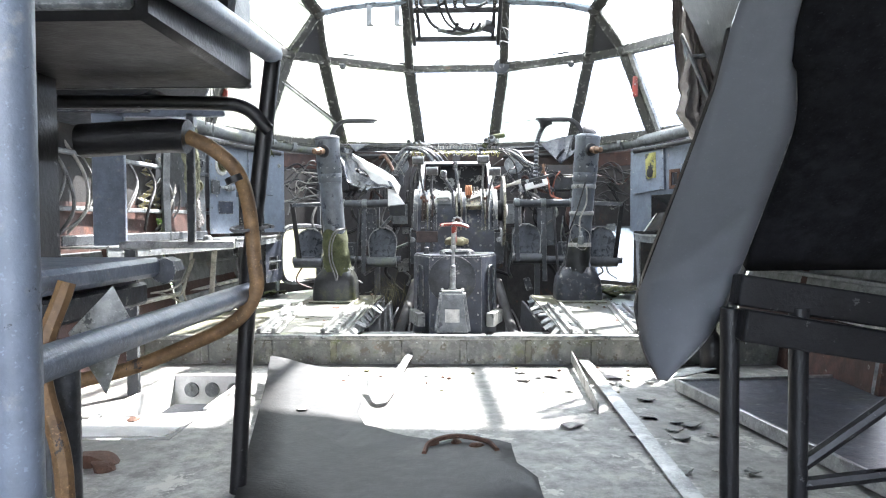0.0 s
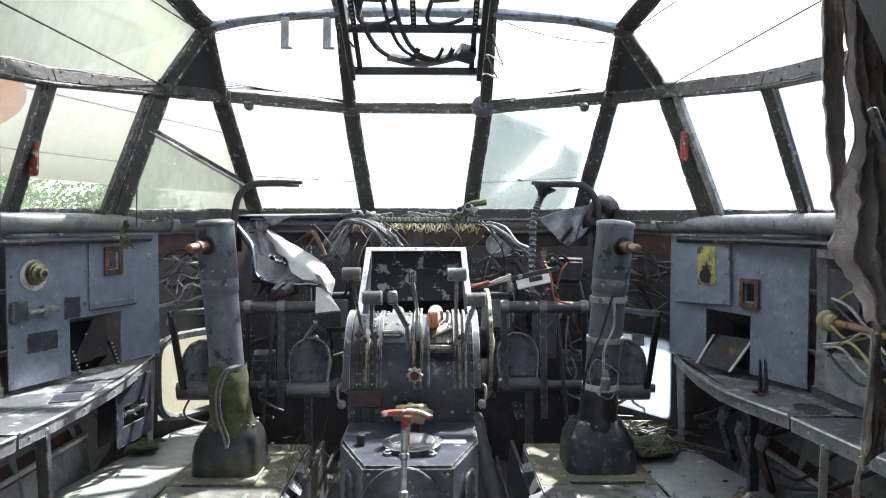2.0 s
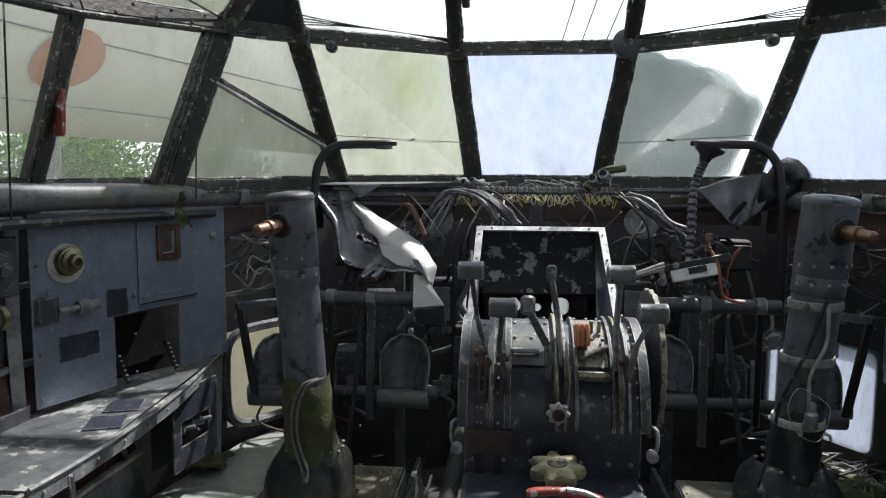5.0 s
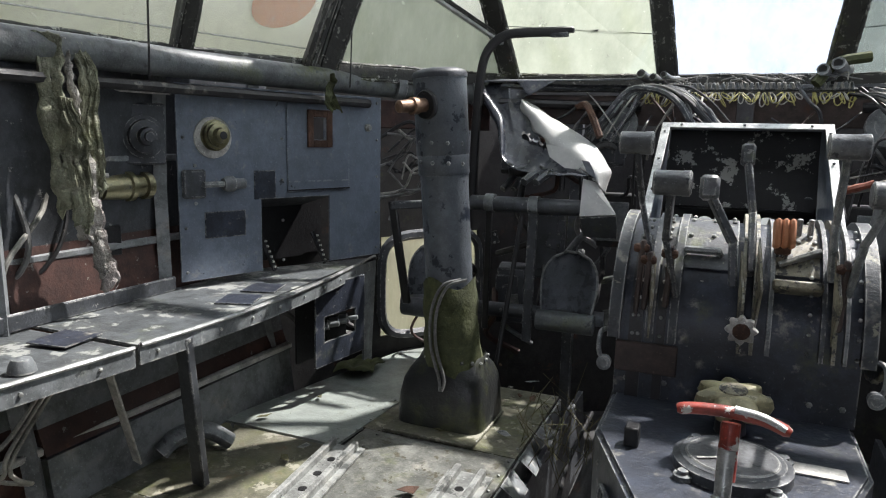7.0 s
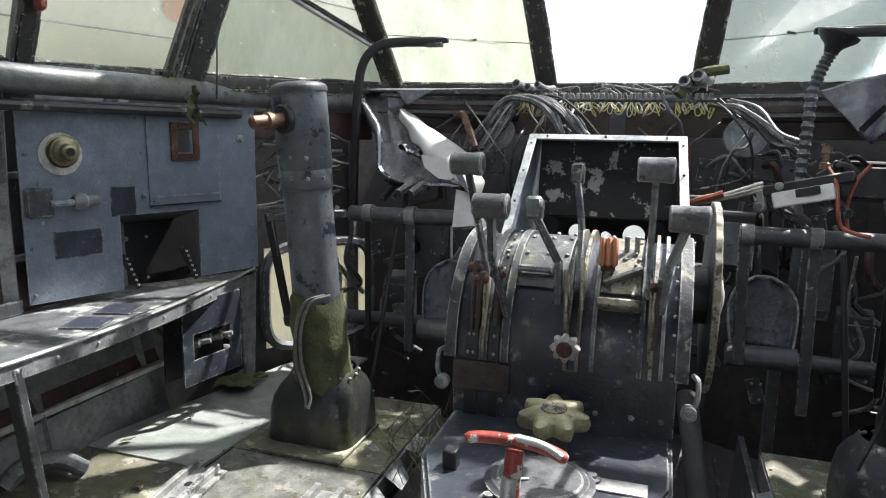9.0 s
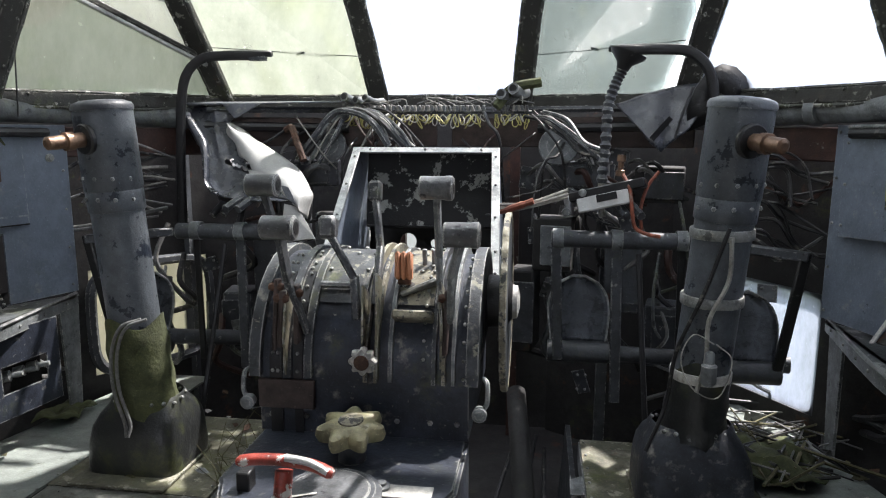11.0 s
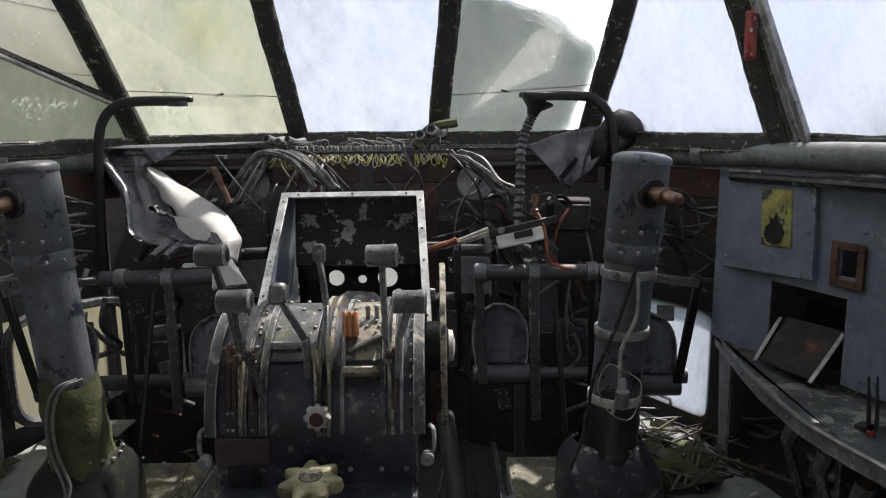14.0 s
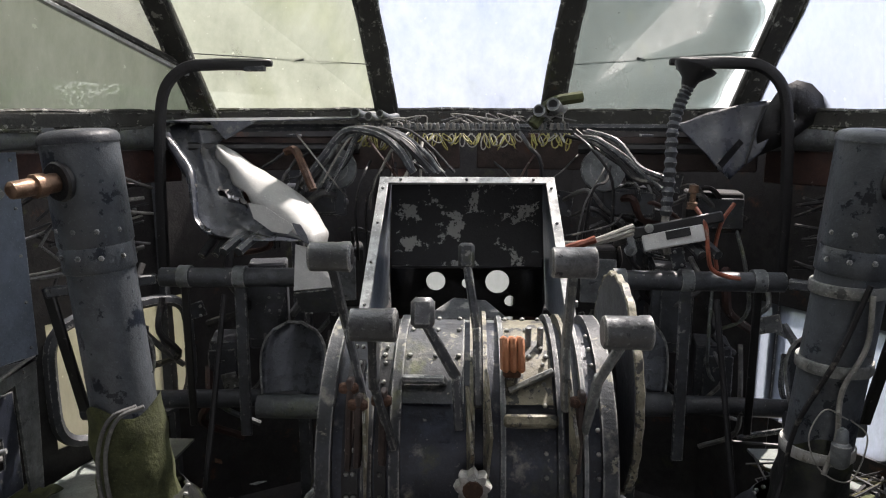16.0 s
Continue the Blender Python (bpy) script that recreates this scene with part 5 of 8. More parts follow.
box(bm, (0.030, -0.005, 0.196), (0.050, 0.010, 0.058), (0, 0, 0), 0.004, mL)
part("jack_block", bm, GREY_DARK, pl)
bm = B()
tube(bm, [Lp(0.045, 0.507, 0.015), Lp(0.095, 0.507, 0.017)], 0.006, 8)
lathe(bm, Lp(0.088, 0.507, 0.015), (mL.to_3x3() @ Vector((1, 0, 0))), [(0, 0.012), (0.008, 0.016), (0.022, 0.016), (0.024, 0.011), (0.048, 0.011), (0.05, 0.007)], 14)
part("jack_plug", bm, GREY, pl, "grey jack plug stuck in its block")
bm = B()
studs(bm, [Lp(u, z, 0.001) for u in (0.012, 0.24, 0.52) for z in (0.33, 0.42, 0.51, 0.60, 0.69)] + [Lp(u, 0.694, 0.001) for u in (0.08, 0.16, 0.31, 0.40, 0.47)], 0.0035, dn)
part("screws", bm, GREY, pl, kind="stuff")
# the bin behind the opening, with perforated runners
part("bin", plate(B(), [Lp(0.180, 0.48, -0.12), Lp(0.38, 0.48, -0.12), Lp(0.38, 0.31, -0.12), Lp(0.180, 0.31, -0.12)], 0.003), BLACK, pl)
part("bin_roof", plate(B(), [Lp(0.180, 0.472, -0.004), Lp(0.38, 0.472, -0.004), Lp(0.38, 0.44, -0.12), Lp(0.18, 0.44, -0.12)], 0.003), GREY_DARK, pl)
for u in (0.190, 0.330):
    part("runner", bar(B(), Lp(u + 0.03, 0.308, -0.002), Lp(u, 0.385, -0.012), 0.012, 0.003, dn, 0.0005), BLACK, pl)
    for k in range(6):
        part("runner_hole", box(B(), Lp(u + 0.027 - 0.0045 * k, 0.317 + 0.012 * k, 0.001), (0.005, 0.003, 0.004)), PALE, pl)

# Black sheet added out of sight to keep daylight out of the holes.
part("backing", box(B(), (wid / 2, 0.135, hgt / 2), (wid + 0.02, 0.006, hgt), m=mL), BLACK, pl)
mR, _ = side_panel(1)
pr = thing("side_console", "blue-grey equipment panel with a yellow placard hatch", "equipment panel", mR.translation, group="side panels")
part("face", holed(B(), mR, wid, hgt, [(0.19, 0.368, 0.0, 0.165), (0.172, 0.210, 0.205, 0.255)], 0.004), BLUE, pr)
Rp = lambda u, z, o=0.0: mR @ Vector((u, -o, z - 0.312))
dR = -(mR.to_3x3() @ Vector((0, 1, 0)))
# Same added black sheet, blocking daylight behind this panel's holes.
part("backing", box(B(), (wid / 2, 0.135, hgt / 2), (wid + 0.02, 0.006, hgt), m=mR), BLACK, pr)
part("hatch", on_panel(mR, 0.262, 0.500, 0.492, 0.690, 0.012, 0.002, 3), BLUE, pr, "hatch hanging slightly askew")
part("placard", on_panel(mR, 0.315, 0.392, 0.552, 0.668, 0.0145, 0.001, 3), YELLOW, pr, "peeling yellow placard")
bm = B()
pts = [(0.338, 0.560), (0.352, 0.556), (0.372, 0.560), (0.381, 0.575), (0.376, 0.592), (0.366, 0.598), (0.368, 0.612), (0.358, 0.606), (0.352, 0.622), (0.348, 0.604), (0.338, 0.600), (0.330, 0.584)]
plate(bm, [Rp(u, z, 0.0162) for u, z in pts], 0.0008)
part("worn_patch", bm, BLACK, pr, "dark patch where the placard has worn off")
part("hole_frame", ring_plate(mR, 0.191, 0.541, 0.040, 0.054, 0.015, 0.005), RUST, pr, "rusted frame round the hole")
part("bin", plate(B(), [Rp(0.18, 0.49, -0.12), Rp(0.38, 0.49, -0.12), Rp(0.38, 0.31, -0.12), Rp(0.18, 0.31, -0.12)], 0.003), BLACK, pr)
part("bin_roof", plate(B(), [Rp(0.18, 0.478, -0.004), Rp(0.38, 0.478, -0.004), Rp(0.38, 0.42, -0.12), Rp(0.18, 0.42, -0.12)], 0.003), GREY_DARK, pr)
q = [Rp(0.205, 0.318, 0.06), Rp(0.355, 0.312, 0.045), Rp(0.365, 0.395, -0.03), Rp(0.215, 0.40, -0.03)]
for a, b in ((q[1], q[2]), (q[0], q[3])):
    part("bin_frame", bar(B(), a, b, 0.010, 0.003, dR, 0.001), PALE, pr, "pale tilted bin runner")
part("bin_floor", plate(B(), [p - dR * 0.012 for p in q], 0.002), WALL_DARK, pr)
bm = B()
studs(bm, [Rp(u, z, 0.001) for u in (0.012, 0.15, 0.525) for z in (0.33, 0.42, 0.51, 0.60, 0.69)] + [Rp(u, z, 0.013) for u in (0.275, 0.488) for z in (0.51, 0.59, 0.67)], 0.0035, dR)
part("screws", bm, GREY, pr, kind="stuff")
part("hinge", tube(B(), [Rp(0.49, 0.70, 0.012), Rp(0.40, 0.70, 0.012)], 0.004, 8), GREY, pr)

for s in (-1, 1):
    sh = thing("side_shelf", "worn grey side shelf with a riveted lip", "side shelf", (X(s, 0.95), 2.4, 0.0), group="side shelves")
    edge = [(0.872, 3.17), (0.842, 2.98), (0.815, 2.80), (0.803, 2.62), (0.803, 2.45), (0.812, 2.33)] if s < 0 else [(0.878, 3.20), (0.845, 3.0), (0.826, 2.86), (0.820, 2.70), (0.840, 2.58), (0.875, 2.45)]
    edge2 = [(0.815, 2.32), (0.84, 2.10), (0.875, 1.85), (0.92, 1.62)] if s < 0 else [(0.878, 2.44), (0.905, 2.2), (0.93, 1.9), (0.95, 1.62)]
    for eg, z in ((edge, 0.296), (edge2, 0.293)):
        back = [(1.07, eg[-1][1]), (1.07, eg[0][1] - 0.35 if eg is edge else eg[0][1])] + ([(0.86, 3.165)] if eg is edge else [])
        q = [(X(s, o), y, z) for o, y in eg + back]
        part("shelf_top", plate(B(), q if s > 0 else q[::-1], 0.004), SHELF, sh)
        bm = B()
        for (o0, y0), (o1, y1) in zip(eg, eg[1:]):
            bar(bm, (X(s, o0), y0 + 0.002, z - 0.014), (X(s, o1), y1 - 0.002, z - 0.014), 0.004, 0.032, (0, 0, 1), 0)
        part("lip", bm, GREY, sh)
        part("lip_edge", tube(B(), curve([(X(s, o - 0.002), y, z + 0.001) for o, y in eg], 4), 0.004, 6), ALU, sh)
        bm = B()
        studs(bm, [(X(s, (o0 + (o1 - o0) * t) - 0.003), y0 + (y1 - y0) * t, z - 0.016) for (o0, y0), (o1, y1) in zip(eg, eg[1:]) for t in (0.25, 0.75)], 0.0035, (-s, 0, 0))
        part("rivets", bm, ALU_DULL, sh, kind="stuff")
    part("leg", bar(B(), (X(s, 0.815 if s < 0 else 0.93), 2.42 if s < 0 else 2.74, 0.285), (X(s, 0.835 if s < 0 else 0.94), 2.47 if s < 0 else 2.75, 0.0), 0.028, 0.016, (0, 1, 0), 0.002), GREY_DARK, sh)
    part("leg", plate(B(), [(X(s, 0.872), 3.10, 0.292), (X(s, 0.872), 3.17, 0.292), (X(s, 0.885), 3.17, 0.0), (X(s, 0.885), 3.13, 0.0)], 0.006), GREY, sh)
    part("brace", bar(B(), (X(s, 0.89), 2.33, 0.27), (X(s, 0.95), 2.44, 0.03), 0.02, 0.004, (0, 1, 0), 0.001), PALE, sh)
    part("back_rail", bar(B(), (X(s, 1.045), 1.62, 0.31), (X(s, 1.03), 2.63, 0.31), 0.006, 0.03), GREY_DARK, sh)
    if s < 0:
        for o, y, a in ((0.865, 2.62, 20), (0.885, 2.72, 18), (0.93, 2.30, 8)):
            part("shelf_plate", box(B(), (X(s, o), y, 0.2985), (0.07, 0.075, 0.002), (0, 0, a)), BLUE_DARK, sh)
        part("knob", lathe(B(), (X(s, 0.86), 2.18, 0.295), (0, 0, 1), [(0, 0.018), (0.01, 0.016), (0.018, 0.012), (0.02, 0.004)], 12), GREY, sh)
    else:
        part("round_hole", lathe(B(), (X(s, 0.955), 2.50, 0.2975), (0, 0, 1), [(0, 0.040), (0.001, 0.039)], 26), BLACK, sh)
        part("hole_rim", tube(B(), [(X(s, 0.955) + 0.041 * math.cos(a), 2.50 + 0.041 * math.sin(a), 0.299) for a in [k * math.pi / 13 for k in range(27)]], 0.002, 5, caps=False), GREY_DARK, sh)
        bm = B()
        for e in (-0.007, 0.007):
            plate(bm, [(X(s, 0.90) + e, 2.63, 0.298), (X(s, 0.925) + e, 2.66, 0.298), (X(s, 0.93) + e, 2.68, 0.37), (X(s, 0.915) + e, 2.66, 0.385)], 0.003)
        part("switch_guard", bm, BLACK, sh, "black upright switch guard")
        part("guard_foot", box(B(), (X(s, 0.90), 2.65, 0.303), (0.026, 0.022, 0.008), (0, 0, 30), 0.002), BLACK, sh)
        part("red_stud", lathe(B(), (X(s, 0.895), 2.625, 0.298), (0, 0, 1), [(0, 0.007), (0.007, 0.006), (0.008, 0.003)], 10), RED, sh)

# switch box under the shelf
ub = thing("switch_box", "dark blue switch box hanging under the shelf", "switch box", (-0.80, 2.95, 0.10))
m = Matrix.Translation((-0.795, 2.86, 0.085)) @ Euler((0, 0, radians(82))).to_matrix().to_4x4()
part("face", holed(B(), m, 0.18, 0.19, [(0.03, 0.145, 0.055, 0.115)], 0.004), BLUE_DARK, ub)
part("back", box(B(), (0.09, 0.06, 0.095), (0.18, 0.004, 0.19), m=m), BLACK, ub)
for k in range(3):
    part("toggle", lathe(B(), m @ Vector((0.05 + 0.035 * k, 0.03, 0.085)), m.to_3x3() @ Vector((0.6, -1, 0.2)), [(0, 0.012), (0.02, 0.012), (0.022, 0.006), (0.045, 0.005)], 10), GREY, ub)


# ---- pedals and torque tubes ----
for s in (-1, 1):
    tt = thing("torque_tube", "worn grey rudder torque tube on hangers", "torque tube", (X(s, 0.45), 3.25, 0.10), group="torque tubes")
    x0, x1 = X(s, 0.285), X(s, 0.62)
    part("tube", tube(B(), [(x0, 3.22, 0.452), (x1, 3.22, 0.450)], 0.0195, 14), GREY_DARK, tt)
    for o in (0.30, 0.457 if s < 0 else 0.43, 0.57):
        part("clamp", tube(B(), [(X(s, o - 0.012), 3.22, 0.452), (X(s, o + 0.012), 3.22, 0.452)], 0.023, 14), GREY, tt)
    for o, low in (((0.457, 0.10), (0.57, 0.12)) if s < 0 else ((0.295, 0.16), (0.43, 0.06), (0.57, 0.12))):
        part("hanger", bar(B(), (X(s, o), 3.215, 0.45), (X(s, o + 0.012), 3.24, low), 0.024 if o < 0.5 else 0.016, 0.008, (0, -1, 0), 0.002), GREY_DARK if o < 0.5 else BLACK, tt)
    part("push_rod", tube(B(), [(X(s, 0.47), 3.16, 0.43), (X(s, 0.485), 3.02, 0.03)], 0.006, 8), BLACK, tt)
    part("side_arm", bar(B(), (X(s, 0.625), 3.21, 0.45), (X(s, 0.80), 3.12, 0.44), 0.02, 0.02), GREY_DARK, tt)
    part("arm_rod", bar(B(), (X(s, 0.795), 3.12, 0.45), (X(s, 0.775), 3.17, 0.18), 0.022, 0.012, (0, -1, 0)), BLACK, tt)
    part("lower_tube", tube(B(), [(x0, 3.30, 0.165), (X(s, 0.83), 3.26, 0.165)], 0.020, 12), GREY_DARK, tt)


def rudder_pedal(x, y, z, mat, label):
    pd = thing("rudder_pedal", label, "rudder pedal", (x, y, z - 0.085), group="rudder pedals")

    def f(u, v):
        w = 0.062 * (1 + 0.14 * math.sin(math.pi * v / 1.1)) if v < 0.55 else 0.070 * math.sqrt(max(0.0, 1 - ((v - 0.55) / 0.46) ** 2))
        return Vector((x + (u - 0.5) * 2 * w, y + 0.05 * v - 0.016 * (1 - (2 * u - 1) ** 2) * -1, z - 0.065 + 0.155 * v))
    pdl = part("foot_plate", cloth(B(), f, 12, 12), mat, pd)
    thicken(pdl, 0.004)
    rim = [f(0, v / 10) for v in range(11)] + [f(1, 1 - v / 10) for v in range(11)]
    part("rim", tube(B(), rim, 0.004, 6), ALU_DULL, pd)
    part("heel_tube", tube(B(), [(x - 0.072, y - 0.005, z - 0.082), (x + 0.072, y - 0.005, z - 0.082)], 0.026, 14), MOSS_TUBE if -0.5 < x < 0 else GREY_DARK, pd)
    return pd


rudder_pedal(-0.320, 3.27, 0.238, PEDAL, "dark steel rudder pedal over a mossy heel tube")
rudder_pedal(-0.690, 3.25, 0.235, PEDAL, "dark steel rudder pedal behind the column")
rudder_pedal(0.412, 3.27, 0.256, PEDAL, "torn dark rudder pedal with a bent lower edge")
rudder_pedal(0.780, 3.22, 0.240, PEDAL, "dark steel rudder pedal behind the column")

# ---- map-lamp arms ----
for s in (-1, 1):
    arm = thing("yoke_arm", "bent black steel arm beside the column", "steel arm", (X(s, 0.64), 3.30, 0.40), group="bent arms")
    pts = curve([(X(s, 0.645), 3.29, 0.44), (X(s, 0.645), 3.30, 0.62), (X(s, 0.640), 3.31, 0.76), (X(s, 0.625), 3.315, 0.83), (X(s, 0.585), 3.32, 0.868), (X(s, 0.53), 3.325, 0.876), (X(s, 0.425), 3.33, 0.876)], 6)
    part("arm_bar", tube(B(), pts, 0.0125, 8, 0.9), BLACK, arm)
    part("arm_tip", bar(B(), (X(s, 0.50), 3.326, 0.878), (X(s, 0.405), 3.33, 0.879), 0.018, 0.014, bevel=0.003), BLACK, arm)
    part("tip_bracket", box(B(), (X(s, 0.44), 3.325, 0.868), (0.045, 0.012, 0.012), bevel=0.002), GREY_DARK, arm)

# ---- torn leathercloth hoods ----
def along(pts, u):
    k = min(len(pts) - 2, int(u * (len(pts) - 1)))
    return Vector(pts[k]).lerp(Vector(pts[k + 1]), u * (len(pts) - 1) - k)


def crease(t):
    """A sharp-backed fold: 0 at the ends, 1 on the ridge."""
    t = t % 1.0
    return 1 - abs(2 * t - 1) ** 0.8


HEM = [(-0.619, 3.37, 0.758), (-0.57, 3.33, 0.699), (-0.529, 3.30, 0.646), (-0.502, 3.265, 0.584), (-0.475, 3.24, 0.546), (-0.426, 3.225, 0.53), (-0.355, 3.21, 0.526), (-0.273, 3.20, 0.53), (-0.248, 3.20, 0.52)]
FOLD = [(-0.453, 3.40, 0.757), (-0.466, 3.38, 0.732), (-0.480, 3.35, 0.704), (-0.438, 3.315, 0.645), (-0.396, 3.28, 0.594), (-0.344, 3.25, 0.566), (-0.295, 3.225, 0.546), (-0.265, 3.205, 0.532), (-0.244, 3.20, 0.518)]
CREST = [(-0.473, 3.375, 0.711), (-0.418, 3.355, 0.681), (-0.366, 3.335, 0.651), (-0.308, 3.31, 0.623), (-0.26, 3.285, 0.586), (-0.232, 3.26, 0.552), (-0.223, 3.24, 0.529), (-0.232, 3.225, 0.488)]
HEM, FOLD, CREST = curve(HEM, 5), curve(FOLD, 5), curve(CREST, 5)
torn = thing("torn_hood", "torn blue-black leathercloth hood with its pale backing rolled out", "cloth hood", (-0.42, 3.31, 0.52))


def left_hood(u, v):
    p = along(HEM, u).lerp(along(FOLD, u), v)
    deep = math.sin(math.pi * v) * math.sin(math.pi * min(1, 0.2 + u))
    fold_a = crease(min(0.999, max(0.0, v * 1.1 + 0.35 * u - 0.12))) * (1 - u) ** 0.7
    fold_b = crease(min(0.999, max(0.0, 1.5 * (v - 0.15 + 0.1 * u)))) * u
    return wob(p + Vector((0, 0.020 * deep - 0.026 * fold_a + 0.016 * fold_b, 0)), 34, 0.004)


thicken(part("sheet", cloth(B(), left_hood, 44, 22), LEATHER, torn), 0.002)
thicken(part("rolled_hem", cloth(B(), lambda u, v: wob(along(HEM, 0.06 + 0.50 * u) + Vector((0.022 * v * math.sin(math.pi * min(1, 0.25 + u)), -0.010 - 0.012 * math.sin(math.pi * v), 0.008 * v)), 30, 0.003), 26, 5), LEATHER, torn, "worn rolled hem"), 0.002)


def left_roll(u, v):
    w = 0.10 + 0.045 * math.sin(14 * u) + 0.03 * math.sin(37 * u)
    p = along(FOLD, 0.24 + 0.76 * u).lerp(along(CREST, u), v)
    if v < 0.15:
        p = p + Vector((-0.10, 0, -0.10)) * (w - 0.10) * (1 - v / 0.15)
    return wob(p + Vector((0, -0.020 * math.sin(math.pi * v) - 0.006, 0.004 * math.sin(math.pi * v))), 24, 0.004)


thicken(part("backing_roll", cloth(B(), left_roll, 44, 12), LEATHER_BACK, torn, "pale torn backing rolled outward"), 0.003)
tongue = [(-0.384, 3.24, 0.600), (-0.369, 3.225, 0.570), (-0.328, 3.205, 0.547), (-0.293, 3.19, 0.545), (-0.280, 3.195, 0.558), (-0.312, 3.21, 0.576), (-0.349, 3.23, 0.595)]
part("torn_tongue", plate(B(), tongue, 0.002), LEATHER_BACK, torn)
part("torn_tongue", plate(B(), [(-0.285, 3.195, 0.566), (-0.270, 3.187, 0.538), (-0.247, 3.182, 0.522), (-0.255, 3.187, 0.544), (-0.268, 3.195, 0.563)], 0.002), LEATHER_PALE, torn)
for px, pz in ((-0.440, 0.622), (-0.420, 0.608), (-0.400, 0.602)):
    part("tear", cloth(B(), lambda u, v: wob((px + 0.020 * (u - 0.5), 3.262 - 0.010 * math.sin(math.pi * v), pz + 0.014 * (v - 0.5) - 0.008 * u), 90, 0.008), 5, 4), BLACK if px != -0.420 else LEATHER_PALE, torn)
# Pale flaps carry the bright highlight along the glareshield edge in their colour.
part("ledge_flap", plate(B(), [(-0.613, 3.350, 0.762), (-0.445, 3.372, 0.762), (-0.30, 3.40, 0.766), (-0.16, 3.43, 0.770), (-0.22, 3.47, 0.772), (-0.40, 3.44, 0.770), (-0.56, 3.40, 0.768)], 0.003), LEATHER_PALE, torn, "ledge flap coloured pale for the highlight along the edge")
part("ledge_flap", plate(B(), [(-0.50, 3.362, 0.760), (-0.445, 3.364, 0.760), (-0.40, 3.378, 0.762), (-0.462, 3.352, 0.722)], 0.003), LEATHER_PALE, torn)
spout = thing("duct_spout", "flat grey duct spout hanging below the torn hood", "duct", (-0.25, 3.22, 0.40))
part("spout_sheet", plate(B(), [(-0.281, 3.20, 0.523), (-0.277, 3.16, 0.439), (-0.194, 3.16, 0.448), (-0.248, 3.20, 0.516)], 0.004), LEATHER_BACK, spout)
part("spout_lip", plate(B(), [(-0.276, 3.159, 0.434), (-0.270, 3.18, 0.390), (-0.192, 3.19, 0.388), (-0.195, 3.159, 0.443)], 0.004), GREY_DARK, spout)
part("spout_side", plate(B(), [(-0.248, 3.202, 0.516), (-0.194, 3.162, 0.446), (-0.190, 3.19, 0.388), (-0.225, 3.24, 0.44)], 0.004), GREY, spout)
tagged(part("pipe_stub", tube(tube(B(), [(-0.464, 3.34, 0.545), (-0.502, 3.28, 0.482)], 0.009, 10), [(-0.446, 3.34, 0.545), (-0.473, 3.28, 0.484)], 0.008, 10), GREY_DARK), "pair of cut pipe ends below the torn hood", "pipe")
thicken(tagged(part("black_boot", cloth(B(), lambda u, v: wob((-0.468 + 0.036 * math.cos(6.283 * u) * (1 - 0.3 * v), 3.31 + 0.03 * math.sin(6.283 * u), 0.558 - 0.040 * v), 40, 0.006), 14, 4), BLACK), "black rubber boot round the cut pipes", "rubber boot"), 0.003)

rhood = thing("torn_hood", "stiff dark leathercloth hood remnant with a slot", "cloth hood", (0.60, 3.34, 0.648))


def right_hood(u, v):
    top = along([(0.480, 3.335, 0.752), (0.548, 3.345, 0.776), (0.632, 3.35, 0.798), (0.712, 3.345, 0.806)], u)
    low = along([(0.512, 3.325, 0.725), (0.560, 3.31, 0.665), (0.585, 3.305, 0.645), (0.650, 3.31, 0.70)], u)
    p = top.lerp(low, v)
    return wob(p + Vector((0, -0.022 * crease(min(0.999, 0.15 + 0.8 * u)) * v, 0)), 22, 0.004)


thicken(part("sheet", cloth(B(), right_hood, 24, 14), LEATHER, rhood), 0.003)
part("slot", plate(B(), [(0.556, 3.283, 0.678), (0.566, 3.283, 0.670), (0.607, 3.292, 0.718), (0.598, 3.292, 0.726)], 0.003), BLACK_CLOTH, rhood)
part("seam", tube(B(), [(0.612, 3.288, 0.675), (0.628, 3.30, 0.73), (0.652, 3.32, 0.79)], 0.003, 5), BLACK, rhood)
ear = [(0.642, 0.690), (0.640, 0.745), (0.655, 0.788), (0.680, 0.826), (0.711, 0.842), (0.741, 0.834), (0.765, 0.812), (0.785, 0.788), (0.765, 0.768), (0.745, 0.752), (0.699, 0.715)]
hole = [(0.708 + 0.011 * math.cos(a), 0.769 + 0.009 * math.sin(a)) for a in [k * math.pi / 5 for k in range(10)]]
bm = B()
es = []
for loop in (ear, hole):
    vs = [bm.verts.new((x, 3.318 + 0.05 * (x - 0.70), z)) for x, z in loop]
    es += [bm.edges.new((vs[i], vs[(i + 1) % len(vs)])) for i in range(len(vs))]
bmesh.ops.triangle_fill(bm, edges=es, use_beauty=True)
thicken(part("ear", bm, BLACK, rhood, "flat black ear with a round hole"), 0.004)

# ---- hose and funnel, right of the glareshield ----
hose = thing("ribbed_hose", "ribbed grey hose ending in a dark funnel", "hose", (0.47, 3.29, 0.60))
hp = curve([(0.452, 3.26, 0.575), (0.458, 3.27, 0.66), (0.462, 3.28, 0.745), (0.478, 3.29, 0.80), (0.495, 3.295, 0.835)], 9)
part("hose_tube", tube(B(), hp, [0.0095 + 0.004 * (i % 2) for i in range(len(hp))], 12), GREY_DARK, hose)
part("funnel", lathe(B(), (0.490, 3.295, 0.828), (0.35, 0.0, 1), [(0, 0.013), (0.015, 0.018), (0.034, 0.040), (0.040, 0.042)], 16), BLACK, hose)
part("hose_tail", tube(B(), curve([(0.452, 3.26, 0.575), (0.448, 3.25, 0.54), (0.455, 3.24, 0.50)]), 0.008, 8), WIRE_PALE, hose)

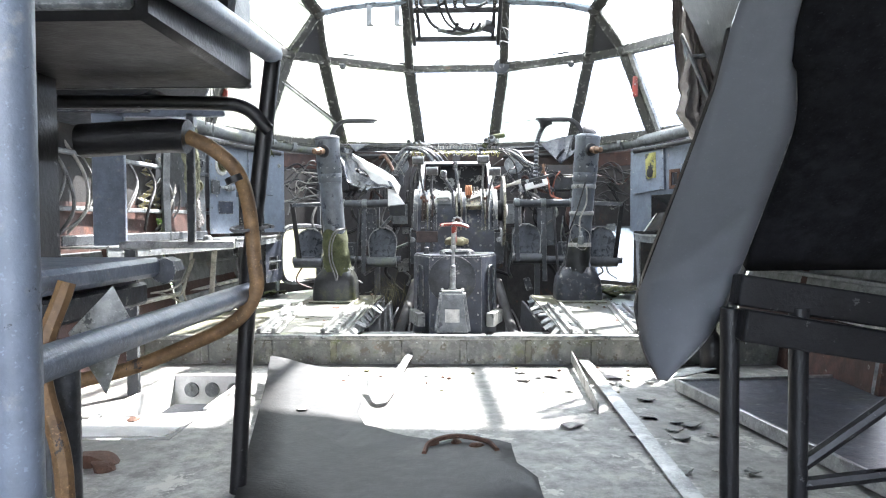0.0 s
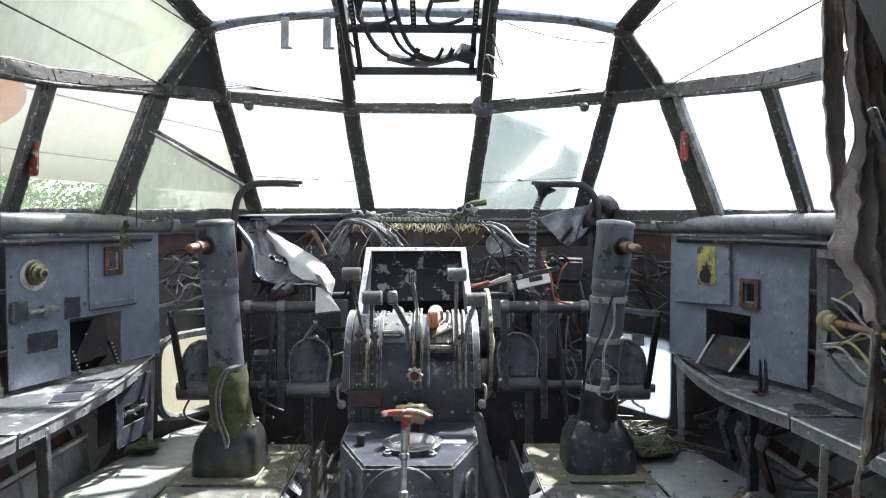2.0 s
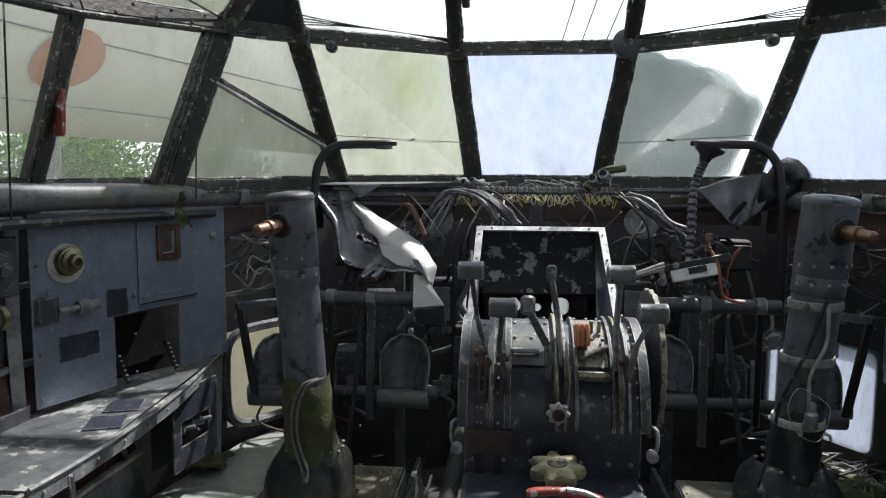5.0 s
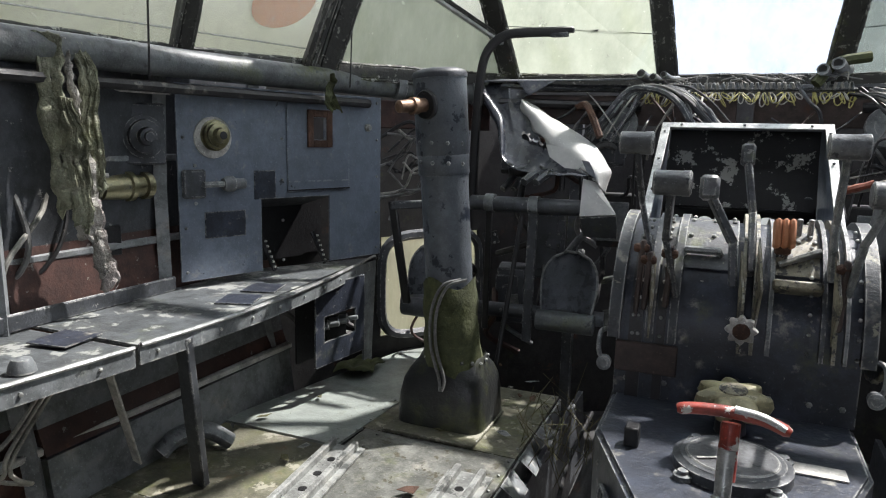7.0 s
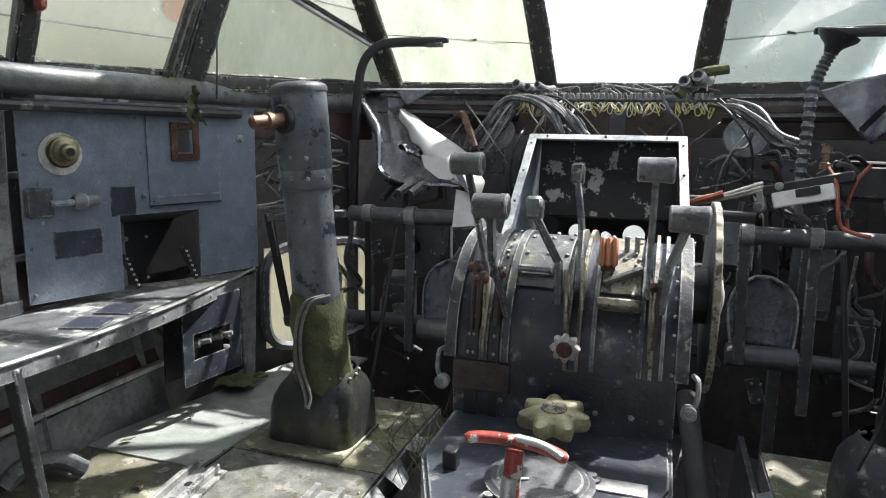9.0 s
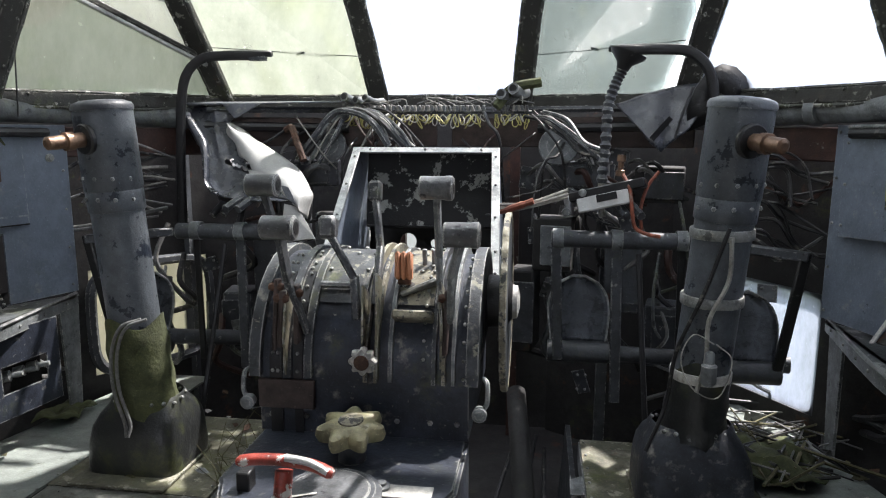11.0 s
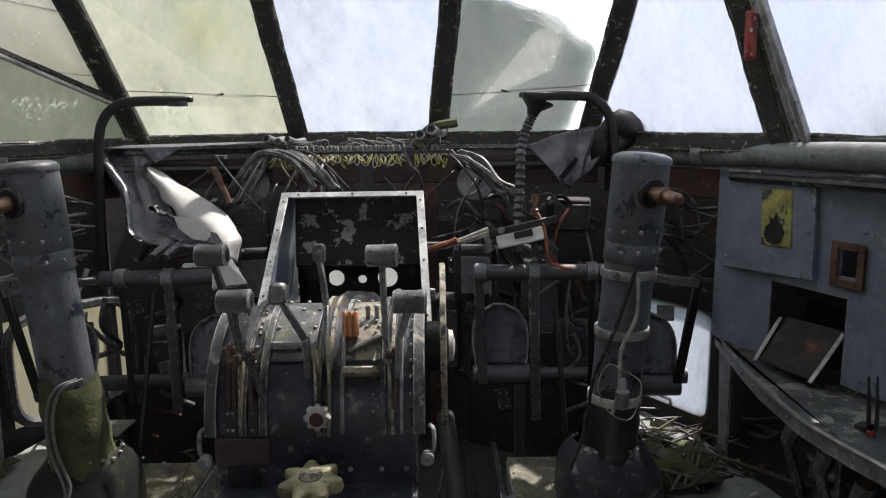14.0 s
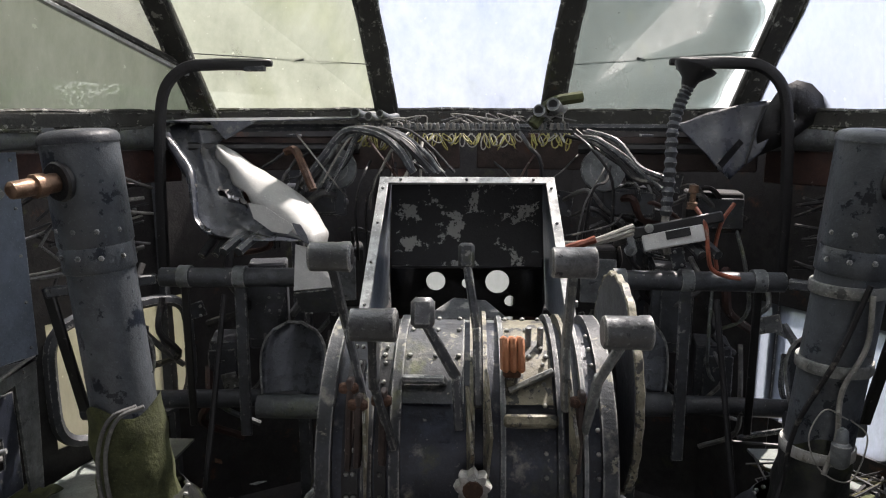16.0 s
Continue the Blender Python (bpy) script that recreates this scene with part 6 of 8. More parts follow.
# ---- loose electrical unit with orange-taped wires ----
un = thing("electrical_unit", "loose white electrical unit hanging on orange-taped wires", "electrical unit", (0.44, 3.25, 0.54))
um = Matrix.Translation((0.462, 3.22, 0.562)) @ Euler((radians(-8), radians(-14), radians(-14))).to_matrix().to_4x4()
part("case", box(B(), (0, 0, 0), (0.17, 0.05, 0.022), (0, 0, 0), 0.003, um), BLACK, un)
part("front_plate", box(B(), (-0.01, -0.02, -0.022), (0.115, 0.012, 0.034), (0, 0, 0), 0.003, um), WHITE, un)
part("slot", box(B(), (0.0, -0.0275, -0.016), (0.045, 0.002, 0.016), (0, 0, 0), 0, um), BLACK, un)
part("end_bracket", box(B(), (-0.088, -0.012, -0.014), (0.014, 0.03, 0.05), (0, 0, 0), 0.003, um), ALU, un)
part("screw", lathe(B(), um @ Vector((-0.05, -0.026, 0.004)), (0, -1, 0), [(0, 0.009), (0.004, 0.008), (0.005, 0.004)], 12), ALU, un)
part("plug", lathe(B(), um @ Vector((-0.095, -0.02, -0.03)), (0, -1, 0), [(0, 0.010), (0.016, 0.010), (0.018, 0.006)], 12), GREY, un)
bundle = thing("wire_bundle", "bundle of pale wires bound with orange tape", "wires", (0.30, 3.22, 0.52))
for k in range(6):
    a = 2 * math.pi * k / 6
    part("wire", tube(B(), curve([Vector((0.225, 3.20, 0.520)) + Vector((0, math.cos(a), math.sin(a))) * 0.010, Vector((0.29, 3.19, 0.530)) + Vector((0, math.cos(a), math.sin(a))) * 0.005, Vector((0.375, 3.20, 0.556)) + Vector((0, math.cos(a), math.sin(a))) * 0.009]), 0.0038, 6), WIRE_PALE, bundle)
part("tape", tube(B(), curve([(0.226, 3.195, 0.513), (0.262, 3.183, 0.526), (0.30, 3.180, 0.540)]), [0.008, 0.010, 0.009, 0.010, 0.011, 0.012, 0.011, 0.012, 0.012, 0.010, 0.010, 0.011, 0.011][:13], 8, 0.7), WIRE_ORANGE, bundle)
part("stray_wire", tube(B(), curve([(0.24, 3.18, 0.545), (0.30, 3.17, 0.56), (0.33, 3.165, 0.572), (0.345, 3.16, 0.592)]), 0.0025, 6), WIRE_BLACK, bundle)
ow = thing("orange_hoses", "faded orange rubber hoses hanging by the unit", "rubber hose", (0.54, 3.19, 0.47))
part("hose", tube(B(), curve([(0.488, 3.21, 0.605), (0.505, 3.185, 0.57), (0.512, 3.18, 0.52), (0.520, 3.175, 0.485), (0.548, 3.17, 0.472), (0.572, 3.17, 0.468)]), 0.0042, 8), WIRE_ORANGE, ow)
part("hose", tube(B(), curve([(0.570, 3.22, 0.605), (0.545, 3.21, 0.57), (0.532, 3.20, 0.52), (0.535, 3.19, 0.48)]), 0.004, 8), WIRE_ORANGE, ow)
part("brass_nipple", lathe(B(), (0.486, 3.21, 0.595), (0.05, 0, 1), [(0, 0.010), (0.012, 0.010), (0.014, 0.006), (0.03, 0.006), (0.032, 0.010), (0.046, 0.009)], 10), COPPER, ow)
tagged(part("rubber_pipe", tube(B(), curve([(-0.345, 3.40, 0.695), (-0.315, 3.36, 0.70), (-0.29, 3.32, 0.67), (-0.265, 3.30, 0.62)]), 0.009, 8), RUST), "bent brown-red rubber pipe behind the hood", "rubber hose")

# ---- glareshield: stripped ledge, cables, rows of wire loops ----
gl = thing("glareshield_ledge", "stripped dark glareshield ledge with bare edges", "ledge", (C, 3.5, 0.70))
for s in (-1, 1):
    q = [(X(s, 0.0), 3.50, 0.752), (X(s, 0.26), 3.48, 0.752), (X(s, 0.58), 3.37, 0.752), (X(s, 0.62), 3.50, 0.752), (X(s, 0.2), 3.63, 0.752), (X(s, 0.0), 3.63, 0.752)]
    part("ledge_top", plate(B(), q if s > 0 else q[::-1], 0.006), GREY_DARK, gl)
    part("front_edge", tube(B(), [(X(s, 0.0), 3.497, 0.748), (X(s, 0.26), 3.477, 0.748), (X(s, 0.60), 3.365, 0.746)], 0.009, 6), GREY_DARK, gl)
    part("primer_band", bar(B(), (X(s, 0.02), 3.51, 0.690), (X(s, 0.62), 3.39, 0.690), 0.008, 0.075), BROWNED, gl)
    part("lower_rail", tube(B(), [(X(s, 0.25), 3.46, 0.70), (X(s, 0.60), 3.35, 0.705)], 0.012, 8), BLACK, gl)
    part("side_primer_band", bar(B(), (X(s, 0.64), 3.40, 0.665), (X(s, 0.86), 3.15, 0.665), 0.006, 0.07), PRIMER, gl)
    part("oval_cover", lathe(B(), (X(s, 0.30), 3.43, 0.655), (0, -1, 0.3), [(0, 0.05), (0.006, 0.048), (0.009, 0.03)], 20), GREY, gl)
for k in range(58):
    x = -0.19 + 0.47 * k / 57 + random.uniform(-0.004, 0.004)
    if abs(x - 0.185) < 0.012:
        continue
    lp = thing("wire_loop", "yellow-green wire loop on a terminal strip", "wire loop", (x, 3.44, 0.72), group="wire loops on the ledge")
    w, h = random.uniform(0.004, 0.011), random.uniform(0.012, 0.030)
    pts = [Vector((x + w * math.sin(t * 6.9 + k), 3.435 - 0.018 * math.sin(t * 3.0) + 0.004 * math.cos(9 * t), 0.738 - 0.004 - h * (1 - math.cos(t * 6.3)) / 1.6)) for t in [i / 12 for i in range(13)]]
    part("loop", tube(B(), pts, 0.0016, 5), (WIRE_YELLOW, WIRE_PALE, WIRE_YELLOW)[k % 3], lp)
    part("terminal", box(B(), (x, 3.445, 0.750), (0.007, 0.010, 0.016), (0, random.uniform(-25, 25), 0), 0.001), (WIRE_PALE, GREY)[k % 2], lp)
part("terminal_strip", bar(B(), (-0.20, 3.452, 0.741), (0.29, 3.452, 0.741), 0.02, 0.008), GREY_DARK, gl)
def cable(pts, r, mat, label="loose cable in the stripped instrument bay", name="cable"):
    return tagged(part(name, tube(B(), curve(pts, 5), r, 7), mat), label, "cable", "loose cables")


for k in range(9):
    e = [random.uniform(-0.012, 0.012) for _ in range(8)]
    cable([(-0.31 + 0.008 * k, 3.38, 0.62 + e[0]), (-0.265 + 0.006 * k + e[1], 3.39, 0.685 + e[2]), (-0.215 + 0.005 * k, 3.40, 0.738 + 0.4 * e[3]), (-0.14 + 0.006 * k + e[4], 3.38, 0.742 + 0.5 * e[5]), (-0.085 + 0.007 * k + e[6], 3.34, 0.705 + e[7]), (-0.055 + 0.009 * k + e[0], 3.33, 0.655)], (0.009, 0.004, 0.003, 0.0075, 0.0035, 0.005, 0.0025, 0.006, 0.003)[k], (GREY_DARK, WIRE_GREY, WIRE_PALE, WIRE_BLACK, WIRE_GREY, MOSS_TUBE, WIRE_PALE, GREY_DARK, WIRE_BLACK)[k])
for k in range(8):
    e = [random.uniform(-0.014, 0.014) for _ in range(6)]
    cable([(0.27 + 0.008 * k, 3.43, 0.735 + e[0]), (0.33 + 0.006 * k + e[1], 3.38, 0.712 + e[2]), (0.40 + e[3], 3.34, 0.66 + e[4]), (0.45 + e[5], 3.32, 0.61 + 0.006 * k)], (0.0045, 0.003, 0.006, 0.0025)[k % 4], (WIRE_BLACK, WIRE_GREY, GREY_DARK, WIRE_BLACK)[k % 4])
for k in range(26):
    x = random.uniform(-0.35, 0.45)
    z = random.uniform(0.66, 0.74)
    dx = random.uniform(-0.10, 0.10)
    cable([(x, 3.42, z), (x + dx * 0.4, 3.37, z - 0.03), (x + dx, 3.36, z - random.uniform(0.05, 0.12)), (x + dx * 1.2, 3.41, z - random.uniform(0.13, 0.24))], random.uniform(0.0018, 0.0045), random.choice((WIRE_GREY, WIRE_BLACK, WIRE_PALE, WIRE_BLACK, PRIMER)))
for k in range(22):
    x = random.uniform(-0.14, 0.23)
    cable([(x, 3.47, 0.757), (x + random.uniform(-0.05, 0.05), 3.44, 0.772 + random.uniform(-0.006, 0.008)), (x + random.uniform(-0.1, 0.1), 3.43, 0.762)], 0.0016, WIRE_PALE if k % 2 else WIRE_GREY)
# tangles at both sides, behind the columns
for s in (-1, 1):
    for k in range(16):
        z = random.uniform(0.46, 0.64)
        o = random.uniform(0.66, 0.72)
        cable([(X(s, o), 3.30, z), (X(s, o + 0.05), 3.22 - random.uniform(0, 0.05), z + random.uniform(-0.03, 0.05)), (X(s, o + 0.1), 3.20, z - random.uniform(-0.02, 0.06)), (X(s, o + random.uniform(0.1, 0.2)), 3.17, z + random.uniform(-0.08, 0.03))], random.uniform(0.0025, 0.0055), random.choice((WIRE_PALE, WIRE_GREY, WIRE_GREY, WIRE_BLACK) if s < 0 else (WIRE_BLACK, WIRE_BLACK, WIRE_BLACK, PRIMER)))
for k in range(18):
    s = random.choice((-1, 1))
    o, z = random.uniform(0.22, 0.5), random.uniform(0.47, 0.62)
    cable([(X(s, o), 3.50, z), (X(s, o + 0.04), 3.42, z + 0.03), (X(s, o + random.uniform(0.05, 0.12)), 3.44, z - 0.02), (X(s, o + 0.16), 3.5, z - 0.05)], random.uniform(0.004, 0.010), random.choice((WIRE_BLACK, WIRE_GREY, GREY_DARK, PRIMER)))
for s in (-1, 1):
    for k, (o, z, w, h) in enumerate(((0.30, 0.40, 0.10, 0.14), (0.48, 0.33, 0.09, 0.2), (0.56, 0.56, 0.12, 0.09), (0.36, 0.58, 0.14, 0.07), (0.22, 0.22, 0.07, 0.22), (0.58, 0.17, 0.08, 0.16))):
        un_ = thing("equipment_box", "dark equipment box in the stripped nose bay", "equipment box", (X(s, o), 3.48, z - h / 2), group="nose bay boxes")
        part("body", box(B(), (X(s, o), 3.49 - 0.1 * max(0, o - 0.4), z), (w, 0.10, h), (0, 0, -s * 12), 0.004), GREY_DARK if k % 2 else WALL_DARK, un_)
        part("lid", box(B(), (X(s, o), 3.435 - 0.1 * max(0, o - 0.4), z), (w * 0.8, 0.006, h * 0.75), (0, 0, -s * 12), 0.002), GREY if k in (0,) else GREY_DARK, un_)
for s in (-1, 1):
    for o in (0.50, 0.53):
        cable([(X(s, o - 0.09), 3.27, 0.540), (X(s, o - 0.07), 3.22, 0.528), (X(s, o - 0.055), 3.18, 0.51)], 0.010, GREY_DARK, "short cut pipe end", "pipe_end")
for k in range(46):
    s = -1 if k % 2 else 1
    o, z = random.uniform(0.20, 0.78), random.uniform(0.05, 0.40)
    y = 3.56 - 0.45 * max(0, o - 0.3)
    dz = random.uniform(0.06, 0.22)
    cable([(X(s, o), y, z + dz), (X(s, o) + random.uniform(-0.02, 0.02), y - 0.05, z + dz * 0.5), (X(s, o) + random.uniform(-0.05, 0.05), y - 0.03, z), (X(s, o) + random.uniform(-0.09, 0.09), y, z - 0.05)], random.uniform(0.003, 0.012), random.choice((WIRE_BLACK, GREY_DARK, GREY, WIRE_GREY, PRIMER, MOSS_TUBE)), "pipe or cable in the stripped nose bay")
for k in range(20):
    s = -1 if k % 2 else 1
    o, z = random.uniform(0.22, 0.80), random.uniform(0.02, 0.66)
    y = 3.50 - 0.45 * max(0, o - 0.3)
    fx = thing("bay_bracket", "small grey bracket with screws in the nose bay", "bracket", (X(s, o), y, z), group="nose bay brackets")
    w, h = random.uniform(0.02, 0.06), random.uniform(0.02, 0.07)
    part("bracket_plate", box(B(), (X(s, o), y, z), (w, 0.004, h), (random.uniform(-10, 10), random.uniform(-20, 20), -s * 15), 0.001), random.choice((GREY, ALU_DULL, GREY_DARK, GREY_DARK)), fx)
    bm = B()
    studs(bm, [(X(s, o) + e * w * 0.3, y - 0.004, z + f * h * 0.3) for e in (-1, 1) for f in (-1, 1)], 0.004, (0, -1, 0), 0.004)
    part("bracket_screws", bm, ALU_DULL, fx, kind="stuff")
# cut hose ends on the ledge beside the centre posts
for x0, z0, r in ((-0.190, 0.770, 0.012), (-0.160, 0.762, 0.010), (-0.135, 0.768, 0.009), (0.215, 0.775, 0.014), (0.245, 0.788, 0.015)):
    he = thing("hose_end", "cut grey hose end on the ledge", "hose end", (x0, 3.44, z0 - r), group="cut hose ends")
    a, b = Vector((x0 + 0.025, 3.50, z0 + 0.004)), Vector((x0 - 0.004, 3.42, z0 + 0.010))
    part("hose_wall", tube(B(), curve([a, a.lerp(b, 0.5) + Vector((0, 0, -0.006)), b], 5), r, 10), MOSS_TUBE if x0 < 0 else GREY, he)
    part("bore", lathe(B(), b, b - a, [(-0.001, r * 0.68), (0.001, r * 0.66)], 10), BLACK, he)
cable([(0.20, 3.43, 0.752), (0.24, 3.45, 0.80), (0.31, 3.46, 0.815)], 0.013, CANVAS, "folded cloth-covered hose end", "hose_end")

# ---- overhead panel frame ----
oh = thing("overhead_console", "stripped black overhead panel frame with hanging cables", "overhead panel", (C, 2.8, 1.18))
rail = lambda o, t: Vector((C + o, 3.00 - 0.62 * t, 1.198 + 0.30 * t))
for o in (-0.190, 0.195):
    part("side_rail", bar(B(), rail(o, -0.04), rail(o, 1.0), 0.018, 0.034, bevel=0.002), BLACK, oh)
for t, w in ((0.0, 0.024), (0.27, 0.018), (0.46, 0.016), (0.62, 0.05), (0.98, 0.03)):
    part("crossbar", bar(B(), rail(-0.185, t), rail(0.19, t), w, 0.022, bevel=0.002), BLACK, oh)
for o in (0.0, -0.165, 0.17):
    part("perforated_strip", bar(B(), rail(o, 0.0 if abs(o) > 0.1 else 0.27), rail(o, 0.62), 0.016, 0.008, bevel=0.001), BLACK, oh)
    for k in range(14):
        part("strip_hole", box(B(), rail(o, 0.29 + 0.024 * k) + Vector((0, -0.004, -0.004)), (0.006, 0.004, 0.004), (25, 0, 0)), PALE, oh)
part("switch_housing", box(B(), rail(0.0, 0.56) + Vector((0, 0, 0.03)), (0.34, 0.10, 0.04), (-25, 0, 0), 0.004), BLACK, oh)
for k in range(3):
    o = -0.155 + 0.05 * k + 0.02 * (k % 2)
    part("cable", tube(B(), curve([rail(o, 0.5), rail(o + 0.02, 0.3) + Vector((0, 0, -0.01)), rail(o + 0.06, 0.13), rail(o + 0.14, 0.09) + Vector((0, 0, -0.005)), rail(o + 0.17, 0.16)]), 0.006 if k % 2 else 0.008, 8), WIRE_BLACK, oh)
part("glass_fitting", tube(B(), curve([rail(-0.08, 0.10), rail(0.02, 0.06), rail(0.12, 0.10)]), 0.014, 8), MOSS_TUBE, oh)
part("small_unit", box(B(), rail(0.15, 0.12), (0.05, 0.05, 0.035), (-20, 10, 20), 0.004), BLACK, oh)
for o, t0, drop in ((0.215, 0.10, 0.05), (0.222, 0.24, 0.07), (-0.205, 0.30, 0.05)):
    a = rail(o, t0)
    part("hanging_lead", tube(B(), curve([a, a + Vector((0.02, 0.03, -drop * 0.7)), a + Vector((0.035, 0.06, -drop)), a + Vector((0.01, 0.14, -drop * 0.4)), rail(o * 0.95, t0 - 0.16) + Vector((0, 0.02, 0.02))], 6), 0.0028, 6), WIRE_GREY if o > 0.21 else WIRE_BLACK, oh)
for o in (-0.10, 0.085):
    part("relay", box(B(), rail(o, 0.50) + Vector((0, 0, -0.012)), (0.075, 0.06, 0.03), (-25, 0, 8 if o < 0 else -12), 0.005), GREY_DARK, oh)
    part("relay_lead", tube(B(), curve([rail(o - 0.03, 0.46), rail(o - 0.045, 0.36) + Vector((0, 0, -0.02)), rail(o + 0.01, 0.30), rail(o + 0.05, 0.36) + Vector((0, 0, -0.015))], 6), 0.007, 7), WIRE_BLACK, oh)
for s_, o in ((-1, -0.275), (-1, -0.405)):
    br_ = thing("hanging_bracket", "grey steel bracket hanging from the arch", "bracket", (C + o, 3.07, 1.28), group="hanging brackets")
    part("strap", box(B(), (C + o, 3.055, 1.325), (0.026, 0.005, 0.10), (-6, 0, 0), 0.001), GREY, br_)
    part("foot", box(B(), (C + o + 0.008, 3.045, 1.277), (0.034, 0.025, 0.005), bevel=0.001), GREY, br_)

# ---- aft of the panels: relay boxes, connectors, hanging rags ----
rl = thing("relay_box", "dark grey relay box with a round dial", "relay box", (-0.99, 2.57, 0.55))
m = Matrix.Translation((-0.985, 2.57, 0.605)) @ Euler((0, 0, radians(70))).to_matrix().to_4x4()
part("case", box(B(), (0, 0.03, 0), (0.10, 0.06, 0.115), bevel=0.004, m=m), GREY_DARK, rl)
part("dial", lathe(B(), m @ Vector((0.005, 0, -0.005)), m.to_3x3() @ Vector((0, -1, 0)), [(0, 0.040), (0.004, 0.040), (0.005, 0.032), (0.012, 0.031), (0.014, 0.018), (0.024, 0.016), (0.025, 0.010), (0.030, 0.009)], 20), GREY_DARK, rl)
part("back_plate", box(B(), (-0.05, 0.075, -0.06), (0.36, 0.006, 0.34), m=m), GREY_DARK, rl, "dark mounting plate")
part("top_rail", bar(B(), (-1.04, 2.30, 0.690), (-0.965, 2.63, 0.690), 0.006, 0.022), PALE, rl, "pale cross rail")
cn = thing("cable_connector", "silver and brass cable connector on a thick loom", "connector", (-1.0, 2.55, 0.49))
bm = B()
lathe(bm, (-1.005, 2.49, 0.508), (0.12, 1, 0.0), [(0, 0.022), (0.05, 0.024), (0.052, 0.028), (0.062, 0.028), (0.064, 0.022), (0.085, 0.020), (0.087, 0.026), (0.1, 0.026), (0.102, 0.016)], 18)
part("shell", bm, BRASS, cn)
for k in range(6):
    part("loom_wire", tube(B(), curve([(-1.005 + 0.006 * (k % 3), 2.50, 0.50 + 0.006 * k), (-1.02, 2.42, 0.49 + 0.008 * k), (-1.03, 2.33, 0.47 + 0.01 * k), (-1.04, 2.25, 0.42)]), 0.005, 6), WIRE_PALE if k % 2 else WIRE_GREY, cn)
tagged(part("terminal_block", box(B(), (-1.005, 2.50, 0.41), (0.012, 0.05, 0.055), (0, 0, -12), 0.002), BLACK), "black terminal block on the fuselage side", "terminal block")


def rag(name, label, x, y, z0, z1, w, mat, seed, lean=0.0, depth=0.02, lat=0.0):
    def f(u, v):
        hem = 1 - 0.30 * (0.5 + 0.5 * noise.noise((u * 7 + seed, 0, 0)))
        vv = v * hem
        k = (0.55 + 0.6 * math.sin(2.6 * vv + 0.5 + seed)) * (1 - 0.55 * max(0, vv - 0.6))
        drift = 0.5 * w * noise.noise((seed * 3, 0, vv * 2.3))
        a, q = (u - 0.5) * w * k + drift + lean * vv, depth * (math.sin(6.28 * 2.5 * u + 2.2 * vv + seed) + 0.5 * abs(math.sin(6.28 * 3.7 * u - 3 * vv))) * (0.5 + vv)
        p = Vector((x + q * (1 - lat) + a * lat, y + a * (1 - lat) + q * lat, z0 + (z1 - z0) * vv))
        return wob(wob(p, 22, 0.010), 60, 0.005)
    ob = tagged(part(name, cloth(B(), f, 26, 40), mat), label, "rag")
    return thicken(ob, 0.003)


for k, (dy, z0, z1, w, m) in enumerate(((-0.030, 0.755, 0.44, 0.050, RAG_GREEN), (0.000, 0.750, 0.38, 0.046, RAG), (0.022, 0.745, 0.47, 0.036, RAG_GREEN), (0.012, 0.60, 0.335, 0.044, RAG), (0.030, 0.56, 0.31, 0.026, CURTAIN), (-0.014, 0.66, 0.42, 0.030, RAG_GREEN))):
    rag("hanging_rag", "shredded grey-green cloth strip hanging from the sill duct", -0.952 + 0.004 * k, 2.390 + dy, z0, z1, w, m, 1.0 + 2.3 * k, lat=0.4, depth=0.010, lean=0.02)


def curtain(label, profile, mat, seed, y=2.0):
    """A bunched curtain: profile rows of height, middle and width."""
    def f(u, v):
        z, xc, w = along([Vector(r) for r in profile], v)
        pleat = math.sin(2 * math.pi * (3.5 * u + 0.3 * v) + seed)
        ragged = 0.012 * noise.noise((u * 9, seed, 0)) * (1 if v > 0.95 else 0)
        p = Vector((xc + (u - 0.5) * w + 0.15 * w * noise.noise((v * 6, seed, u * 2)), y + (0.20 * w) * pleat, z + ragged))
        return wob(p, 45, min(0.006, 0.10 * w + 0.001))
    return thicken(tagged(part("torn_curtain", cloth(B(), f, 30, 60), mat), label, "curtain"), 0.002)


curtain("torn pale grey curtain knotted beside the side window", [(1.12, 0.790, 0.06), (0.97, 0.800, 0.045), (0.90, 0.812, 0.045), (0.80, 0.820, 0.085), (0.70, 0.822, 0.105), (0.645, 0.835, 0.085), (0.58, 0.845, 0.055)], CURTAIN, 0.4)
curtain("brown lining of the torn curtain", [(1.12, 0.85, 0.04), (0.92, 0.850, 0.03), (0.80, 0.872, 0.075), (0.68, 0.880, 0.085), (0.56, 0.872, 0.06)], RAG_DARK, 2.2, 2.02)
curtain("pale folded strip of curtain at the window edge", [(1.12, 0.765, 0.035), (0.95, 0.770, 0.035), (0.80, 0.785, 0.028), (0.74, 0.790, 0.02)], CURTAIN, 4.1, 2.03)
curtain("brownish torn scrap hanging below the curtain", [(0.56, 0.835, 0.012), (0.50, 0.832, 0.018), (0.43, 0.838, 0.032), (0.37, 0.835, 0.026), (0.35, 0.82, 0.008)], RAG_DARK, 1.3)
curtain("thin strip of curtain dangling below the shelf", [(0.36, 0.812, 0.004), (0.31, 0.806, 0.006), (0.27, 0.805, 0.014), (0.18, 0.808, 0.016), (0.09, 0.812, 0.008)], CURTAIN, 3.0)
tagged(part("curtain_cord", tube(B(), curve([(0.82, 1.99, 0.57), (0.812, 1.985, 0.48), (0.808, 1.99, 0.40), (0.81, 1.99, 0.34)], 6), 0.0025, 6), WIRE_PALE), "frayed cord hanging from the curtain", "cord")
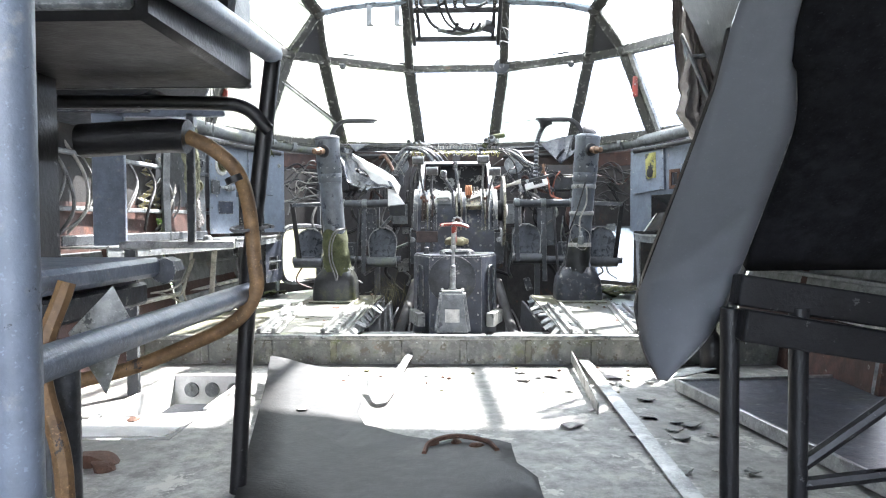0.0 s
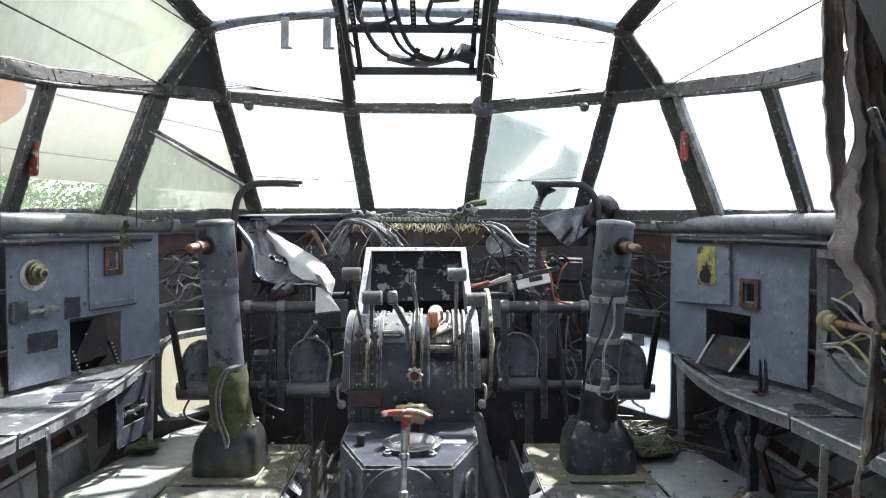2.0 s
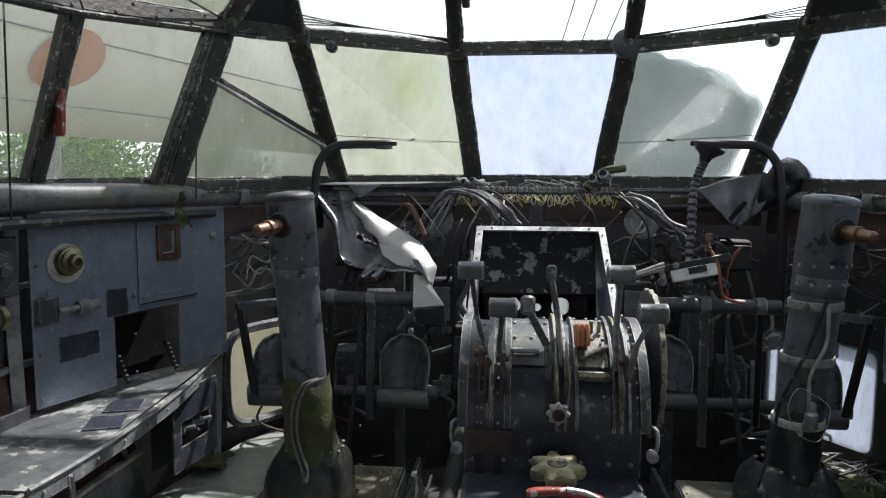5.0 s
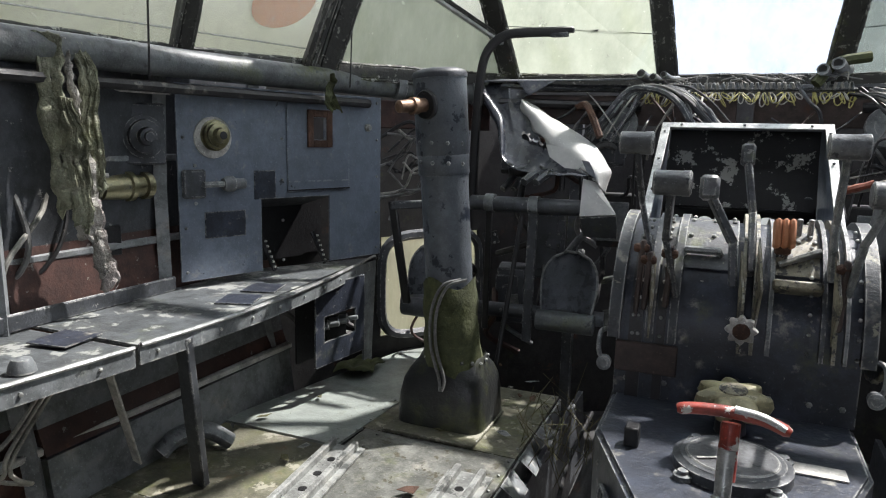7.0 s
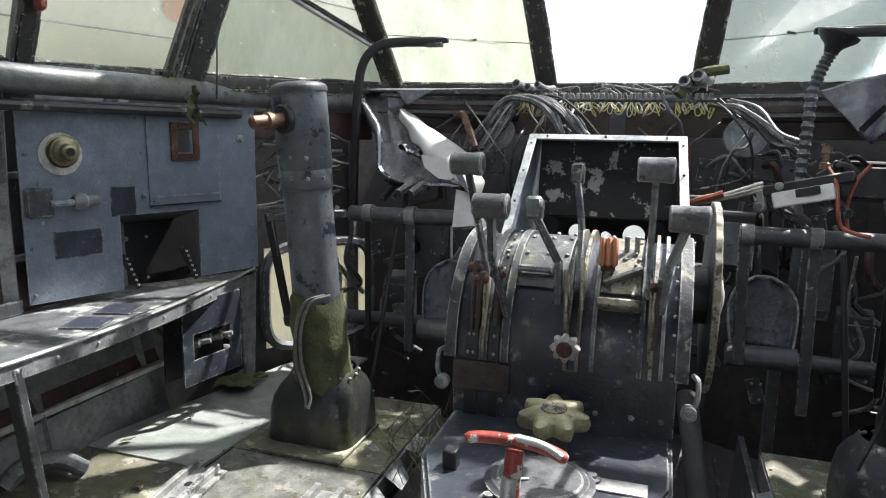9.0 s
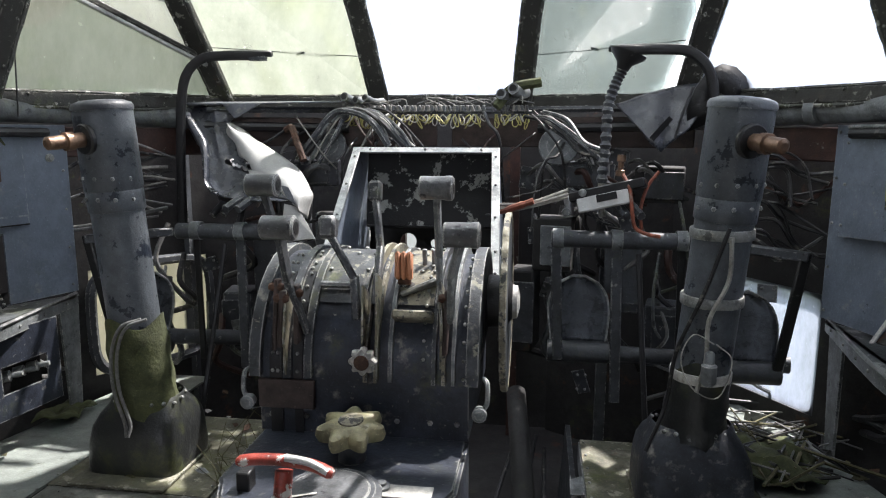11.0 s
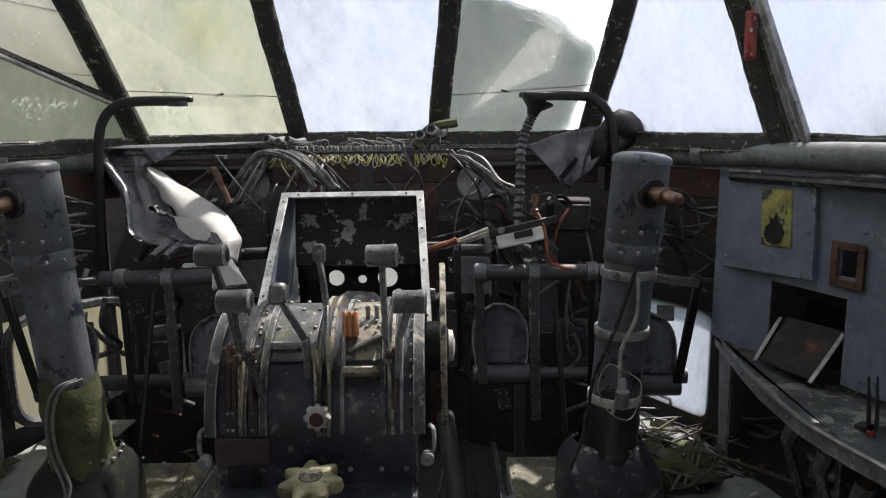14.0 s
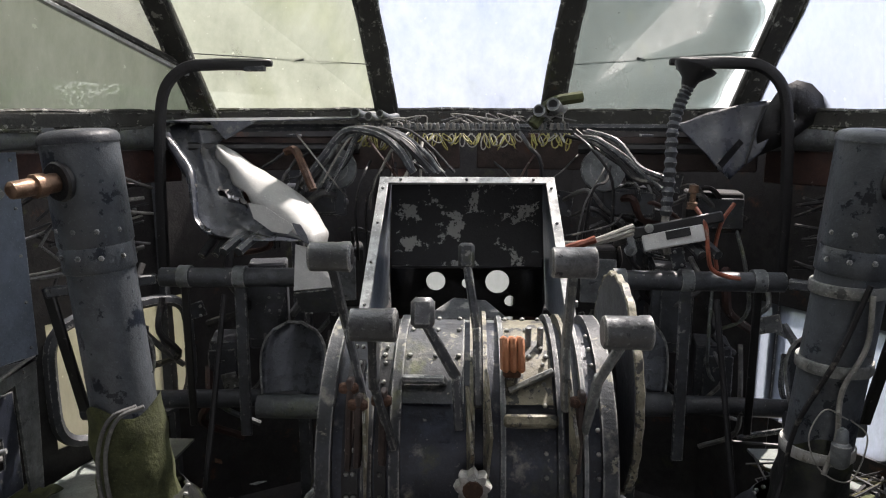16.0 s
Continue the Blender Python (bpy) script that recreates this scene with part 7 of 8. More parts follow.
# bay behind the curtain and the boxes there
jb = thing("junction_box", "blue-grey junction box on the side shelf", "junction box", (0.98, 1.74, 0.31))
part("case", box(B(), (0.98, 1.74, 0.48), (0.20, 0.30, 0.34), bevel=0.006), BLUE, jb)
part("handle", tube(B(), curve([(0.878, 1.80, 0.56), (0.862, 1.81, 0.56), (0.862, 1.81, 0.50), (0.878, 1.80, 0.50)], 5), 0.005, 6), ALU_DULL, jb)
bay = thing("cable_bay", "open cable bay with brown hoses and connectors", "cable bay", (1.08, 2.25, 0.31))
part("top_strip", bar(B(), (1.10, 1.92, 0.665), (1.078, 2.60, 0.665), 0.012, 0.022), PALE, bay)
part("relay_case", box(B(), (1.11, 2.50, 0.58), (0.06, 0.14, 0.10), bevel=0.006), GREY_DARK, bay)
part("relay_case", box(B(), (1.11, 2.02, 0.60), (0.06, 0.10, 0.08), bevel=0.006), BLACK, bay)
part("hose", tube(B(), curve([(1.085, 2.54, 0.50), (1.065, 2.42, 0.505), (1.065, 2.25, 0.50), (1.06, 2.14, 0.47), (1.065, 2.06, 0.40), (1.08, 2.12, 0.35)], 6), 0.008, 10), BROWN_HOSE, bay)
part("connector", lathe(B(), (1.085, 2.57, 0.50), (-0.1, -1, 0), [(0, 0.026), (0.02, 0.026), (0.024, 0.02), (0.05, 0.02), (0.054, 0.014)], 16), CREAM, bay)
part("lower_case", box(B(), (1.105, 2.47, 0.37), (0.05, 0.20, 0.10), bevel=0.005), WALL, bay)
for k in range(9):
    part("wire", tube(B(), curve([wob((1.075 - 0.003 * k, 2.52 - 0.075 * j, 0.55 - 0.018 * k + 0.030 * math.sin(1.7 * j + k)), 4 + k, 0.025) for j in range(7)], 4), 0.0035, 6), (WIRE_YELLOW, WIRE_PALE, WIRE_BLACK)[k % 3], bay)
for k in range(6):
    tagged(part("round_plug", lathe(B(), (0.845 + 0.018 * (k % 3), 2.20 + 0.05 * (k // 3) + 0.012 * k, 0.003), (0.2 * (k % 2), 0.1, 1), [(0, 0.012), (0.018, 0.014), (0.022, 0.010), (0.03, 0.010)], 10), (GRIP, ALU_DULL, GREY)[k % 3]), "grey round cable plug lying on the deck", "cable plug", "loose plugs")
rag("hanging_rag", "small moss-stained scrap of cloth on the duct", -0.795, 2.93, 0.745, 0.655, 0.05, CANVAS, 4.0, depth=0.008)
rag("hanging_rag", "scrap of pale cloth hanging from the side beam", -0.93, 2.10, 1.05, 0.88, 0.08, RAG, 7.0)
for y, z in ((2.21, 0.55), (2.25, 0.48), (2.28, 0.42), (2.19, 0.43)):
    lm = thing("coiled_wires", "bundle of coiled yellow wires on a terminal board", "wires", (-1.03, y, z), group="coiled wires")
    part("board", box(B(), (-1.045, y, z), (0.008, 0.05, 0.06), bevel=0.001), BLACK, lm)
    for k in range(5):
        pts = [Vector((-1.03 + 0.010 * math.cos(t * 12.6), y - 0.022 + 0.011 * k + 0.006 * math.sin(12.6 * t), z + 0.03 - 0.055 * t)) for t in [i / 16 for i in range(17)]]
        part("coil", tube(B(), pts, 0.0022, 5), WIRE_YELLOW if k % 2 else WIRE_PALE, lm)
for k in range(14):
    y = random.uniform(1.6, 2.4)
    cable([(-1.04, y, 0.60), (-1.0, y + 0.04, 0.5), (-0.99, y + random.uniform(-0.08, 0.08), 0.4), (-1.04, y + random.uniform(-0.1, 0.1), 0.32)], random.uniform(0.003, 0.006), random.choice((WIRE_PALE, WIRE_GREY, WIRE_BLACK)))
    cable([(1.15, y, 0.62), (1.11, y + 0.04, 0.5), (1.10, y + random.uniform(-0.08, 0.08), 0.42), (1.15, y + random.uniform(-0.1, 0.1), 0.33)], random.uniform(0.003, 0.008), random.choice((WIRE_PALE, WIRE_BLACK, WIRE_BLACK, WIRE_YELLOW)))
for k in range(8):
    s = -1 if k % 4 == 1 else 1
    y = random.uniform(2.3, 3.0)
    cable([(X(s, 1.0), y, 0.22), (X(s, 0.96), y + 0.1, 0.18 - 0.01 * k), (X(s, 0.94), y + 0.2, 0.10), (X(s, 0.95), y + 0.32, 0.06)], random.uniform(0.004, 0.010), WIRE_BLACK if s > 0 else WIRE_GREY)
bx = thing("battery_box", "grey steel box standing under the shelf", "box", (1.0, 2.35, 0.0))
part("case", box(B(), (1.0, 2.38, 0.055), (0.10, 0.13, 0.105), (0, 0, 8), 0.004), GREY_DARK, bx)
part("label_bar", box(B(), (0.985, 2.3135, 0.065), (0.04, 0.002, 0.012), (0, 0, 8)), PALE, bx)
part("lid", box(B(), (1.0, 2.38, 0.111), (0.108, 0.138, 0.010), (0, 0, 8), 0.002), GREY_DARK, bx)
tagged(part("cream_tag", box(B(), (-0.90, 2.28, 0.245), (0.004, 0.05, 0.045), (0, 8, 12), 0.001), PALE), "small cream label tag under the shelf", "label")
for k in range(7):
    vv = thing("valve_fitting", "small grey valve fitting under the shelf", "valve", (0.93, 2.45 + 0.04 * k, 0.0), group="valve fittings")
    p = Vector((0.90 + 0.05 * random.random(), 2.45 + 0.045 * k, 0.012))
    part("body", lathe(B(), p, (random.uniform(-1, 1), random.uniform(-1, 1), 0.25), [(0, 0.010), (0.008, 0.013), (0.022, 0.013), (0.024, 0.008), (0.045, 0.007)], 9), (GREY, PALE, COPPER)[k % 3], vv)
for k, y in enumerate((2.66, 2.78, 2.9)):
    pipe = thing("hydraulic_pipe", "brown and grey hydraulic pipe on the fuselage side", "pipe", (1.03, y, 0.03), group="hydraulic pipes")
    part("run", tube(B(), curve([(1.05, y, 0.27), (1.01, y, 0.22), (0.985, y + 0.03, 0.15), (1.0, y, 0.05), (1.03, y + 0.05, 0.02)]), 0.011, 8), (PRIMER, GREY, GREY_DARK)[k], pipe)
    part("joint", tube(B(), [(0.99, y + 0.02, 0.18), (0.985, y + 0.03, 0.14)], 0.017, 8), GREY, pipe)
db = tagged(part("duct_elbow", tube(B(), curve([(-0.90, 2.50, 0.02), (-0.885, 2.53, 0.045), (-0.86, 2.58, 0.04), (-0.83, 2.61, 0.01)]), 0.020, 10, 0.8), GREY), "short grey duct elbow lying by the deck edge", "duct")

# ---- litter on the decks ----
def litter(name, label, cat, n, fn, mats):
    for k in range(n):
        tagged(part(name, fn(k), mats[k % len(mats)]), label, cat, label)


litter("twig", "dry twig lying on the deck", "twig", 34, lambda k: tube(B(), curve([Vector((random.uniform(0.70, 0.96), random.uniform(2.98, 3.30), 0.012 + 0.01 * random.random())) + Vector((d * random.uniform(-0.07, 0.07), d * random.uniform(-0.06, 0.06), 0.01 * d)) for d in (0, 1, 2)], 3), random.uniform(0.0015, 0.004), 5), [LEAF_DRY, WIRE_GREY, WIRE_BLACK])


def dry_leaf(k):
    x, y = (random.uniform(0.5, 1.0), random.uniform(2.2, 3.3)) if k % 3 else (random.uniform(-0.9, -0.35), random.uniform(2.1, 3.3))
    a, r = random.uniform(0, 6.3), random.uniform(0.006, 0.016)
    return plate(B(), [(x + r * f * math.cos(a + t), y + r * f * math.sin(a + t), 0.006 + random.uniform(0, 0.008)) for t, f in ((0, 1.3), (1.1, 0.6), (2.2, 0.8), (3.2, 1.2), (4.2, 0.7), (5.3, 0.6))], 0.001)


litter("dry_leaf", "dry brown leaf on the deck", "leaf", 70, dry_leaf, [LEAF_DRY, RUST, PALE, GREY])
tagged(thicken(part("fallen_rag", cloth(B(), lambda u, v: wob((0.70 + 0.17 * u + 0.03 * v, 2.96 + 0.20 * v, 0.018 + 0.03 * abs(math.sin(6 * u + 4 * v)) * (1 - abs(2 * u - 1))), 20, 0.025), 16, 14), CANVAS), 0.003), "mossy green rag lying crumpled on the deck", "rag")
tagged(thicken(part("fallen_rag", cloth(B(), lambda u, v: wob((-0.86 + 0.09 * u, 3.04 + 0.12 * v, 0.012 + 0.015 * abs(math.sin(5 * u + 4 * v))), 20, 0.015), 10, 10), CANVAS), 0.003), "mossy scrap of cloth by the lower window", "rag")
weeds = B()
for k in range(36):
    x, y = random.uniform(-0.33, -0.16), random.uniform(2.72, 3.0)
    z = random.uniform(-0.02, 0.02)
    tube(weeds, [(x, y, z), (x + random.uniform(-0.03, 0.03), y + random.uniform(-0.03, 0.03), z + random.uniform(0.03, 0.07)), (x + random.uniform(-0.07, 0.07), y + random.uniform(-0.06, 0.06), z + random.uniform(0.06, 0.14))], [0.001, 0.0009, 0.0005], 4)
tagged(part("dead_weeds", weeds, LEAF_DRY), "tangle of thin dead weeds by the deck edge", "weeds", kind="stuff")


# ---- aft cabin: racks, seat and the torn floor ----
rack = thing("radio_rack", "dark radio rack on a blue-grey tube frame", "radio rack", (-0.30, 0.7, -0.09))
part("front_post", tube(B(), [(-0.292, 0.935, -0.09), (-0.262, 0.925, 0.30), (-0.219, 0.92, 0.622)], 0.0135, 12), BLACK, rack)
part("top_tube", tube(B(), curve([(-0.219, 0.92, 0.628), (-0.222, 0.60, 0.612), (-0.230, 0.1, 0.590), (-0.24, -0.6, 0.57)]), 0.016, 12), BLUE, rack, "worn blue-grey top tube")
part("low_tube", tube(B(), [(-0.262, 0.925, 0.246), (-0.278, 0.40, 0.238), (-0.29, -0.3, 0.235)], 0.0165, 12), BLUE, rack)
part("near_post", tube(B(), [(-0.171, 0.20, -0.09), (-0.168, 0.20, 0.9)], 0.0135, 14), BLUE, rack)
part("rear_post", tube(B(), [(-0.321, 0.50, -0.09), (-0.320, 0.5, 0.24)], 0.014, 10), GREY_DARK, rack)
part("rear_post", tube(B(), [(-0.60, 0.92, -0.09), (-0.60, 0.92, 0.65)], 0.014, 10), GREY_DARK, rack)
part("arm", tube(B(), curve([(-0.225, 0.915, 0.505), (-0.26, 0.90, 0.540), (-0.33, 0.89, 0.546), (-0.55, 0.88, 0.548)]), 0.011, 10), BLACK, rack)
part("case", box(B(), (-0.435, 0.70, 0.635), (0.39, 0.36, 0.135), bevel=0.008), BLACK, rack)
part("case_front", box(B(), (-0.44, 0.885, 0.618), (0.38, 0.012, 0.10), bevel=0.004), GREY_DARK, rack)
part("case_beam", box(B(), (-0.44, 0.514, 0.60), (0.38, 0.014, 0.05), bevel=0.004), GREY, rack)
bm = B()
tube(bm, curve([(-0.24, 0.70, 0.72), (-0.245, 0.75, 0.655), (-0.30, 0.80, 0.625), (-0.45, 0.81, 0.62), (-0.6, 0.81, 0.62)]), 0.022, 8)
part("rubber_edge", bm, BLACK, rack)
part("latch", box(B(), (-0.262, 0.893, 0.578), (0.03, 0.02, 0.018), bevel=0.003), ALU, rack)
part("side_sheet", box(B(), (-0.52, 0.66, 0.43), (0.03, 0.30, 0.30), bevel=0.003), BLACK, rack)
part("ledge", box(B(), (-0.44, 0.58, 0.300), (0.24, 0.30, 0.026), bevel=0.006), BLUE, rack)
part("ledge_rail", box(B(), (-0.44, 0.60, 0.265), (0.20, 0.26, 0.03), bevel=0.004), GREY_DARK, rack)
part("ledge_nut", lathe(B(), (-0.315, 0.72, 0.295), (0, 1, 0), [(0, 0.018), (0.03, 0.018), (0.034, 0.010)], 8), GREY_DARK, rack)
part("bent_tab", plate(B(), [(-0.345, 0.55, 0.24), (-0.30, 0.56, 0.29), (-0.285, 0.57, 0.25), (-0.31, 0.56, 0.17)], 0.003), ALU_DULL, rack)
bh = thing("brown_hose", "brown rubber hose hanging off the rack post", "hose", (-0.27, 0.85, 0.11))
part("hose_end", tube(B(), [(-0.50, 0.86, 0.485), (-0.36, 0.86, 0.492), (-0.335, 0.86, 0.490)], 0.026, 12), BLACK, bh)
part("run", tube(B(), curve([(-0.335, 0.86, 0.490), (-0.295, 0.86, 0.470), (-0.262, 0.87, 0.435), (-0.250, 0.885, 0.38), (-0.243, 0.885, 0.30), (-0.240, 0.88, 0.25), (-0.27, 0.87, 0.205), (-0.34, 0.86, 0.170), (-0.43, 0.85, 0.135), (-0.52, 0.84, 0.115)]), 0.0115, 10), BROWN_HOSE, bh)
part("clip", lathe(B(), (-0.268, 0.866, 0.43), (0.4, 0.1, -1), [(0, 0.0145), (0.01, 0.0145)], 12), BLACK, bh)
part("tie", tube(B(), curve([(-0.225, 0.90, 0.352), (-0.262, 0.87, 0.345), (-0.285, 0.91, 0.35), (-0.25, 0.945, 0.355), (-0.22, 0.91, 0.352)]), 0.003, 6), WIRE_GREY, bh)
tagged(part("brown_hose", tube(B(), curve([(-0.31, 0.49, 0.30), (-0.325, 0.47, 0.22), (-0.30, 0.46, 0.12), (-0.315, 0.48, -0.03), (-0.32, 0.47, -0.08)]), 0.009, 8), BROWN_HOSE), "second brown hose along the rear rack post", "hose")

rk = thing("equipment_rack", "open blue-grey equipment frame with a pale edge strip", "equipment frame", (-0.78, 1.56, -0.09))
for x0, x1, z0, z1, m in ((-0.865, -0.78, 0.30, 0.645, BLUE), (-0.80, -0.52, 0.628, 0.650, BLUE), (-0.80, -0.50, 0.292, 0.312, ALU), (-0.62, -0.60, 0.30, 0.64, GREY_DARK)):
    part("frame_bar", box(B(), ((x0 + x1) / 2, 1.56, (z0 + z1) / 2), (x1 - x0, 0.012, z1 - z0), bevel=0.002), m, rk)
part("leg", box(B(), (-0.77, 1.56, 0.10), (0.03, 0.012, 0.38)), GREY_DARK, rk)
for s in (-1, 1):
    ob = thing("overhead_unit", "dark radio unit hung from the cabin side", "radio unit", (X(s, 0.9), 1.72, 0.66), group="overhead units")
    q = [(X(s, o), 1.86, z) for o, z in (((0.52, 1.14), (0.67, 0.905), (0.76, 0.700), (0.80, 0.685)) if s < 0 else ((0.60, 1.14), (0.715, 0.905), (0.80, 0.700), (0.84, 0.685))) + ((1.10, 0.685), (1.10, 1.30), (0.64, 1.30))]
    part("case", plate(B(), q if s > 0 else q[::-1], -0.30 if s > 0 else -0.30), BLACK, ob)
    if s < 0:
        part("tray", box(B(), (X(s, 0.93), 1.70, 0.662), (0.33, 0.32, 0.045), bevel=0.004), BLUE_DARK, ob)
    part("shelf_edge", bar(B(), (X(s, 0.70), 1.87, 0.84), (X(s, 1.05), 1.87, 0.87), 0.02, 0.012), GREY_DARK, ob)
    part("edge_strip", bar(B(), (X(s, 0.672), 1.868, 0.905), (X(s, 0.762), 1.868, 0.700), 0.018, 0.008), GREY_DARK, ob)
    for k in range(7):
        part("lead", tube(B(), curve([(X(s, 0.74 + 0.035 * k), 1.875, 1.05 - 0.02 * k), (X(s, 0.73 + 0.03 * k), 1.885, 0.96), (X(s, 0.76 + 0.03 * k), 1.89, 0.90 - 0.008 * k), (X(s, 0.80 + 0.025 * k), 1.875, 0.85)]), 0.0035, 6), (WIRE_BLACK, WIRE_YELLOW, WIRE_BLACK, WIRE_PALE, WIRE_GREY, WIRE_YELLOW, WIRE_BLACK)[k], ob)
for o in (0.725, 0.735, 0.75):
    tagged(part("thin_rope", tube(B(), [(X(-1, o), 1.90, 0.93), (X(-1, o + 0.012), 1.92, 0.66)], 0.0018, 5), WIRE_GREY), "thin cord hanging from the radio unit", "rope", "thin ropes")

seat = thing("folding_seat", "dark folding seat with a curved grey side band", "seat", (0.6, 0.8, -0.09))
left = [(0.352, 0.33, 0.73), (0.358, 0.54, 0.555), (0.364, 0.598, 0.506), (0.363, 0.716, 0.406), (0.361, 0.899, 0.251), (0.364, 0.915, 0.200), (0.375, 0.910, 0.150), (0.394, 0.900, 0.111)]
right = [(0.375, 0.33, 0.73), (0.421, 0.54, 0.555), (0.441, 0.575, 0.525), (0.469, 0.636, 0.474), (0.483, 0.731, 0.394), (0.487, 0.820, 0.300), (0.462, 0.870, 0.190), (0.402, 0.895, 0.111)]


def band(u, v):
    return along(left, u).lerp(along(right, u), v) + Vector((0.0, -0.010 * math.sin(math.pi * v), 0))


part("side_band", cloth(B(), band, 42, 6), SEAT_GREY, seat, "curved grey sheet band")
thicken(seat.children[0], 0.004)
inner = [Vector(p) + Vector((0.004, 0.012, 0.0)) for p in right[:6]]
inner = curve(inner, 4)
thicken(part("back", cloth(B(), lambda u, v: along(inner, u).lerp(Vector((1.05, along(inner, u).y + 0.06, along(inner, u).z)), v), 20, 6), BLACK_CLOTH, seat, "black cloth back"), 0.02)
part("band_edge", tube(B(), curve(left[1:], 5), 0.004, 6), BLACK, seat)
part("band_edge", tube(B(), curve(right[1:], 5), 0.003, 6), ALU_DULL, seat)
for z0, z1, y in ((0.262, 0.232, 0.80), (0.215, 0.178, 0.78)):
    part("seat_rail", bar(B(), (0.47, y, z0), (1.05, y + 0.05, z1 - 0.06), 0.03, 0.045), BLACK, seat)
for x, y in ((0.463, 0.80), (0.560, 0.80), (0.95, 0.85)):
    part("leg", tube(B(), [(x, y, 0.235), (x + 0.003, y, -0.09)], 0.0135, 10), BLACK, seat)
part("brace", tube(B(), [(0.555, 0.80, 0.0), (0.80, 0.80, 0.18)], 0.010, 8), BLACK, seat)
part("brace", tube(B(), [(0.555, 0.80, -0.02), (0.80, 0.78, 0.02)], 0.010, 8), BLACK, seat)
pn = thing("floor_hatch_panel", "loose dark hatch panel with bright metal edges", "hatch panel", (0.95, 1.3, -0.09))
pq = [(0.640, 1.60), (0.765, 0.86), (1.14, 0.86), (1.14, 1.66)]
part("sheet", plate(B(), [(x, y, -0.058) for x, y in pq[::-1]], -0.006), BLUE_DARK, pn)
for a, b in zip(pq, pq[1:] + pq[:1]):
    part("edge_strip", bar(B(), (*a, -0.066), (*b, -0.066), 0.010, 0.030, bevel=0.002), ALU, pn)
part("corner_tab", plate(B(), [(0.63, 1.60, -0.05), (0.70, 1.70, -0.045), (0.78, 1.70, -0.048), (0.66, 1.61, -0.05)], 0.003), ALU, pn)

sheet = thing("torn_sheet", "torn grey floor sheet with a ragged edge", "floor sheet", (-0.1, 1.2, -0.09))
outline = [(-0.459, 1.74), (-0.369, 1.699), (-0.29, 1.684), (-0.242, 1.591), (-0.187, 1.543), (-0.156, 1.432), (-0.154, 1.354), (-0.126, 1.268), (-0.067, 1.225), (0.013, 1.195), (0.027, 1.153), (0.063, 1.193), (0.134, 1.195), (0.181, 1.158), (0.18, 1.046), (0.212, 0.982), (0.212, 0.905), (0.26, 0.5), (-0.27, 0.5), (-0.28, 0.887)]


def lift(x, y):
    return -0.084 + 0.060 * max(0.0, min(1.0, (-x - 0.05) / 0.36)) * max(0.0, min(1.0, (y - 0.95) / 0.75))


bm = B()
top = [bm.verts.new((x, y, lift(x, y))) for x, y in outline]
bm.faces.new(top)
bmesh.ops.triangulate(bm, faces=bm.faces[:])
bmesh.ops.subdivide_edges(bm, edges=bm.edges[:], cuts=2, use_grid_fill=True)
for v in bm.verts:
    v.co = wob((v.co.x, v.co.y, lift(v.co.x, v.co.y)), 9, 0.006)
sh_ = part("sheet", bm, RUBBER_SHEET, sheet)
thicken(sh_, 0.003)
part("hole", lathe(B(), (-0.275, 1.33, lift(-0.275, 1.33) + 0.007), (0, 0, 1), [(0, 0.013), (0.001, 0.012)], 14), PALE, sheet)
st = thing("floor_strip", "loose bare metal floor strip", "metal strip", (0.45, 1.5, -0.09), group="floor strips")
part("strip", bar(B(), (0.460, 1.945, -0.070), (0.452, 0.80, -0.086), 0.034, 0.004, bevel=0.001), ALU, st)
part("flange", bar(B(), (0.425, 1.95, -0.062), (0.398, 1.40, -0.078), 0.004, 0.035, bevel=0.001), ALU_DULL, st)
st2 = thing("floor_strip", "bent and torn metal floor strip", "metal strip", (-0.1, 1.7, -0.09), group="floor strips")
part("strip", tube(B(), curve([(-0.080, 1.945, -0.055), (-0.092, 1.75, -0.060), (-0.098, 1.55, -0.066), (-0.118, 1.46, -0.078), (-0.150, 1.56, -0.070), (-0.158, 1.60, -0.055)], 4), 0.012, 4, 0.35), ALU, st2)
hb = thing("hatch_frame", "white hatch frame with round holes over the open bilge", "hatch frame", (-0.64, 1.58, -0.15))
for a, b in (((-0.755, 1.21), (-0.755, 1.77)), ((-0.755, 1.77), (-0.53, 1.77)), ((-0.53, 1.77), (-0.53, 1.42))):
    part("side", bar(B(), (*a, -0.125), (*b, -0.125), 0.012, 0.085, bevel=0.002), WHITE, hb)
for x in (-0.70, -0.64, -0.575):
    part("hole_ring", lathe(B(), (x, 1.762, -0.125), (0, -1, 0), [(0, 0.022), (0.004, 0.020)], 16), GREY, hb)
part("sill_plate", plate(B(), [(-0.85, 1.20, -0.086), (-0.54, 1.22, -0.086), (-0.52, 1.40, -0.086), (-0.70, 1.36, -0.086), (-0.84, 1.30, -0.086)], 0.004), WHITE, hb)


def chunk(x, y, r, mat, label, cat):
    bm = B()
    bmesh.ops.create_icosphere(bm, subdivisions=2, radius=r, matrix=Matrix.Translation((x, y, -0.09 + r * 0.4)))
    for v in bm.verts:
        v.co = wob(v.co, 2.2 / r * 0.3, r * 0.7)
        v.co.z = max(-0.0895, -0.09 + (v.co.z + 0.09) * 0.65)
    return tagged(part(cat.replace(" ", "_"), bm, mat), label, cat, "rubble")


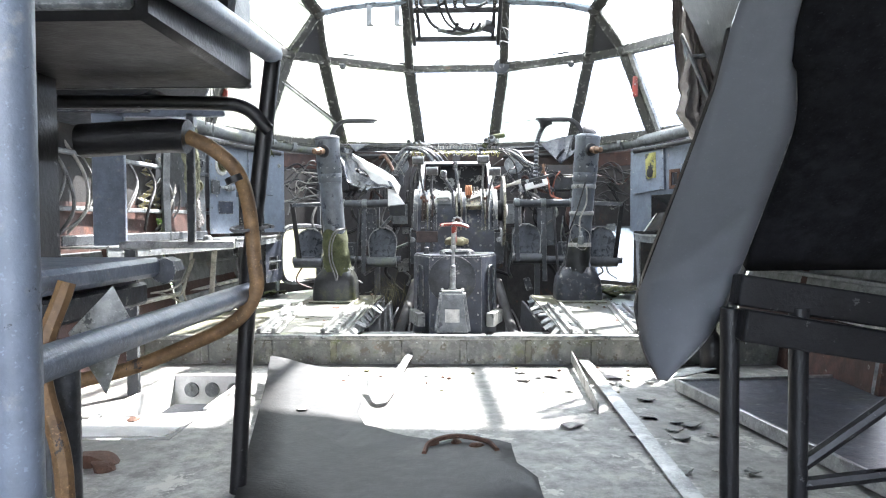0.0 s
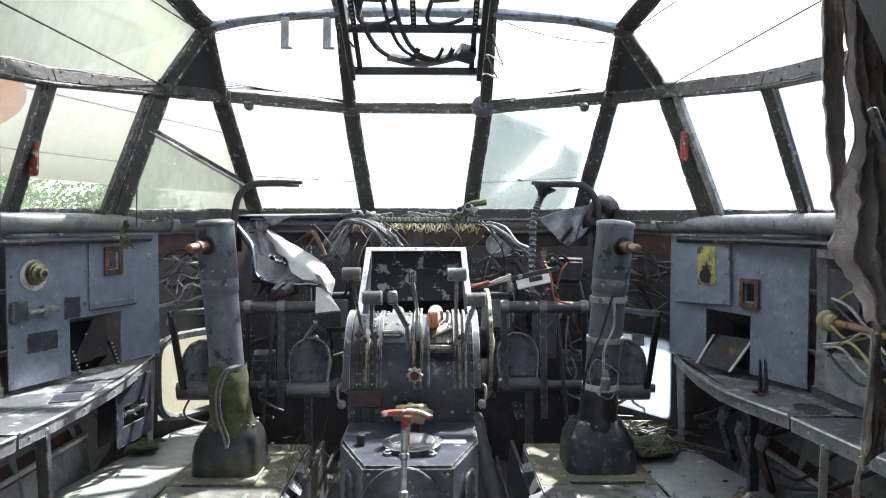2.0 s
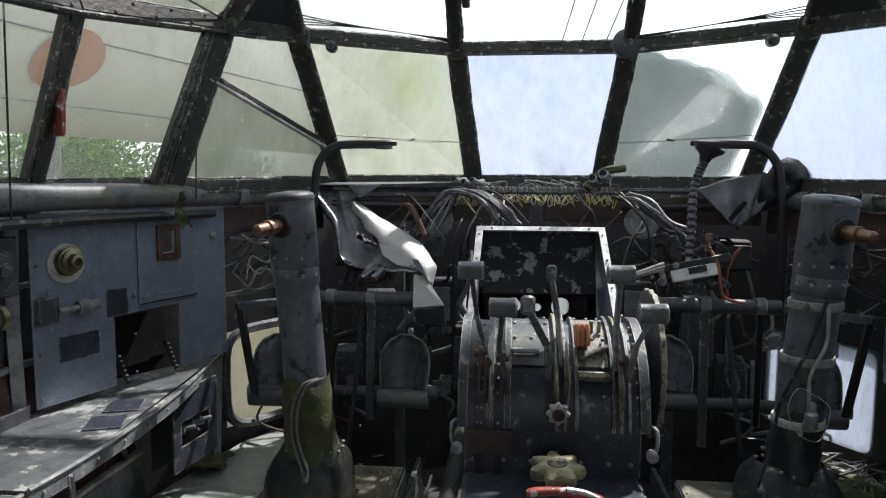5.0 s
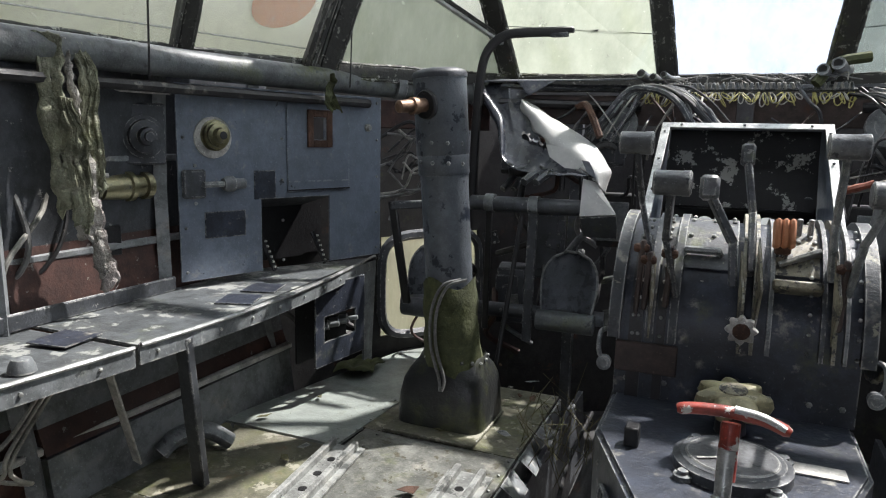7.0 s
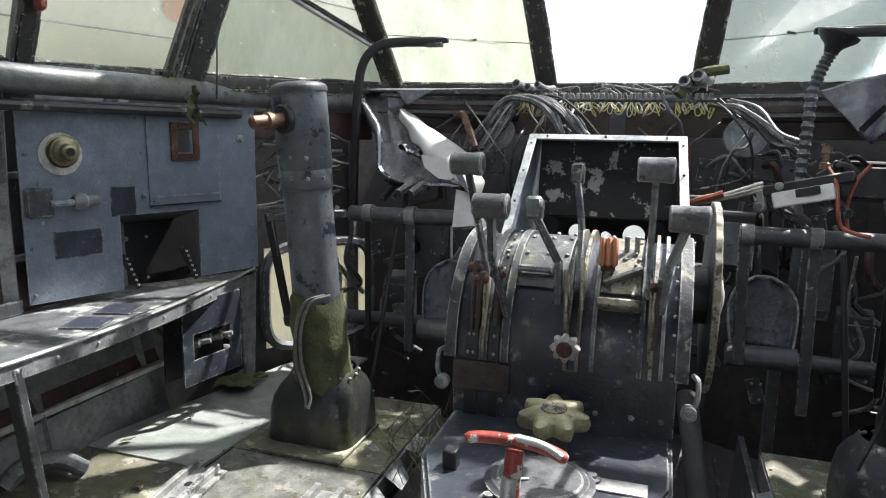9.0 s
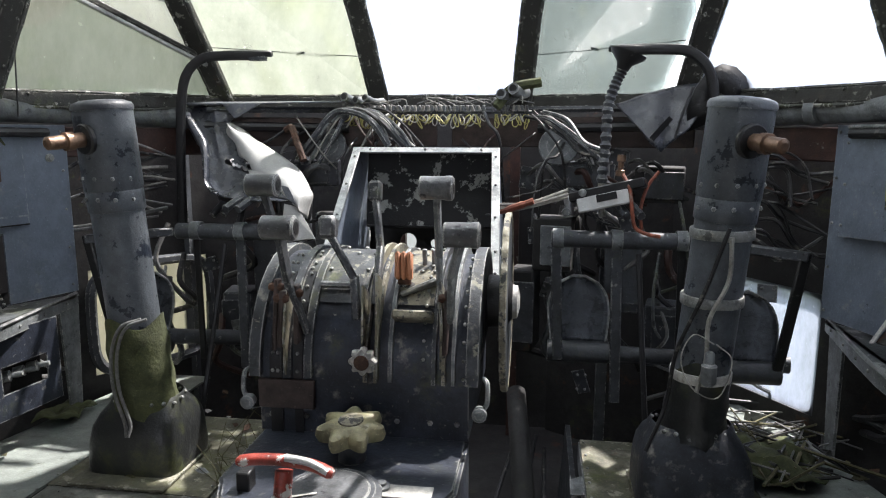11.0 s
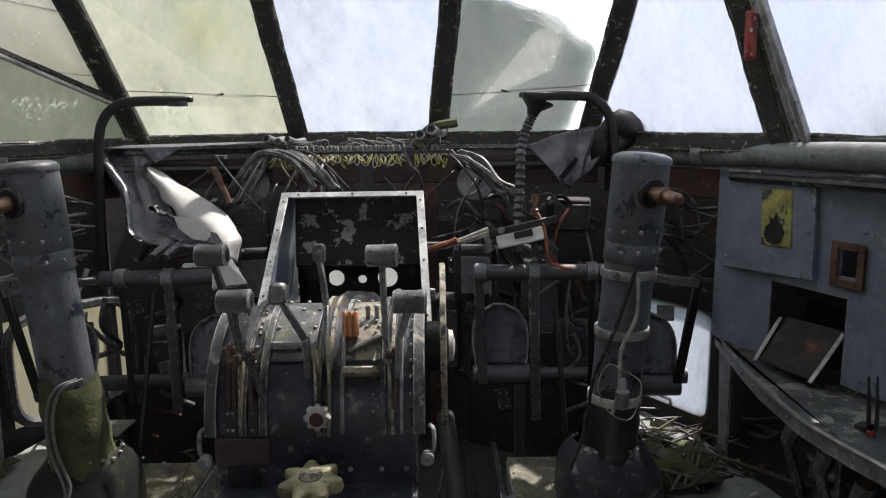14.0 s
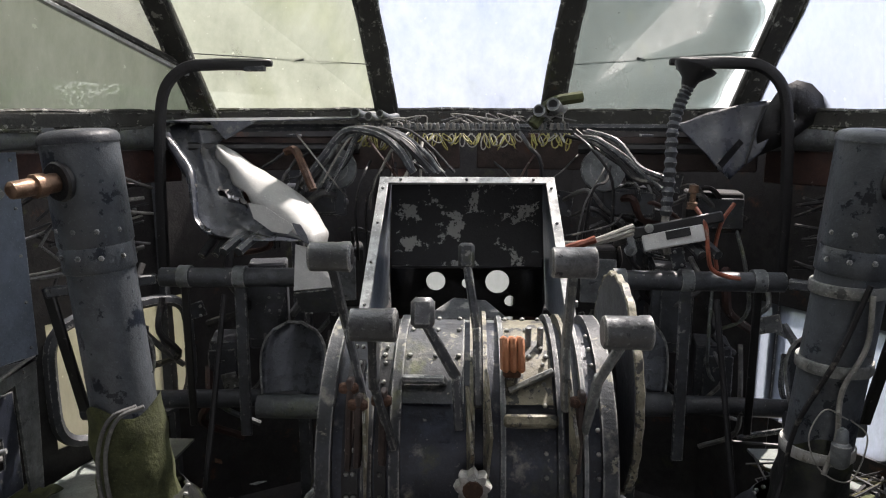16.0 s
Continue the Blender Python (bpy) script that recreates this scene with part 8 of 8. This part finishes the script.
for x, y, r in ((-0.60, 1.06, 0.035), (-0.57, 1.03, 0.02), (-0.66, 1.33, 0.015), (0.03, 1.16, 0.016), (0.07, 1.17, 0.014), (0.11, 1.15, 0.015)):
    chunk(x, y, r, RUST, "rusty lump lying on the torn floor", "rust lump")
tagged(part("rusty_loop", tube(B(), curve([(0.01, 1.10, -0.08), (0.02, 1.15, -0.075), (0.07, 1.175, -0.07), (0.13, 1.16, -0.075), (0.15, 1.12, -0.08)]), 0.005, 6), RUST), "rusty wire loop on the floor", "wire")
for k in range(26):
    x, y = random.uniform(0.2, 0.62), random.uniform(0.9, 1.9)
    a, r = random.uniform(0, 6.3), random.uniform(0.008, 0.028)
    tagged(part("paint_flake", plate(B(), [(x + r * f * math.cos(a + t), y + r * f * math.sin(a + t), -0.083 + 0.002 * math.sin(3 * t + k)) for t, f in ((0, 1.2), (1.0, 0.8), (2.1, 1.0), (3.3, 0.9), (4.4, 1.1), (5.4, 0.7))], 0.0015), FLOOR), "curled flake of floor paint", "paint flake", "paint flakes")
for k in range(40):
    x, y = random.uniform(-0.45, 0.7), random.uniform(1.6, 1.93)
    chunk(x, y, random.uniform(0.003, 0.008), (RUST, FLOOR, LEAF_DRY)[k % 3], "crumb of dirt swept against the floor beam", "dirt crumb")
for k in range(3):
    cable([(0.84 + 0.02 * k, 2.46 - 0.03 * k, 0.010), (0.92, 2.38 - 0.035 * k, 0.012), (0.99, 2.27 - 0.02 * k, 0.014), (1.06, 2.21 + 0.02 * k, 0.012)], 0.008 - 0.0015 * k, WIRE_BLACK, "black cable lying on the deck by the fuselage side")
for k in range(3):
    cable([(-0.90, 2.28 + 0.012 * k, 0.225), (-0.905, 2.22, 0.16 - 0.02 * k), (-0.92, 2.16 + 0.05 * k, 0.13 - 0.03 * k), (-0.97, 2.1 + 0.03 * k, 0.12)], 0.0035, WIRE_PALE, "pale wire hanging from the tag under the shelf")
bt = thing("black_bottle", "black bottle standing behind the floor beam", "bottle", (0.825, 1.86, -0.09))
part("bottle_body", lathe(B(), (0.825, 1.86, -0.09), (0, 0, 1), [(0, 0.030), (0.004, 0.033), (0.085, 0.033), (0.11, 0.022), (0.12, 0.013), (0.145, 0.012)], 18), BLACK, bt)
part("bottle_cap", lathe(B(), (0.825, 1.86, 0.055), (0, 0, 1), [(0, 0.014), (0.018, 0.014), (0.02, 0.01)], 14), GREY_DARK, bt)

# ---- outside: apron, neighbouring aircraft, trees ----
bm = B()
box(bm, (0, 0, -3.05), (3000, 3000, 0.1))
tagged(part("ground", bm, GRASS), "grassy airfield ground", "ground", kind="structure")
plane = thing("parked_aircraft", "pale weathered aircraft fuselage parked close alongside", "aircraft", (-5.5, 3.0, -3.0))
a0, b0, rad = Vector((-7.5, -4, 2.9)), Vector((-3.0, 13.0, 2.9)), 1.7
ad = (b0 - a0).normalized()
asd = ad.cross(Vector((0, 0, 1)))
length = (b0 - a0).length
part("fuselage", tube(B(), [a0 - ad * 6, a0, a0 + ad * length * 0.5, b0, b0 + ad * 1.0, b0 + ad * 1.8, b0 + ad * 2.3], [rad, rad, rad, rad, rad * 0.9, rad * 0.6, rad * 0.1], 64), SKIN, plane)


def on_skin(s, ang, lift_=0.012):
    return a0 + ad * s + (asd * math.cos(radians(ang)) + Vector((0, 0, 1)) * math.sin(radians(ang))) * (rad + lift_)


def patch(s, ang, rs, mat, name):
    bm = B()
    c = bm.verts.new(on_skin(s, ang, 0.02))
    rim = [bm.verts.new(on_skin(s + rs * math.cos(t), ang + math.degrees(rs / rad) * math.sin(t), 0.014)) for t in [k * math.pi / 24 for k in range(48)]]
    for k in range(48):
        bm.faces.new((c, rim[k], rim[(k + 1) % 48]))
    return part(name, bm, mat, plane)


for ang in (-62, -38, -10, 25):
    part("panel_seam", tube(B(), [on_skin(0.5 * k, ang, 0.004) for k in range(36)], 0.008, 4), GREY, plane)
for s in (3.0, 7.2):
    part("panel_seam", tube(B(), [on_skin(s, -80 + 6 * k, 0.004) for k in range(26)], 0.006, 4), GREY, plane)
patch(11.2, -45, 0.30, ORANGE, "painted_roundel")
for s in (1.0, 12.0):
    part("gear_leg", tube(B(), [a0 + ad * s + Vector((0, 0, -1.6)), a0 + ad * s + Vector((0, 0, -5.4))], 0.09, 12), GREY, plane)
    part("gear_wheel", lathe(B(), a0 + ad * s + Vector((-0.15, 0, -5.45)), (1, 0, 0), [(0, 0.3), (0.05, 0.44), (0.25, 0.44), (0.3, 0.3)], 24), BLACK, plane)


def tree(x, y, h, seed):
    rnd = random.Random(seed)
    tr_ = thing("tree", "leafy green broadleaf tree at the airfield edge", "tree", (x, y, -3.0), group="trees")
    bm = B()
    tube(bm, [(x, y, -3), (x + 0.1, y, -3 + h * 0.35), (x, y + 0.1, -3 + h * 0.75)], [0.22, 0.15, 0.05], 8)
    limbs = []
    for k in range(9):
        a, z = rnd.uniform(0, 6.3), -3 + h * rnd.uniform(0.2, 0.7)
        e = Vector((x + math.cos(a) * h * 0.28, y + math.sin(a) * h * 0.28, z + h * 0.18))
        limbs.append(e)
        tube(bm, [(x, y, z), ((x + e.x) / 2, (y + e.y) / 2, z + h * 0.06), e], [0.07, 0.05, 0.02], 6)
    part("trunk", bm, BARK, tr_)
    vs, fs = [], []
    for k in range(9500):
        c = limbs[k % 9] if k % 4 else Vector((x, y, -3 + h * 0.78))
        p = c + Vector((rnd.gauss(0, 1), rnd.gauss(0, 1), rnd.gauss(0, 0.8))) * h * 0.105
        n = Vector((rnd.uniform(-1, 1), rnd.uniform(-1, 1), rnd.uniform(-0.3, 1))).normalized()
        t = n.orthogonal().normalized() * rnd.uniform(0.04, 0.09)
        b = n.cross(t) * 0.6
        i = len(vs)
        vs += [p + t, p + b, p - t, p - b]
        fs.append((i, i + 1, i + 2, i + 3))
    me = bpy.data.meshes.new("crown")
    me.from_pydata(vs, [], fs)
    me.materials.append(LEAF)
    ob = new("crown", me)
    ob.matrix_basis = Matrix.Translation((-x, -y, 3.0))
    ob.parent = tr_


for i, (x, y, h) in enumerate(((-13, 6, 5.2), (-15, 9, 5.6), (-12, 12, 5.0), (-17, 13, 6.0), (-11, 17, 5.4), (-20, 6, 6.0), (-15, 3, 5.2), (-14.5, 16, 5.2), (-9, 20, 5.2), (-18, 10, 6.4), (-19, 16, 6.6), (-22, 11, 6.8), (-17, 5, 6.0), (-13, 21, 6.0), (-23, 3, 6.6), (-16, 19, 6.2))):
    tree(x, y, h, i)
